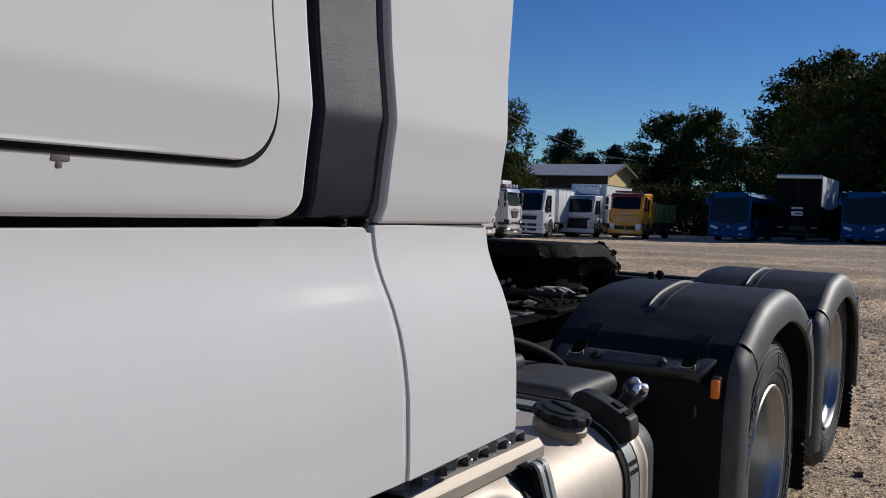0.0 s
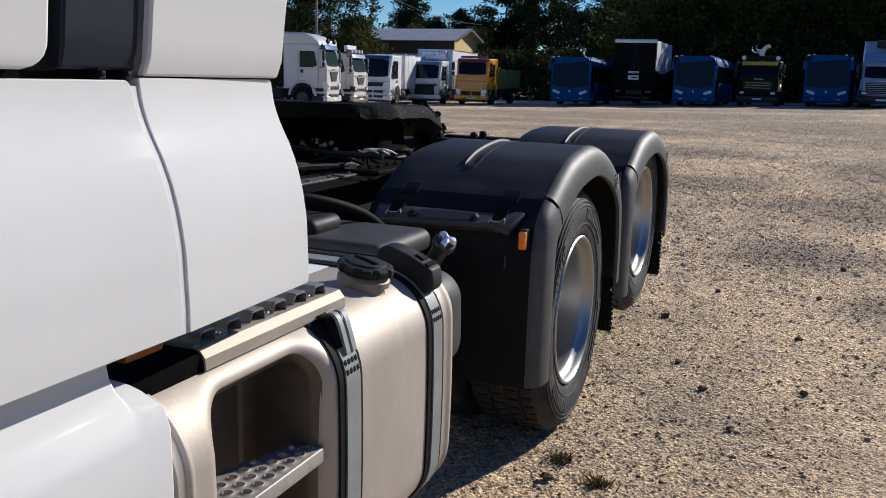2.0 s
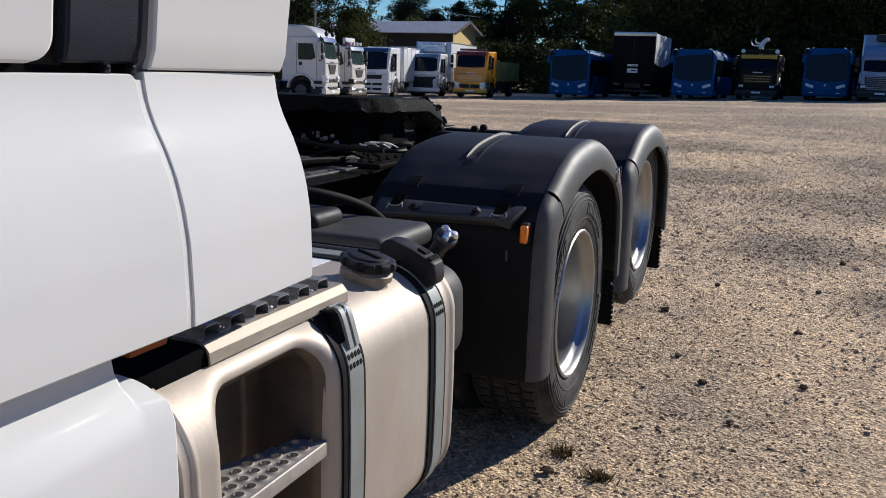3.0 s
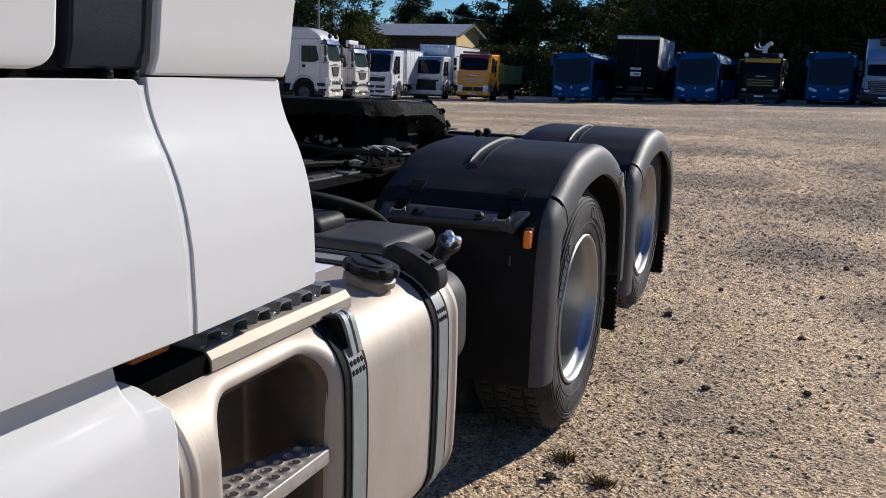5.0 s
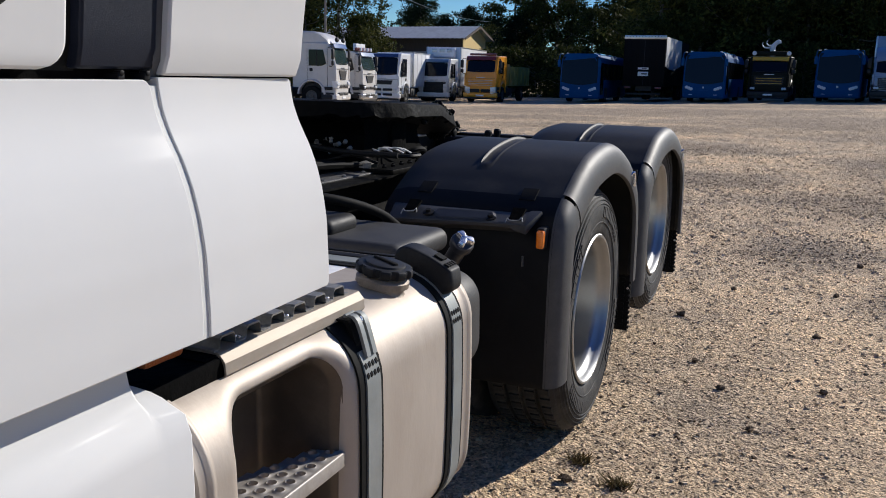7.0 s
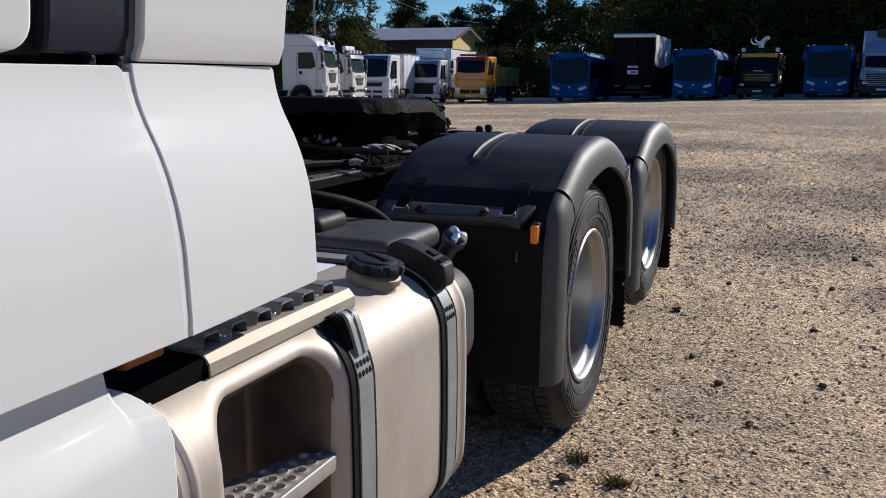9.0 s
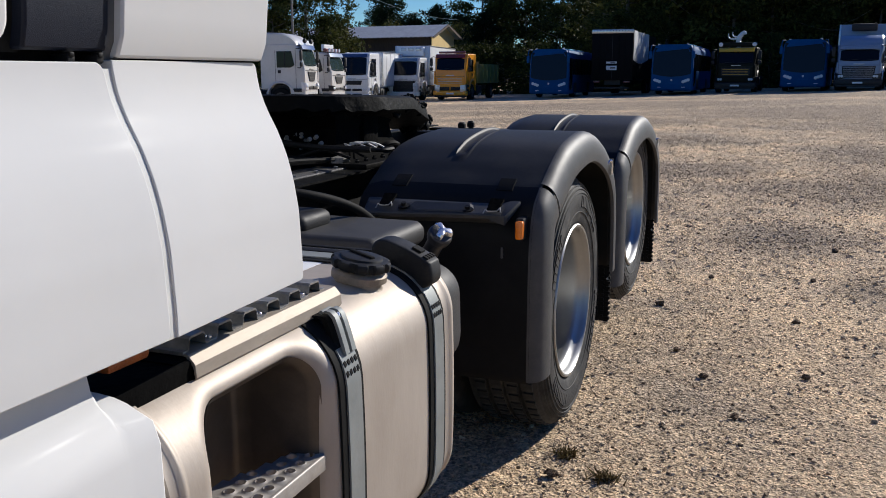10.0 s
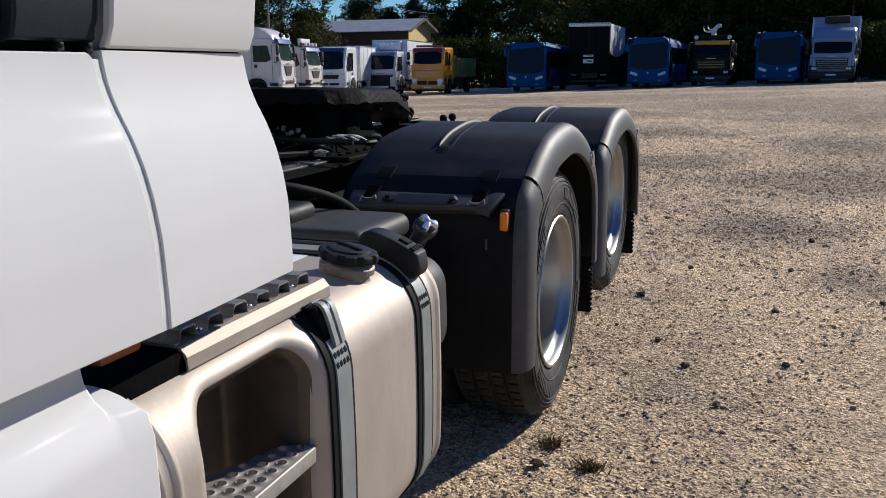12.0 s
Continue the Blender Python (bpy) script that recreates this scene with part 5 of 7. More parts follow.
def cabover(label, x, y, turn, main, w=2.45, top=3.0, length=2.3, roof=None, visor=None, grille=P_BLACK, bumper=None, bars=0, group="parked trucks", rear_len=5.0,
            sill=1.68, field=(1.05, 1.46, 0.36, 0.58), slots=((0.80, 0.13), (0.50, 0.13)), lamp=(0.78, 1.06), pane=None, lamp_trim=P_BLACK):
    """A cab-over truck, its front at y = 0 looking to -y. sill is the foot of the windscreen, field the grille: foot, top and half widths."""
    v = thing("parked_truck", label, "truck", group)
    h = w / 2
    pane = pane or GLASS
    # cab: side outline extruded, drawn in towards the front, and rounded
    outline = [(0.03, 0.62), (0.0, 0.95), (0.02, sill - 0.02), (0.24, top - 0.24), (0.42, top - 0.03), (0.60, top), (length, top + 0.02), (length, 0.95), (1.82, 0.95), (1.70, 1.14), (1.50, 1.24), (1.06, 1.24), (0.88, 1.14), (0.78, 0.95), (0.76, 0.62)]
    bm = bmesh.new()
    half = [h - 0.05 - 0.13 * (1 - min(1.0, a / 0.42)) ** 1.5 for a, b in outline]
    L = [bm.verts.new((-k, a, b)) for k, (a, b) in zip(half, outline)]
    R = [bm.verts.new((k, a, b)) for k, (a, b) in zip(half, outline)]
    bm.faces.new(L)
    bm.faces.new(R[::-1])
    for i in range(len(L)):
        j = (i + 1) % len(L)
        bm.faces.new((L[i], L[j], R[j], R[i]))
    soften(part("cab", bm, main, v), 0.07, 3, 25)
    # raked windscreen with rounded upper corners, wipers on its foot, dark band above it
    wt = top - 0.26

    def on_screen(z):
        return 0.02 + 0.22 * (z - sill + 0.02) / (top - 0.22 - sill)
    bm = bmesh.new()
    rows = []
    for k in steps(-1, 1, 10):
        e = abs(k) ** 4
        rows.append([(k * (h - 0.25), on_screen(z) - 0.016 - 0.02 * (1 - k * k), z) for z in (sill + 0.02 + 0.05 * e, (sill + wt) / 2, wt - 0.07 * e)])
    part("windscreen", shell(rows, lambda p: (0, 0.05, 0)), pane, v, "dark windscreen")
    for x0, x1 in ((-h + 0.42, -0.06), (0.06, h - 0.30)):
        bm = bmesh.new()
        tube(bm, [(x0, on_screen(sill + 0.05) - 0.05, sill + 0.05), (x1, on_screen(sill + 0.12) - 0.055, sill + 0.12)], 0.013, 5, 2)
        part("wiper", bm, P_BLACK, v)
    rows = []
    for k in steps(-1, 1, 10):
        b = 0.05 * (1 - k * k)
        rows.append([(k * (h - 0.20), 0.30, top - 0.02), (k * (h - 0.20), 0.16 - b, top - 0.06), (k * (h - 0.20), 0.09 - b, wt + 0.01), (k * (h - 0.20), 0.14 - b, wt - 0.02)])
    part("visor", shell(rows, lambda p: (0, 0.03, 0)), visor or P_BLACK, v)
    for s in (-1, 1):
        # door glass with a dropped front corner, and the small light pane before it
        bm = bmesh.new()
        zt = top - 0.36
        loop = [(0.50, sill + 0.05), (0.72, sill - 0.06), (1.42, sill - 0.06), (1.42, zt), (0.66, zt)]
        f = [bm.verts.new((s * (h - 0.033), a, b)) for a, b in loop]
        g = [bm.verts.new((s * (h - 0.060), a, b)) for a, b in loop]
        bm.faces.new(f)
        bm.faces.new(g[::-1])
        for i in range(5):
            bm.faces.new((f[i], f[(i + 1) % 5], g[(i + 1) % 5], g[i]))
        part("side_window", bm, GLASS, v)
        part("window_post", boxes((s * (h - 0.030) - 0.012, s * (h - 0.030) + 0.012, 0.98, 1.02, sill - 0.05, zt)), P_BLACK, v)
        for y0, z0 in ((0.43, 0.98), (1.50, 1.28)):
            part("door_seam", boxes((s * (h - 0.05) - 0.004, s * (h - 0.05) + 0.004, y0, y0 + 0.016, z0, top - 0.30)), P_BLACK, v)
        part("side_sill", boxes((s * (h - 0.06) - 0.02, s * (h - 0.06) + 0.02, 0.10, 0.80, 0.60, 0.72), bevel=0.01), P_BLACK, v)
        bm = boxes((s * (h - 0.045) - 0.015, s * (h - 0.045) + 0.015, 1.22, 1.38, sill - 0.34, sill - 0.18), bevel=0.02)
        part("door_handle", bm, P_BLACK, v)
        for z0, z1 in ((sill + 0.28, sill + 0.78), (sill - 0.02, sill + 0.20)):
            part("mirror", boxes((s * (h + 0.12) - 0.10, s * (h + 0.12) + 0.10, 0.02, 0.15, z0, z1), bevel=0.045), P_BLACK, v)
        bm = bmesh.new()
        tube(bm, [(s * (h - 0.06), 0.40, sill + 0.86), (s * (h + 0.10), 0.12, sill + 0.84), (s * (h + 0.12), 0.10, sill + 0.45), (s * (h + 0.10), 0.12, sill - 0.04), (s * (h - 0.06), 0.34, sill - 0.06)], 0.022, 6, 3)
        part("mirror_arm", bm, P_BLACK, v)
        # headlight wrapped round the corner, with two round reflectors
        bm = bmesh.new()
        rows = []
        for k, (dx, yy) in enumerate(((0.48, -0.055), (0.34, -0.06), (0.21, -0.045), (0.12, 0.02), (0.07, 0.14))):
            lift = 0.05 * k / 4
            rows.append([(s * (h - dx), yy, lamp[0] + lift * 0.4), (s * (h - dx), yy - 0.02, (lamp[0] + lamp[1]) / 2), (s * (h - dx), yy, lamp[1] + lift)])
        light = part("headlight", shell(rows, lambda p: (0, 0.06, 0)), lamp_trim, v, "wrapped headlight")
        for dx in (0.40, 0.27):
            bm = bmesh.new()
            lathe_axis(bm, [(0.0, 0.02), (0.05, 0.018), (0.075, 0.0), (0.075, -0.03)], (s * (h - dx), -0.075, (lamp[0] + lamp[1]) / 2 + 0.02), (0, -1, 0), 14)
            part("reflector", bm, LAMP, light)
        bm = boxes((s * (h - 0.13) - 0.05, s * (h - 0.13) + 0.05, -0.02, 0.12, lamp[1] + 0.07, sill - 0.04), bevel=0.03)
        part("corner_deflector", bm, main, v)
        bm = boxes((s * (h - 0.10) - 0.10, s * (h - 0.10) + 0.10, 0.15, 0.75, 0.38, 0.60), bevel=0.03)
        part("step", bm, P_BLACK, v)
    # grille: a dark tapered field with slats, and slots either side of the plate below
    g0, g1, gl, gh = field
    bm = bmesh.new()
    slab_on(bm, (-gl, -0.004, g0), (gl, -0.004, g0), (gh, -0.004, g1), (-gh, -0.004, g1), 0.03)
    part("grille", bm, grille, v)
    count = max(3, int((g1 - g0) / 0.10))
    for i in range(count):
        z = g0 + 0.04 + i * (g1 - g0 - 0.07) / (count - 0.6)
        k = gl + (gh - gl) * (z - g0) / (g1 - g0) - 0.05
        part("grille_slat", boxes((-k, k, -0.045, 0.0, z, z + 0.026), bevel=0.010), P_SILVER if bars else P_BLACK, v)
    part("panel_seam", boxes((-h + 0.20, h - 0.20, -0.012, 0.03, g1 + 0.05, g1 + 0.065)), P_BLACK, v)
    for z, tall in slots:
        for s in (-1, 1):
            part("lower_intake", boxes((s * 0.37 - 0.32, s * 0.37 + 0.32, -0.076, 0.02, z - tall / 2, z + tall / 2), bevel=0.03), P_BLACK, v)
    part("number_plate", boxes((-0.26, 0.26, -0.082, -0.05, 0.40, 0.50), bevel=0.004), PAPER, v)
    for s in (-1, 1):
        # rounded arch over the front wheel, dark entry steps before it
        bm = bmesh.new()
        rows = []
        for k in range(13):
            t = math.pi * k / 12
            cy, cz = 1.28 - 0.66 * math.cos(t), 0.62 + 0.66 * math.sin(t)
            dy, dz = -0.10 * math.cos(t), 0.09 * math.sin(t)
            rows.append([(s * (h - 0.34), cy, cz), (s * (h + 0.005), cy, cz), (s * (h + 0.015), cy + dy * 0.5, cz + dz * 0.5), (s * (h - 0.03), cy + dy, cz + dz)])
        part("wheel_arch", shell(rows, lambda p: (0, 0, 0.012)), main if main is not P_DARKGREEN else P_BLACK, v)
        for z in (0.48, 0.84):
            part("entry_step", boxes((s * (h - 0.045) - 0.012, s * (h - 0.045) + 0.012, 0.16, 0.60, z, z + 0.17), bevel=0.01), P_BLACK, v)
    part("bumper", boxes((-h + 0.02, h - 0.02, -0.06, 0.30, 0.33, 0.64), bevel=0.06, seg=3), bumper or main, v)
    part("air_dam", boxes((-h + 0.10, h - 0.10, -0.02, 0.30, 0.22, 0.36), bevel=0.03), P_BLACK, v)
    part("wheel_arch_shade", boxes((-h + 0.30, h - 0.30, 0.66, 1.90, 0.45, 1.16)), P_BLACK, v)
    part("badge", boxes((-0.28, 0.28, -0.02, 0.02, min(sill - 0.10, g1 + 0.10), min(sill - 0.05, g1 + 0.15)), bevel=0.01), P_SILVER, v)
    if roof:
        bm = bmesh.new()
        rows = []
        for yy, zz, ww in ((0.36, top - 0.02, 0.16), (0.52, top + 0.22, 0.14), (0.80, top + 0.42, 0.12), (1.2, top + 0.54, 0.09), (length, top + 0.58, 0.06)):
            rows.append([(-h + ww, yy, top - 0.05), (-h + ww, yy, zz - 0.08), (-h + ww + 0.1, yy, zz), (h - ww - 0.1, yy, zz), (h - ww, yy, zz - 0.08), (h - ww, yy, top - 0.05)])
        vr = grid(bm, rows)
        cap(bm, vr[0])
        cap(bm, vr[-1])
        part("roof_deflector", bm, roof, v)
    # chassis and wheels
    part("chassis", boxes((-0.42, 0.42, 0.6, length + rear_len, 0.62, 0.90)), P_BLACK, v)
    for s in (-1, 1):
        wheel_into(v, s * (h - 0.03), 1.28, r=0.52, side=s)
        wheel_into(v, s * (h - 0.06), length + rear_len - 1.4, side=s)
        part("tank", boxes((s * 0.98 - 0.22, s * 0.98 + 0.22, length + 0.1, length + 1.2, 0.42, 0.95), bevel=0.08), P_BLACK, v)
    put(v, x, y, turn)
    return v


def box_on(v, y0, y1, top, material, w=2.5, low=1.05, fridge=False, ribs=0):
    h = w / 2
    part("cargo_box", boxes((-h, h, y0, y1, low, top), bevel=0.03), material, v, "white box body" if material is P_WHITE else "")
    for s in (-1, 1):
        part("corner_post", boxes((s * h - 0.05, s * h + 0.05, y0 - 0.012, y0 + 0.08, low, top + 0.012), bevel=0.01), P_SILVER, v)
        part("roof_edge", boxes((s * h - 0.04, s * h + 0.02, y0 + 0.1, y1, top - 0.06, top + 0.015), bevel=0.01), P_SILVER, v)
        for i in range(ribs):
            yy = y0 + (i + 1) * (y1 - y0) / (ribs + 1)
            part("box_rib", boxes((s * h - 0.02, s * h + 0.012, yy - 0.025, yy + 0.025, low + 0.02, top - 0.05)), material, v)
    if fridge:
        part("cooling_unit", boxes((-0.95, 0.95, y0 - 0.45, y0 - 0.005, top - 0.75, top - 0.06), bevel=0.12, seg=4), P_WHITE, v)
        for i in range(3):
            part("unit_grille", boxes((-0.75 + i * 0.55, -0.35 + i * 0.55, y0 - 0.47, y0 - 0.44, top - 0.38, top - 0.14), bevel=0.02), P_SILVER, v)
    for s in (-1, 1):
        for yy in (y1 - 1.4, y1 - 2.7):
            wheel_into(v, s * (h - 0.02), yy, side=s)


def build_row_of_trucks():
    # two white day trucks turned sideways
    v = cabover("white tractor truck with blue roof front, parked sideways", -22.2, 40.4, 102, P_CREAM, top=3.20, roof=P_CREAM, visor=paint("blue_visor", (0.05, 0.10, 0.25)), w=2.45, sill=2.10, pane=TEAL_GLASS, field=(1.36, 1.84, 0.36, 0.60), slots=((1.04, 0.16), (0.64, 0.16)), lamp=(0.94, 1.26), lamp_trim=P_WHITE)
    for s in (-0.5, 0.5):
        bm = bmesh.new()
        lathe_axis(bm, [(0.05, 0), (0.12, 0.05), (0.12, 0.16), (0.04, 0.2)], (s, 0.25, 3.36), (0, -1, 0), 12)
        part("spot_lamp", bm, P_BLACK, v)
    v = cabover("white truck with red roof bar and lamps, parked sideways", -23.2, 45.2, 97, P_CREAM, top=2.98, visor=paint("pale_blue_visor", (0.20, 0.27, 0.42)), w=2.4, sill=1.94, pane=TEAL_GLASS, field=(1.26, 1.66, 0.36, 0.58), slots=((0.98, 0.12), (0.56, 0.14)), lamp=(0.86, 1.12), bumper=P_SILVER)
    part("roof_sign", boxes((-0.7, 0.7, 0.55, 0.75, 3.04, 3.42), bevel=0.03), P_WHITE, v)
    part("roof_box", boxes((-1.0, 1.0, 1.9, 2.6, 2.6, 3.66), bevel=0.04), P_WHITE, v)
    part("roof_bar", boxes((-1.0, 1.0, 0.35, 0.52, 3.00, 3.20), bevel=0.04), P_RED, v)
    for i in range(4):
        bm = bmesh.new()
        lathe_axis(bm, [(0.04, 0), (0.10, 0.04), (0.10, 0.12), (0.03, 0.14)], (-0.75 + i * 0.5, 0.32, 3.10), (0, -1, 0), 12)
        part("roof_lamp", bm, LAMP, v)
    # white truck with a long white box
    v = cabover("white truck with dark blue visor and white box body", -25.4, 51.0, 8, P_WHITE, top=3.18, visor=paint("navy_visor", (0.02, 0.05, 0.16)), w=2.45, rear_len=6, sill=1.78, field=(1.20, 1.46, 0.62, 0.70), slots=((0.88, 0.15), (0.56, 0.15)), lamp=(0.74, 1.02), lamp_trim=P_WHITE)
    box_on(v, 2.6, 9.4, 3.28, P_WHITE, ribs=6)
    # white truck with cooled box
    v = cabover("white truck with a cooled white box body behind", -24.25, 56.5, 8, P_WHITE, sill=1.72, field=(0.46, 1.36, 0.66, 0.90), slots=(), lamp=(0.78, 1.22), lamp_trim=P_WHITE, top=2.95, visor=paint("grey_blue_visor", (0.10, 0.18, 0.30)), grille=P_BLACK, w=2.4, rear_len=7)
    box_on(v, 2.55, 11.0, 3.80, P_WHITE, fridge=True)
    # orange tipper
    v = cabover("orange tipper truck with red roof bar", -19.80, 54.0, 4, P_ORANGE, top=2.98, visor=P_RED, grille=P_ORANGE, bars=1, w=2.35, rear_len=5.5, sill=1.92, field=(1.06, 1.48, 0.84, 0.90), slots=((0.76, 0.22),), lamp=(0.54, 0.98), lamp_trim=P_SILVER)
    part("roof_bar", boxes((-0.9, 0.9, 0.45, 0.62, 3.00, 3.14), bevel=0.04), P_RED, v)
    bm = bmesh.new()
    hw = 1.22
    for a in ((-hw, -hw + 0.07, 2.6, 8.2, 1.15, 2.35), (hw - 0.07, hw, 2.6, 8.2, 1.15, 2.35), (-hw, hw, 2.6, 2.68, 1.15, 2.5), (-hw, hw, 8.12, 8.2, 1.15, 2.35), (-hw, hw, 2.6, 8.2, 1.08, 1.17)):
        add_box(bm, *a, bevel=0.01)
    part("tipper_body", bm, TIPPER, v, "yellow-green open tipper body")
    for i in range(6):
        part("tipper_rib", boxes((hw - 0.01, hw + 0.05, 2.8 + i * 0.98, 2.88 + i * 0.98, 1.12, 2.32), bevel=0.01), TIPPER, v)
    wheel_into(v, 1.2, 6.0, side=1)


def bus(label, x, y, turn, length=10.5):
    v = thing("parked_bus", label, "bus", "row of blue buses")
    w, h = 1.25, 3.0
    bm = bmesh.new()
    rows = []
    for yy, dx, dz, lo in ((0.0, 0.14, 0.12, 0.10), (0.06, 0.05, 0.05, 0.03), (0.22, 0.0, 0.0, 0.0), (length - 0.15, 0.0, 0.0, 0.0), (length, 0.08, 0.08, 0.05)):
        W, T = w - dx, h - dz
        sec = [(-W, 0.32 + lo), (-W, 1.35), (-W + 0.03, 2.3), (-W + 0.09, T - 0.30), (-W + 0.22, T - 0.08), (-W + 0.45, T), (W - 0.45, T), (W - 0.22, T - 0.08), (W - 0.09, T - 0.30), (W - 0.03, 2.3), (W, 1.35), (W, 0.32 + lo), (W - 0.08, 0.26 + lo), (-W + 0.08, 0.26 + lo)]
        rows.append([(a, yy + (0.16 * max(0, (b - 1.2)) / 1.8 if yy < 0.1 else 0), b) for a, b in sec])
    vr = grid(bm, rows, close_u=True)
    cap(bm, vr[0])
    cap(bm, vr[-1])
    part("body", bm, P_BLUE, v, "blue bus body", sharp=40)
    bm = bmesh.new()
    rows = []
    for xx in steps(-1.12, 1.12, 8):
        b = 0.0
        low = 1.10 + 0.16 * (abs(xx) / 1.12) ** 2
        rows.append([(xx, -0.02 + b + 0.16 * (low - 1.2) / 1.8, low), (xx, -0.015 + b + 0.07, 1.9), (xx * 0.97, -0.01 + b + 0.155, 2.80)])
    part("windscreen", shell(rows, lambda p: (0, 0.03, 0)), GLASS, v, "large dark windscreen")
    part("destination_sign", boxes((-0.75, 0.75, 0.135, 0.17, 2.52, 2.74), bevel=0.02), P_BLACK, v)
    for s in (-1, 1):
        bm = bmesh.new()
        for k in range(3):
            m = Matrix.Translation((s * (0.70 + k * 0.14), -0.012 + 0.015 * k, 0.80 + k * 0.05)) @ Matrix.Diagonal((0.105, 0.04, 0.095, 1))
            bmesh.ops.create_icosphere(bm, subdivisions=2, radius=1, matrix=m)
        part("headlight", bm, LAMP, v, "clustered clear headlight")
        part("fog_lamp", boxes((s * 0.72 - 0.12, s * 0.72 + 0.12, 0.0, 0.05, 0.44, 0.50), bevel=0.015), LAMP, v)
        bm = bmesh.new()
        tube(bm, [(s * 1.08, 0.2, 2.95), (s * 1.22, -0.12, 2.92), (s * 1.26, -0.20, 2.6)], 0.03, 6, 4)
        add_box(bm, s * 1.26 - 0.09, s * 1.26 + 0.09, -0.26, -0.14, 2.16, 2.60, bevel=0.04)
        part("mirror", bm, P_BLUE, v)
        for i in range(6):
            y0 = 1.55 + i * 1.42
            part("side_window", boxes((s * 1.238 - 0.016, s * 1.238 + 0.016, y0, y0 + 1.36, 1.42, 2.42), bevel=0.02), GLASS, v)
        part("front_pillar", boxes((s * 1.235 - 0.02, s * 1.235 + 0.02, 0.35, 1.45, 0.5, 2.45), bevel=0.02), GLASS, v, "dark glass door")
        for yy in (2.4, length - 2.9):
            wheel_into(v, s * 1.22, yy, r=0.48, side=s)
            part("wheel_arch", boxes((s * 1.20 - 0.06, s * 1.20 + 0.052, yy - 0.62, yy + 0.62, 0.30, 0.98), bevel=0.05), P_BLACK, v)
        part("roof_marker", boxes((s * 0.85 - 0.07, s * 0.85 + 0.07, 0.24, 0.34, 2.96, 3.04), bevel=0.02), LAMP, v)
    part("roof_pod", boxes((-0.85, 0.85, 2.5, 5.0, 2.90, 3.06), bevel=0.06), P_TEAL, v)
    part("roof_pod", boxes((-0.85, 0.85, 6.0, 8.0, 2.90, 3.05), bevel=0.06), P_TEAL, v)
    part("plate", boxes((-0.26, 0.26, -0.015, 0.02, 0.62, 0.73), bevel=0.005), P_BLUE, v)
    part("emblem", boxes((-0.05, 0.05, -0.02, 0.02, 0.84, 0.96), bevel=0.02), P_SILVER, v)
    put(v, x, y, turn)
    return v


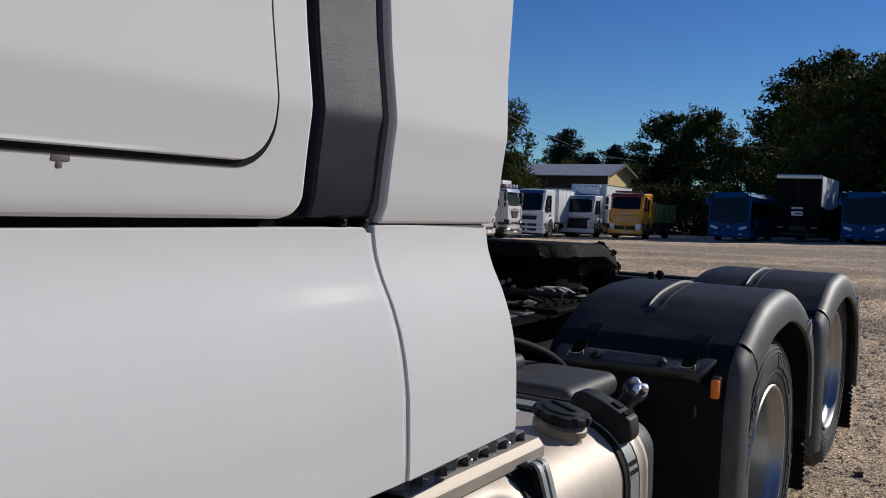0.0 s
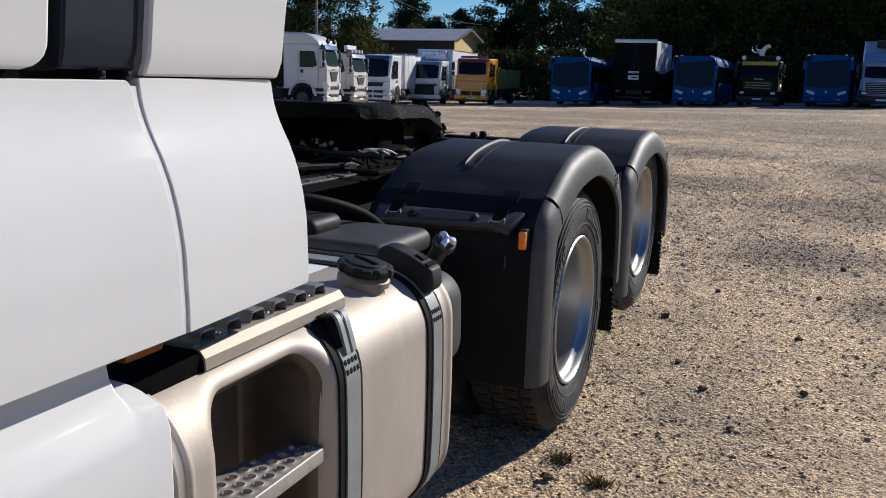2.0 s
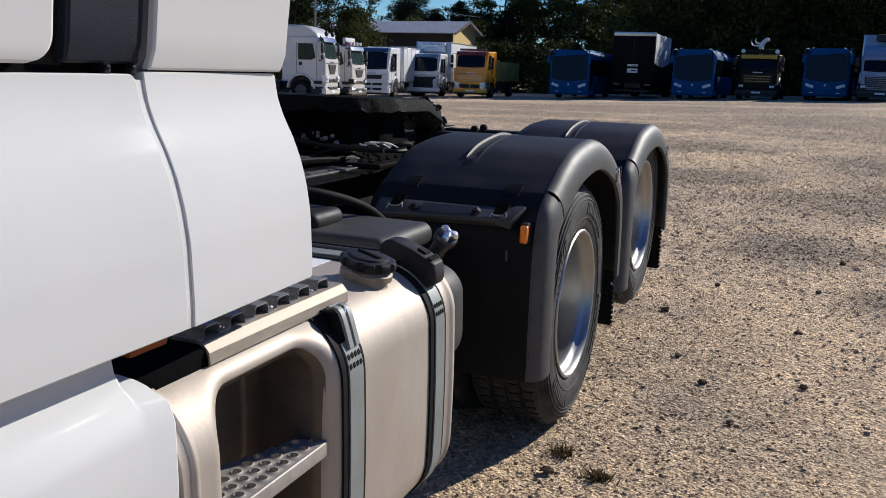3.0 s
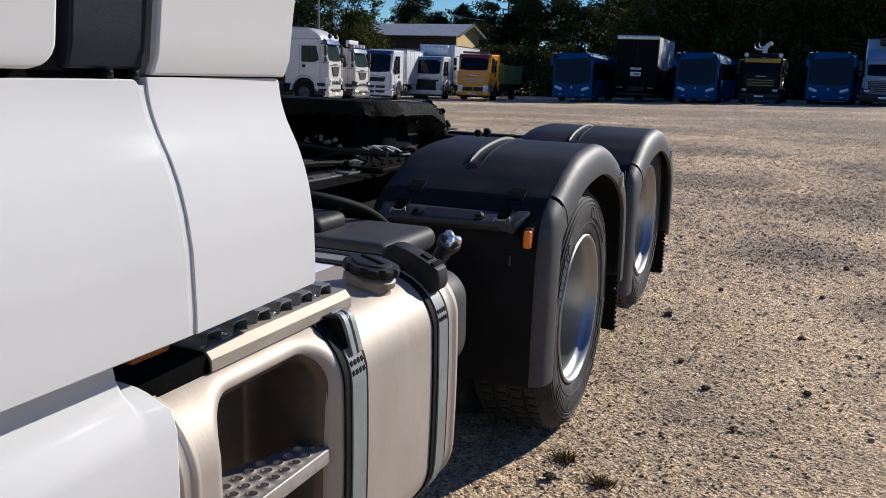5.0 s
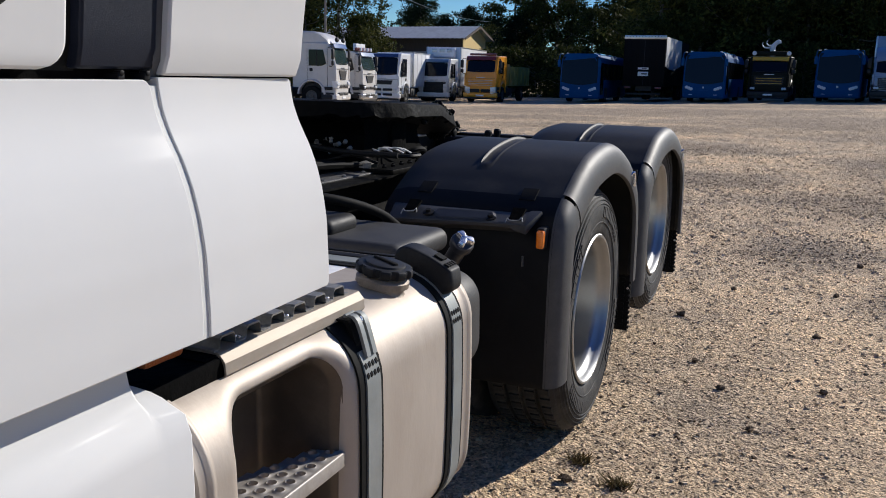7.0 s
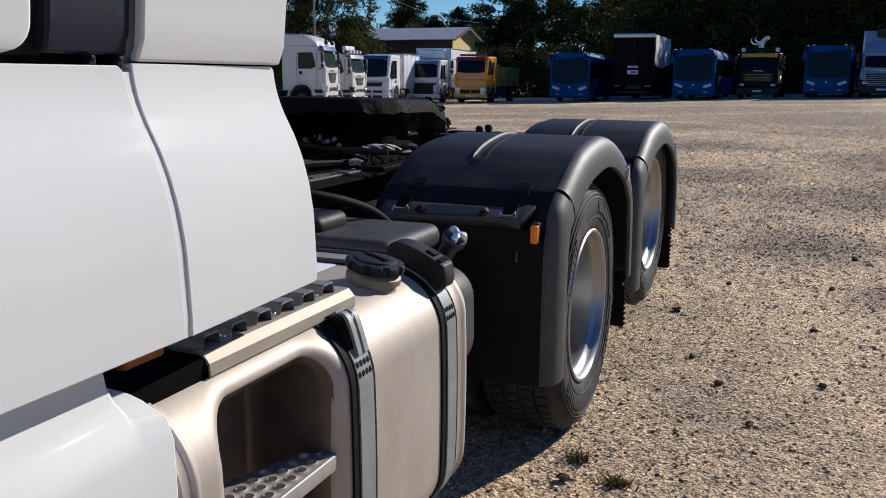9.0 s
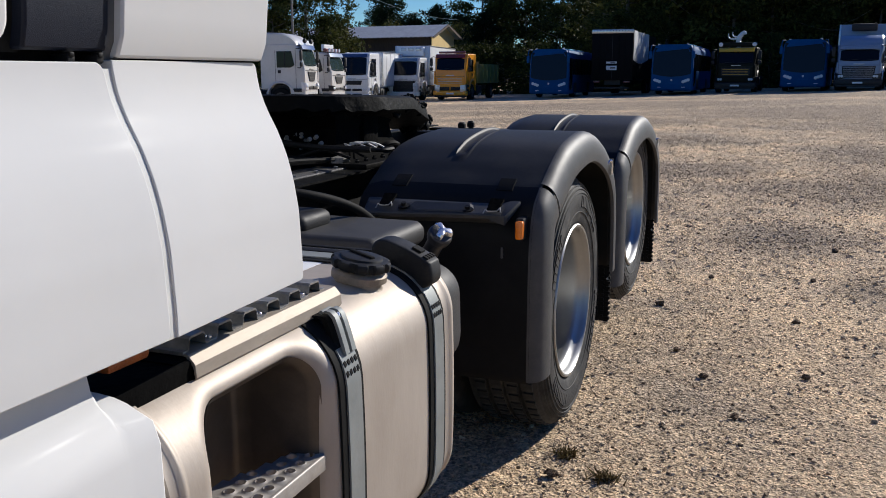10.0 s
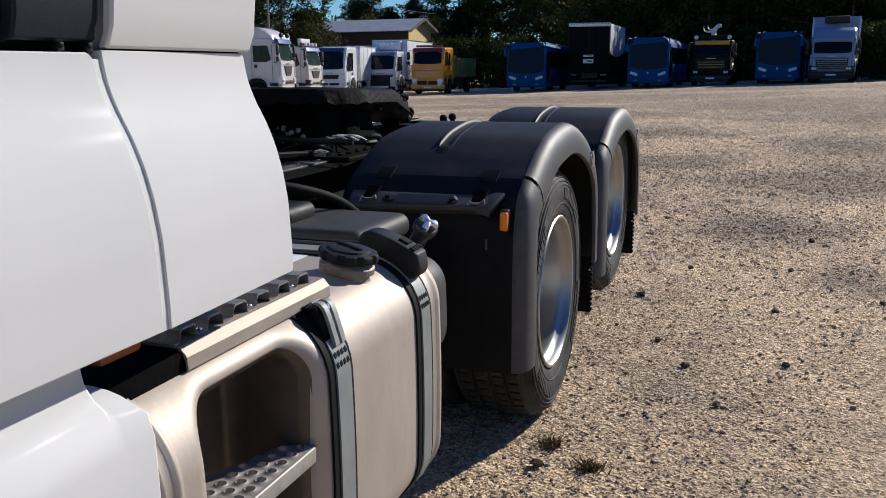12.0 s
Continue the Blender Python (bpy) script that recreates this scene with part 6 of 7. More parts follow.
def build_right_row():
    bus("blue coach parked with its dark front to the yard", -13.25, 54.0, 3)
    bus("blue coach parked beside a black box trailer", -5.95, 55.2, -1)
    bus("blue coach parked between two trucks", 1.40, 56.2, -4)
    # black box trailer, its closed doors to the yard
    v = thing("box_trailer", "black box trailer with grey side curtain", "trailer", "parked trucks")
    part("rear_door", boxes((-1.27, 1.27, -0.03, 0.05, 1.0, 3.95), bevel=0.02), DARKBOX, v)
    part("door_gap", boxes((-0.012, 0.012, -0.036, 0.0, 1.02, 3.93)), P_BLACK, v)
    part("trailer_body", boxes((-1.27, 1.23, 0.05, 11.5, 1.0, 4.0), bevel=0.02), DARKBOX, v)
    for s in (-1, 1):
        part("door_post", boxes((s * 1.25 - 0.030, s * 1.25 + 0.030, -0.05, 0.02, 0.98, 4.05), bevel=0.01), DARKBOX, v)
        part("tail_lamp", boxes((s * 0.95 - 0.2, s * 0.95 + 0.2, -0.05, 0.03, 0.84, 0.96), bevel=0.02), P_RED, v)
        for yy in (7.4, 8.7):
            wheel_into(v, s * 1.22, yy, side=s)
        for k in (-0.45, 0.45):
            bm = bmesh.new()
            tube(bm, [(s * 0.6 + k * 0.4, -0.05, 1.05), (s * 0.6 + k * 0.4, -0.05, 3.9)], 0.010, 6, 1)
            part("lock_rod", bm, DARKBOX, v)
    part("header", boxes((-1.29, 1.29, -0.06, 0.06, 3.86, 4.10), bevel=0.02), P_SILVER, v)
    for i in range(13):
        part("header_rivet", boxes((-1.16 + i * 0.193, -1.12 + i * 0.193, -0.075, -0.05, 4.0, 4.04)), P_BLACK, v)
    rows = []
    for yy in steps(0.12, 7.0, 40):
        b = 0.03 * math.sin(yy * 2.1) + 0.012 * math.sin(yy * 5.3)
        rows.append([(1.29 + b, yy, 4.02), (1.30 + b * 1.3, yy, 3.2), (1.28 + b, yy, 2.25 - 0.22 * math.sin(yy * 0.5))])
    part("side_curtain", shell(rows, lambda p: (-0.02, 0, 0)), CURTAIN, v, "loose grey side curtain")
    for z, hgt in ((2.02, 0.12), (1.62, 0.26)):
        part("notice", boxes((-0.35, 0.30, -0.045, -0.028, z, z + hgt), bevel=0.004), PAPER, v, "white notice plate")
        part("notice_bar", boxes((-0.12, 0.22, -0.052, -0.044, z + hgt * 0.35, z + hgt * 0.65)), P_BLACK, v)
    part("underrun_bar", boxes((-1.1, 1.1, 0.0, 0.1, 0.45, 0.58), bevel=0.02), P_BLACK, v)
    part("chassis", boxes((-0.5, 0.5, 0.3, 11, 0.7, 1.0)), P_BLACK, v)
    put(v, -9.75, 56.2, 1)
    # dark green truck with a yellow visor and a pale figure on its roof
    v = cabover("dark green truck with yellow visor and pale roof figure", -2.4, 57.0, -2, P_DARKGREEN, top=2.72, visor=P_YELLOW, grille=P_BLACK, bumper=P_BLACK, w=2.45, sill=1.74, field=(1.02, 1.52, 0.80, 0.86), slots=(), lamp=(0.70, 0.90))
    for i in range(3):
        part("yellow_band", boxes((-0.74, 0.74, -0.055, 0.0, 1.10 + i * 0.15, 1.13 + i * 0.15), bevel=0.004), P_YELLOW, v)
    part("roof_board", boxes((-0.85, 0.85, 0.45, 0.58, 2.76, 3.02), bevel=0.03), P_DARKGREEN, v)
    for s in (-0.98, 0.98):
        bm = bmesh.new()
        lathe_axis(bm, [(0.05, 0), (0.13, 0.05), (0.13, 0.14), (0.04, 0.17)], (s, 0.55, 2.90), (0, -1, 0), 14)
        part("roof_lamp", bm, LAMP, v)
    fig = bmesh.new()
    tube(fig, [(0.05, 1.0, 2.75), (-0.02, 0.95, 3.15), (0.10, 0.95, 3.45), (0.30, 0.95, 3.62), (0.36, 0.95, 3.50)], lambda t: 0.17 - 0.07 * t, 10, 5)
    tube(fig, [(0.05, 0.95, 3.40), (-0.25, 0.95, 3.38), (-0.38, 0.95, 3.52), (-0.36, 0.95, 3.68)], lambda t: 0.06 - 0.045 * t, 8, 5)
    tube(fig, [(0.0, 0.95, 3.25), (-0.45, 0.95, 3.25), (-0.62, 0.95, 3.42), (-0.60, 0.95, 3.60)], lambda t: 0.06 - 0.045 * t, 8, 5)
    part("roof_figure", fig, mat("pale_figure", (0.62, 0.66, 0.66), (0.72, 0.75, 0.75), rough=0.4, scale=5), v, "pale animal-shaped roof ornament")
    # tall pale truck
    v = cabover("pale blue-white truck with a tall box body", 4.25, 55.2, -6, P_PALE, top=2.55, visor=P_PALE, grille=P_BLACK, bars=1, bumper=P_BLACK, w=2.45, roof=P_PALE, rear_len=6, sill=1.62, field=(0.72, 1.36, 0.80, 0.86), slots=(), lamp=(0.66, 0.92))
    box_on(v, 2.5, 9.0, 3.75, P_PALE)
    part("cooling_unit", boxes((-0.62, 0.72, 2.0, 2.45, 3.38, 3.78), bevel=0.06), P_BLACK, v)


build_row_of_trucks()
build_right_row()


def build_shed():
    v = thing("shed", "yellow-walled shed with a grey sheet roof", "building")
    roof = mat("grey_sheet_roof", (0.55, 0.55, 0.53), (0.66, 0.66, 0.63), rough=0.5, metal=0.2, scale=2, dirt=(0.25, 0.23, 0.20), dirt_scale=1.2, dirt_amount=0.4)
    yellow = mat("yellow_plank_wall", (0.70, 0.50, 0.20), (0.78, 0.57, 0.25), rough=0.8, scale=3, stretch=(4, 4, 0.5))
    brown = mat("dark_brown_planks", (0.05, 0.035, 0.025), (0.08, 0.055, 0.04), rough=0.8, scale=3, stretch=(4, 4, 0.5))
    L, hw, eave, ridge = 16.0, 2.4, 4.55, 5.60
    part("wall", boxes((-L, 0, -hw, -hw + 0.15, 0, eave)), brown, v, "dark brown front wall")
    part("wall", boxes((-L, 0, hw - 0.15, hw, 0, eave)), yellow, v)
    for x in (-L, 0):
        bm = bmesh.new()
        pts = [(-hw + 0.002, 0), (hw - 0.002, 0), (hw - 0.002, eave), (0, ridge - 0.05), (-hw + 0.002, eave)]
        a = [bm.verts.new((x - 0.07, y, z)) for y, z in pts]
        b = [bm.verts.new((x + 0.07, y, z)) for y, z in pts]
        bm.faces.new(a)
        bm.faces.new(b[::-1])
        for i in range(5):
            bm.faces.new((a[i], a[(i + 1) % 5], b[(i + 1) % 5], b[i]))
        part("gable", bm, yellow, v, "yellow gable wall")
    for s in (-1, 1):
        bm = bmesh.new()
        rows = []
        for k, x in enumerate(steps(-L - 0.6, 0.6, 110)):
            up = 0.022 if k % 3 == 0 else 0.0
            rows.append([(x, s * (hw + 0.75), eave - 0.10 + up), (x, 0, ridge + up)])
        part("roof_sheet", shell(rows, lambda p: (0, 0, -0.05)), roof, v, "ribbed grey sheet roof")
        for x in (-L - 0.6, 0.6):
            bm = bmesh.new()
            slab_on(bm, (x, s * (hw + 0.75), eave - 0.28), (x, 0, ridge - 0.18), (x, 0, ridge + 0.03), (x, s * (hw + 0.75), eave - 0.07), 0.03)
            part("barge_board", bm, brown, v)
    part("door", boxes((-6.2, -3.6, -hw - 0.03, -hw + 0.05, 0, 3.3)), mat("pale_panel", (0.35, 0.35, 0.36), (0.45, 0.45, 0.45), rough=0.6), v)
    part("window", boxes((-9.5, -7.5, -hw - 0.03, -hw + 0.05, 2.2, 3.2)), GLASS, v)
    part("window", boxes((0.06, 0.10, -0.8, 0.6, 2.4, 3.3)), GLASS, v)
    x, y = -28.6, 75.0
    v.matrix_basis = pose(x, y, ground_z(x, y) + 0.68, 0, 0, -3)


build_shed()


def build_poles():
    v = thing("utility_pole", "weathered wooden utility pole with wires", "pole")
    wood = mat("weathered_pole_wood", (0.16, 0.14, 0.12), (0.25, 0.22, 0.19), rough=0.85, scale=12, stretch=(4, 4, 0.3))
    bm = bmesh.new()
    tube(bm, [(0, 0, -0.2), (0, 0, 9.0)], lambda t: 0.075 - 0.02 * t, 12, 1)
    part("post", bm, wood, v)
    bm = bmesh.new()
    for dz in (0.0,):
        a, b = Vector((0, 0, 8.6 - dz)), Vector((-1.2, 31.0, 6.7 - dz * 0.3))
        tube(bm, [a.lerp(b, t) + Vector((0, 0, -1.6 * 4 * t * (1 - t) * 0.5)) for t in steps(0, 1, 10)], 0.010, 5, 2)
    part("wire", bm, P_SILVER, v, "pale overhead wire")
    put(v, -26.6, 46.0)


build_poles()


# ---------------------------------------------------------------- trees
def leaf_material(name, c1, c2):
    m = bpy.data.materials.new(name)
    m.use_nodes = True
    nt = m.node_tree
    b = nt.nodes["Principled BSDF"]
    geo = nt.nodes.new("ShaderNodeNewGeometry")
    r = nt.nodes.new("ShaderNodeValToRGB")
    r.color_ramp.elements[0].color, r.color_ramp.elements[1].color = (*c1, 1), (*c2, 1)
    nt.links.new(geo.outputs["Random Per Island"], r.inputs[0])
    nt.links.new(r.outputs[0], b.inputs["Base Color"])
    b.inputs["Roughness"].default_value = 0.6
    b.inputs["Specular IOR Level"].default_value = 0.05
    tr = nt.nodes.new("ShaderNodeBsdfTranslucent")
    nt.links.new(r.outputs[0], tr.inputs["Color"])
    mx = nt.nodes.new("ShaderNodeMixShader")
    mx.inputs[0].default_value = 0.16
    nt.links.new(b.outputs[0], mx.inputs[1])
    nt.links.new(tr.outputs[0], mx.inputs[2])
    nt.links.new(mx.outputs[0], nt.nodes["Material Output"].inputs["Surface"])
    return m


LEAF = leaf_material("broad_leaves", (0.013, 0.021, 0.006), (0.086, 0.094, 0.025))
LEAF2 = leaf_material("birch_leaves", (0.022, 0.032, 0.009), (0.135, 0.135, 0.036))
NEEDLE = leaf_material("needles", (0.008, 0.018, 0.009), (0.026, 0.042, 0.017))
BARK = mat("grey_bark", (0.10, 0.085, 0.07), (0.20, 0.18, 0.15), rough=0.9, scale=6, bump=0.6, bump_scale=14, stretch=(1, 1, 0.3))


def leaves_mesh(name, centres, radii, count, size, material, rng, droop=0.0, flat=1.0):
    """Many small leaf blades gathered in clumps."""
    ci = rng.integers(0, len(centres), count)
    d = rng.normal(size=(count, 3))
    d /= np.linalg.norm(d, axis=1)[:, None]
    rad = rng.random(count) ** 0.5
    p = centres[ci] + d * rad[:, None] * radii[ci][:, None] * np.array([1, 1, flat])
    u = rng.normal(size=(count, 3))
    u[:, 2] -= droop
    u /= np.linalg.norm(u, axis=1)[:, None]
    w = np.cross(u, rng.normal(size=(count, 3)))
    w /= np.linalg.norm(w, axis=1)[:, None]
    s = size * rng.uniform(0.6, 1.4, count)[:, None]
    k = 0.42
    v = np.stack([p - u * s, p + w * s * k, p + u * s, p - w * s * k], axis=1).reshape(-1, 3)
    f = np.arange(count * 4).reshape(-1, 4)
    me = bpy.data.meshes.new(name)
    me.from_pydata(v.tolist(), [], f.tolist())
    me.materials.append(material)
    return me


def broad_tree(seed, height, spread, material, label, leaves=15000, size=0.138, low=0.14):
    rng = np.random.default_rng(seed)
    v = thing("tree", label, "tree", "trees behind the yard")
    bm = bmesh.new()
    bend = rng.uniform(-0.4, 0.4, 2)
    spine = [(0, 0, -0.2), (bend[0] * 0.3, bend[1] * 0.3, height * 0.3), (bend[0], bend[1], height * 0.62), (bend[0] * 1.2, bend[1] * 1.2, height * 0.93)]
    tube(bm, spine, lambda t: 0.018 * height * (1 - t) ** 0.8 + 0.02, 9, 5)
    cs, rs = [], []
    path = smooth_path(spine, 8)
    n = 34
    for i in range(n):
        t = low + (1 - low) * (i + 0.5) / n
        base = path[min(len(path) - 1, int(t * (len(path) - 1)))]
        a = i * 2.4 + rng.uniform(-0.5, 0.5)
        env = math.sin(math.pi * min(0.97, 0.12 + 0.85 * (t - low) / (1 - low))) ** 0.6
        reach = spread * env * rng.uniform(0.55, 1.12)
        tip = Vector((base.x + reach * math.cos(a), base.y + reach * math.sin(a), base.z + reach * rng.uniform(0.05, 0.6)))
        mid = base.lerp(tip, 0.5) + Vector((0, 0, -0.06 * reach))
        tube(bm, [base, mid, tip], lambda q: 0.05 * (1 - q) + 0.012, 4, 2)
        for q in (0.55, 0.8, 1.0):
            c = base.lerp(tip, q)
            for _ in range(2):
                cs.append((c.x + rng.normal() * 0.35, c.y + rng.normal() * 0.35, c.z + rng.normal() * 0.3))
                rs.append(rng.uniform(0.40, 0.92) * (0.6 + spread * 0.16))
    for _ in range(6):
        cs.append((path[-1].x + rng.normal() * 0.4, path[-1].y + rng.normal() * 0.4, height * rng.uniform(0.88, 1.0)))
        rs.append(rng.uniform(0.3, 0.6))
    part("trunk", bm, BARK, v)
    me = leaves_mesh("crown", np.array(cs), np.array(rs), leaves, size, material, rng, droop=0.3, flat=0.8)
    ob = new("crown", me)
    ob.parent = v
    return v


def spruce(seed, height, label, leaves=8200):
    rng = np.random.default_rng(seed)
    v = thing("tree", label, "tree", "trees behind the yard")
    bm = bmesh.new()
    tube(bm, [(0, 0, -0.2), (0, 0, height)], lambda t: 0.014 * height * (1 - t) + 0.015, 8, 6)
    cs, rs = [], []
    z = height * 0.10
    while z < height * 0.98:
        reach = (1 - z / height) * height * 0.20 * rng.uniform(0.75, 1.2) + 0.12
        for k in range(6):
            a = rng.uniform(0, 6.28)
            r = reach * rng.uniform(0.7, 1.15)
            tube(bm, [(0, 0, z), (r * math.cos(a), r * math.sin(a), z - r * 0.28)], lambda q: 0.03 * (1 - q) + 0.008, 4, 1)
            for q in (0.4, 0.7, 1.0):
                cs.append((r * q * math.cos(a), r * q * math.sin(a), z - r * q * 0.28 - 0.05 + rng.normal() * 0.12))
                rs.append(0.26 + 0.20 * reach)
        z += 0.20 + 0.012 * height
    part("trunk", bm, BARK, v)
    ob = new("crown", leaves_mesh("crown", np.array(cs), np.array(rs), leaves, 0.16, NEEDLE, rng, droop=0.8, flat=0.8))
    ob.parent = v
    return v


def build_trees():
    rng = random.Random(4)
    kinds = [broad_tree(1, 11.0, 3.4, LEAF, "dark broadleaf tree in full leaf"), broad_tree(2, 10.0, 2.8, LEAF2, "slender light green birch in full leaf", leaves=12500, size=0.125),
             broad_tree(3, 12.5, 4.0, LEAF, "tall dark broadleaf tree with spreading crown", leaves=16500), broad_tree(6, 7.5, 3.0, LEAF2, "bushy young tree reaching the ground", leaves=6500, low=0.04),
             spruce(7, 12.0, "dark green spruce with drooping boughs"), broad_tree(9, 4.2, 2.3, LEAF, "dense dark green roadside shrub", leaves=4600, low=0.02),
             broad_tree(11, 10.0, 2.5, NEEDLE, "dark rounded conifer behind the shed", leaves=15000, size=0.12, low=0.04)]
    base = [11.0, 10.0, 12.5, 7.5, 12.0, 4.2, 10.0]
    used = set()

    def plant(k, x, y, h):
        if y > 61.0 and x > -31:
            back = 34.0 if -24 < x < -7 and h > 7 else 10.0
            r = (y + back - 0.5) / (y - 0.5)
            x, y, h = 0.8 + (x - 0.8) * r, y + back, 1.4 + (h - 1.4) * r
            h = min(h, 9.5) if x > 0 else h
        s = h / base[k]
        m = pose(x, y, ground_z(x, y), 0, 0, rng.uniform(0, 360)) @ Matrix.Diagonal((s * rng.uniform(0.9, 1.15), s * rng.uniform(0.9, 1.15), s, 1))
        if k in used:
            ob = copy_thing(kinds[k], m)
        else:
            ob = kinds[k]
            used.add(k)
        ob.matrix_basis = m

    # skyline: kind, x, y, height
    for k, x, y, h in ((2, -35.0, 62.0, 11.6), (0, -37.6, 60.0, 11.0), (3, -32.9, 63.0, 6.5), (3, -36.0, 58.5, 7.0), (0, -41.5, 58.0, 10.5), (3, -35.0, 66.0, 6.5), (2, -46.0, 66.0, 11.0),
                       (6, -44.2, 96.0, 11.6), (6, -40.5, 96.0, 8.9), (6, -37.9, 96.0, 9.7), (6, -35.2, 96.0, 8.6), (6, -42.4, 101.0, 8.6), (6, -39.2, 101.0, 8.4), (6, -47.2, 101.0, 10.2), (6, -36.4, 101.0, 8.4), (6, -33.5, 101.0, 9.0),
                       (0, -22.6, 68.5, 9.7), (1, -20.9, 70.5, 10.0), (0, -19.2, 69.0, 9.9), (3, -17.2, 71.0, 7.4),
                       (2, -12.7, 71.0, 11.8), (0, -11.6, 69.0, 12.8), (2, -9.6, 70.5, 14.0), (4, -7.6, 71.5, 13.2), (0, -6.4, 69.0, 12.0), (2, -3.4, 70.5, 13.5), (1, -1.0, 69.0, 12.5),
                       (2, 1.6, 71.0, 13.8), (0, 4.6, 69.5, 12.8), (4, 7.2, 71.0, 14.5), (2, 9.6, 69.0, 13.0), (0, 12.8, 70.0, 12.5), (1, 15.5, 69.0, 12.0)):
        plant(k, x, y, h)
    # a closed stand of trees behind the row, lower where the yard ends at the shed
    def stand(x0, x1, y, h0, h1, step):
        x = x0
        while x < x1:
            k = rng.choice((0, 2, 1, 0))
            h = rng.uniform(h0, h1)
            s = h / base[k]
            yy = y + rng.uniform(-1.2, 1.2)
            copy_thing(kinds[k], pose(x, yy, ground_z(x, yy), 0, 0, rng.uniform(0, 360)) @ Matrix.Diagonal((s * 1.15, s * 1.15, s, 1)))
            x += step * rng.uniform(0.8, 1.2)

    stand(-12.6, -9.5, 75.5, 7.6, 8.8, 2.4)
    stand(-20.0, -10.0, 83.0, 8.0, 9.4, 2.5)
    stand(-9.0, 16.0, 75.5, 9.6, 11.0, 2.4)
    stand(-8.0, 15.0, 81.0, 10.0, 11.6, 3.6)
    # second wall of trees and shrubs that closes the wood
    x = -14.5
    while x < 16:
        plant(rng.choice((0, 2, 4)), x, 77.0 + rng.uniform(-2, 2), (8.3 if x < -15 else 11.0) + rng.uniform(-0.8, 0.8))
        plant(3, x + 1.2, 72.5 + rng.uniform(-1, 1), rng.uniform(6.0, 7.6))
        plant(5, x + 0.6, 68.0 + rng.uniform(-1.0, 0.8), rng.uniform(3.2, 4.6))
        x += 3.7
    x = -22.0
    while x < 16:
        plant(5, x, 66.0 + rng.uniform(-0.8, 0.8), rng.uniform(2.8, 4.0))
        x += 2.0
    x = -60.0
    while x < -30:
        plant(3, x, 84.0 + rng.uniform(-2, 2), rng.uniform(5.5, 7.0))
        x += 3.2
    for x, y, h in ((-15.6, 62.5, 3.0), (-16.8, 64.0, 3.8), (7.2, 61.0, 3.4), (8.8, 60.0, 3.0), (-0.6, 63.5, 3.6), (-26.8, 69.0, 3.2)):
        plant(5, x, y, h)


build_trees()


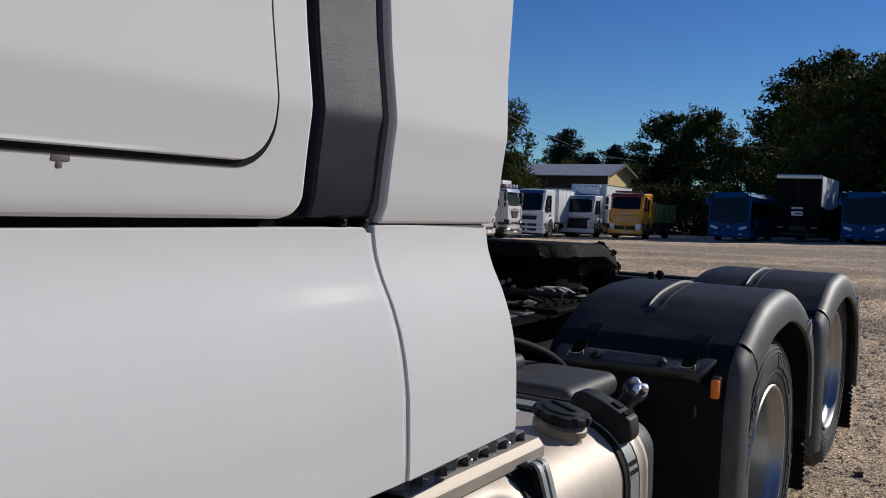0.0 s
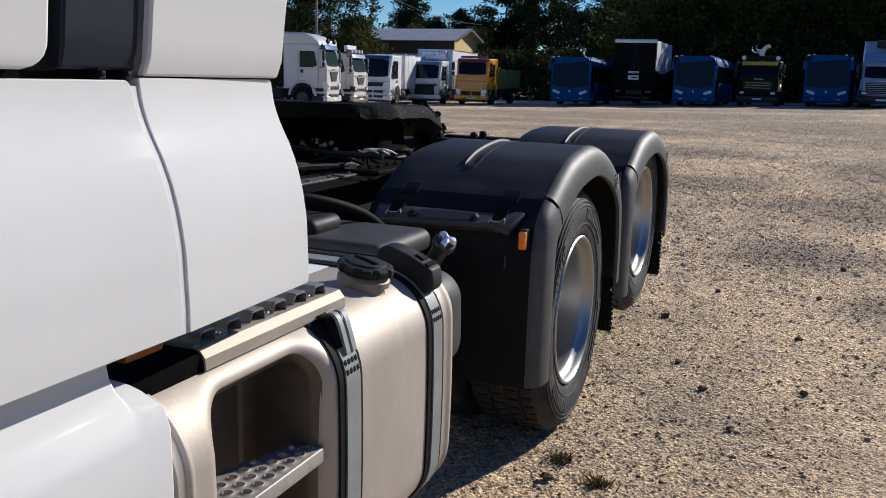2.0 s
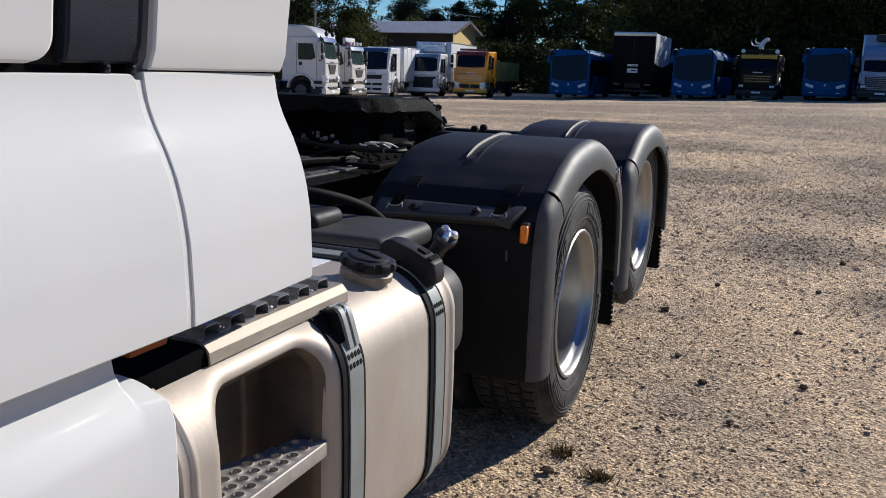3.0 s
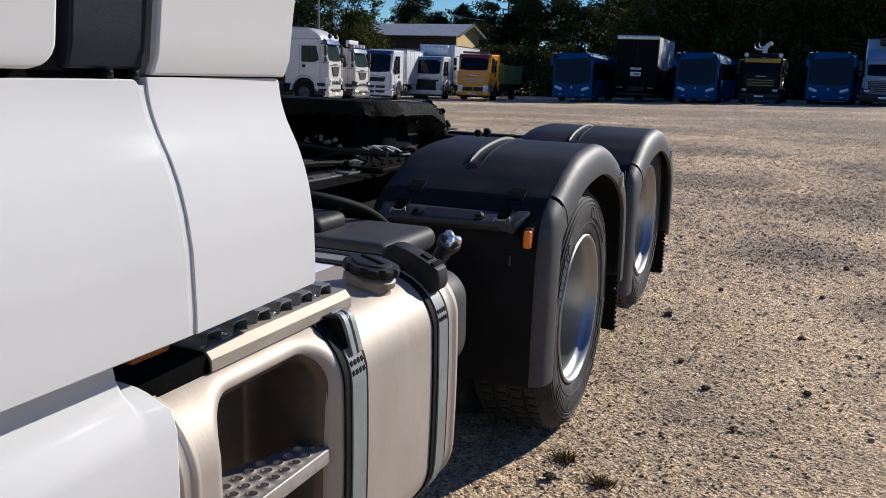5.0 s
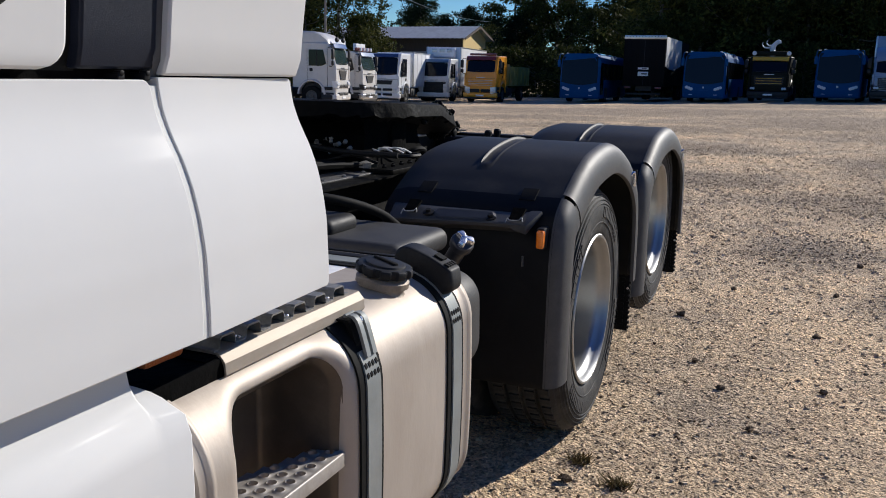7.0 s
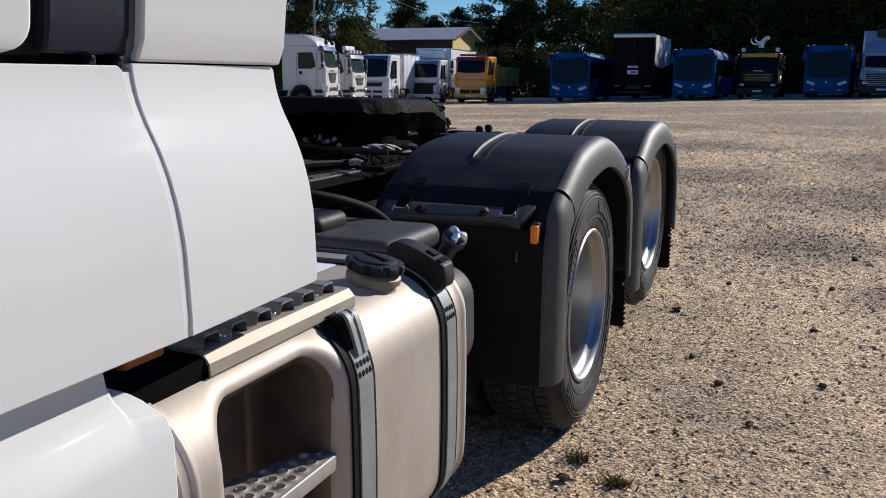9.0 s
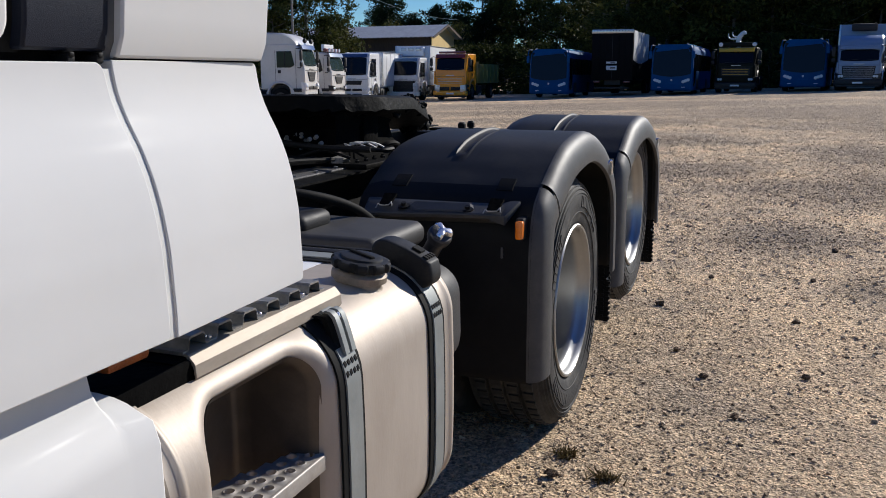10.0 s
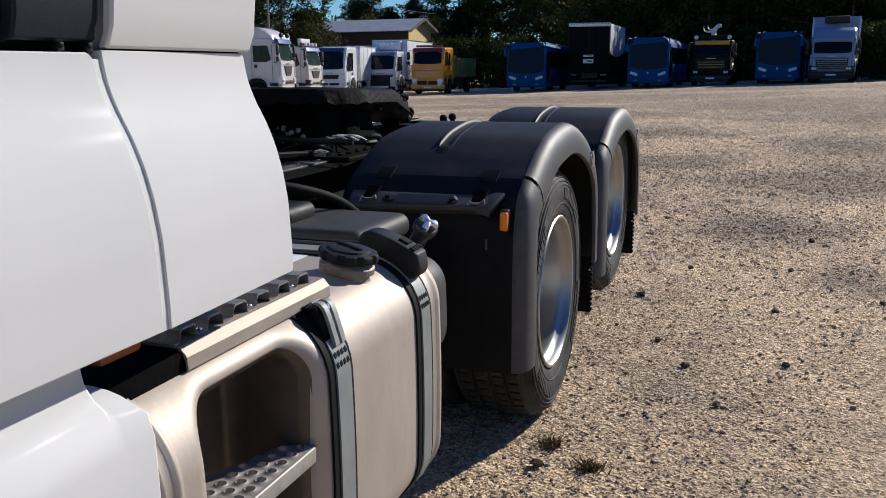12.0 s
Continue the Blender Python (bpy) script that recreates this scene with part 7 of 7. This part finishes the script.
# ---------------------------------------------------------------- loose stones and weeds
def build_stones():
    rng = np.random.default_rng(12)
    m = mat("loose_stone", (0.22, 0.165, 0.12), (0.42, 0.33, 0.25), rough=0.9, scale=30, bump=0.4, bump_scale=120)
    base = np.array([(1, 0, 0), (-0.5, 0.85, 0), (-0.5, -0.85, 0), (0.35, 0.5, 0.8), (-0.75, 0, 0.75), (0.35, -0.5, 0.7)])
    tri = [(3, 4, 5), (0, 1, 3), (1, 4, 3), (1, 2, 4), (2, 5, 4), (2, 0, 5), (0, 3, 5)]
    verts, faces = [], []
    n = 78000
    r = np.concatenate([2.0 + 15.0 * rng.random(48000) ** 1.5, 8.0 + 32.0 * rng.random(18000) ** 1.2, np.full(12000, 9.0)])
    a = np.radians(rng.uniform(-58, 20, n))
    size = np.array([b[2] * b[3] for b in BEDS[:6]]) ** 0.7
    bed_of = rng.choice(6, 12000, p=size / size.sum())
    for i in range(n):
        x, y = 0.1 + r[i] * math.sin(a[i]) * 0.9, 0.9 + r[i] * math.cos(a[i])
        in_bed = i >= 66000
        if in_bed:
            bx, by, rx, ry = BEDS[bed_of[i - 66000]]
            x, y = bx + rng.normal() * rx * 0.62, by + rng.normal() * ry * 0.62
        s = min(0.0165, 0.0030 * math.exp(abs(rng.normal()) * 0.74)) * (0.78 + 0.030 * min(r[i], 22.0))
        if in_bed:
            s = rng.uniform(0.008, 0.017)
        v = base * rng.uniform(0.65, 1.2, (6, 1)) * s * np.array([1, rng.uniform(0.7, 1.2), rng.uniform(0.6, 1.0)])
        t = rng.uniform(0, 6.28)
        c, q = math.cos(t), math.sin(t)
        v = np.stack([v[:, 0] * c - v[:, 1] * q + x, v[:, 0] * q + v[:, 1] * c + y, v[:, 2] - s * 0.15 + min(0.0018 * r[i], 0.016) - 0.004 + ground_z(x, y)], 1)
        k = len(verts)
        verts.extend(v.tolist())
        faces.extend([(p + k, o + k, w + k) for p, o, w in tri])
    me = bpy.data.meshes.new("gravel_stones")
    me.from_pydata(verts, [], faces)
    nt = m.node_tree
    geo = nt.nodes.new("ShaderNodeNewGeometry")
    rp = nt.nodes.new("ShaderNodeValToRGB")
    rp.color_ramp.elements[0].color, rp.color_ramp.elements[1].color = (0.13, 0.086, 0.052, 1), (0.70, 0.54, 0.37, 1)
    nt.links.new(geo.outputs["Random Per Island"], rp.inputs[0])
    nt.links.new(rp.outputs[0], nt.nodes["Principled BSDF"].inputs["Base Color"])
    me.materials.append(m)
    tagged(new("gravel_stones", me), "loose beige and grey gravel stones on the yard", "gravel", kind="stuff")
    # larger single stones
    clump = mat("dark_brown_stone", (0.085, 0.058, 0.038), (0.20, 0.145, 0.10), rough=0.95, spec=0.1, scale=70, bump=0.8, bump_scale=160)
    for i, (x, y, s) in enumerate(((0.106, 5.766, 0.040), (0.862, 5.634, 0.030), (0.973, 6.734, 0.032), (1.152, 7.83, 0.04), (0.06, 3.33, 0.032), (0.46, 4.55, 0.03), (0.62, 4.1, 0.026), (0.33, 6.6, 0.034), (1.45, 6.0, 0.03), (0.9, 4.7, 0.026), (1.7, 7.4, 0.036), (0.3, 4.9, 0.028))):
        bm = bmesh.new()
        s *= 0.72
        bmesh.ops.create_icosphere(bm, subdivisions=2, radius=1)
        for v in bm.verts:
            v.co *= 1 + 0.55 * noise.noise(v.co * 1.7 + Vector((i * 7.1, 0, 0))) + 0.30 * noise.noise(v.co * 5.0 + Vector((0, i * 3.3, 0)))
            v.co = Vector((v.co.x * s, v.co.y * s * 0.8, v.co.z * s * 0.62))
        ob = done("stone", bm, clump, sharp=25)
        ob.matrix_basis = pose(x, y, s * 0.35 + 0.004 + ground_z(x, y), 0, 0, i * 40)
        tagged(ob, "loose rough brown-grey stone on the gravel", "stone", "loose stones")


def build_weeds():
    rng = np.random.default_rng(3)
    m = leaf_material("dry_weed", (0.10, 0.065, 0.03), (0.15, 0.115, 0.05))
    for x, y, r in ((0.065, 3.513, 0.040), (0.241, 3.370, 0.045)):
        n = 120
        base = rng.normal(size=(n, 2)) * r * 0.45
        h = rng.uniform(0.01, 0.035, n) * (1 + r * 3)
        lean = rng.normal(size=(n, 2)) * 0.03
        w = rng.normal(size=(n, 2)) * 0.003
        verts, faces = [], []
        for i in range(n):
            bx, by = x + base[i, 0], y + base[i, 1]
            gz = ground_z(bx, by)
            k = len(verts)
            verts += [(bx - w[i, 0], by - w[i, 1], gz - 0.002), (bx + w[i, 0], by + w[i, 1], gz - 0.002), (bx + lean[i, 0], by + lean[i, 1], gz + h[i])]
            faces.append((k, k + 1, k + 2))
        me = bpy.data.meshes.new("weed_tuft")
        me.from_pydata(verts, [], faces)
        me.materials.append(m)
        tagged(new("weed_tuft", me), "small dry brown-green weed tuft in gravel", "weed", "weeds", kind="stuff")


build_stones()
build_weeds()
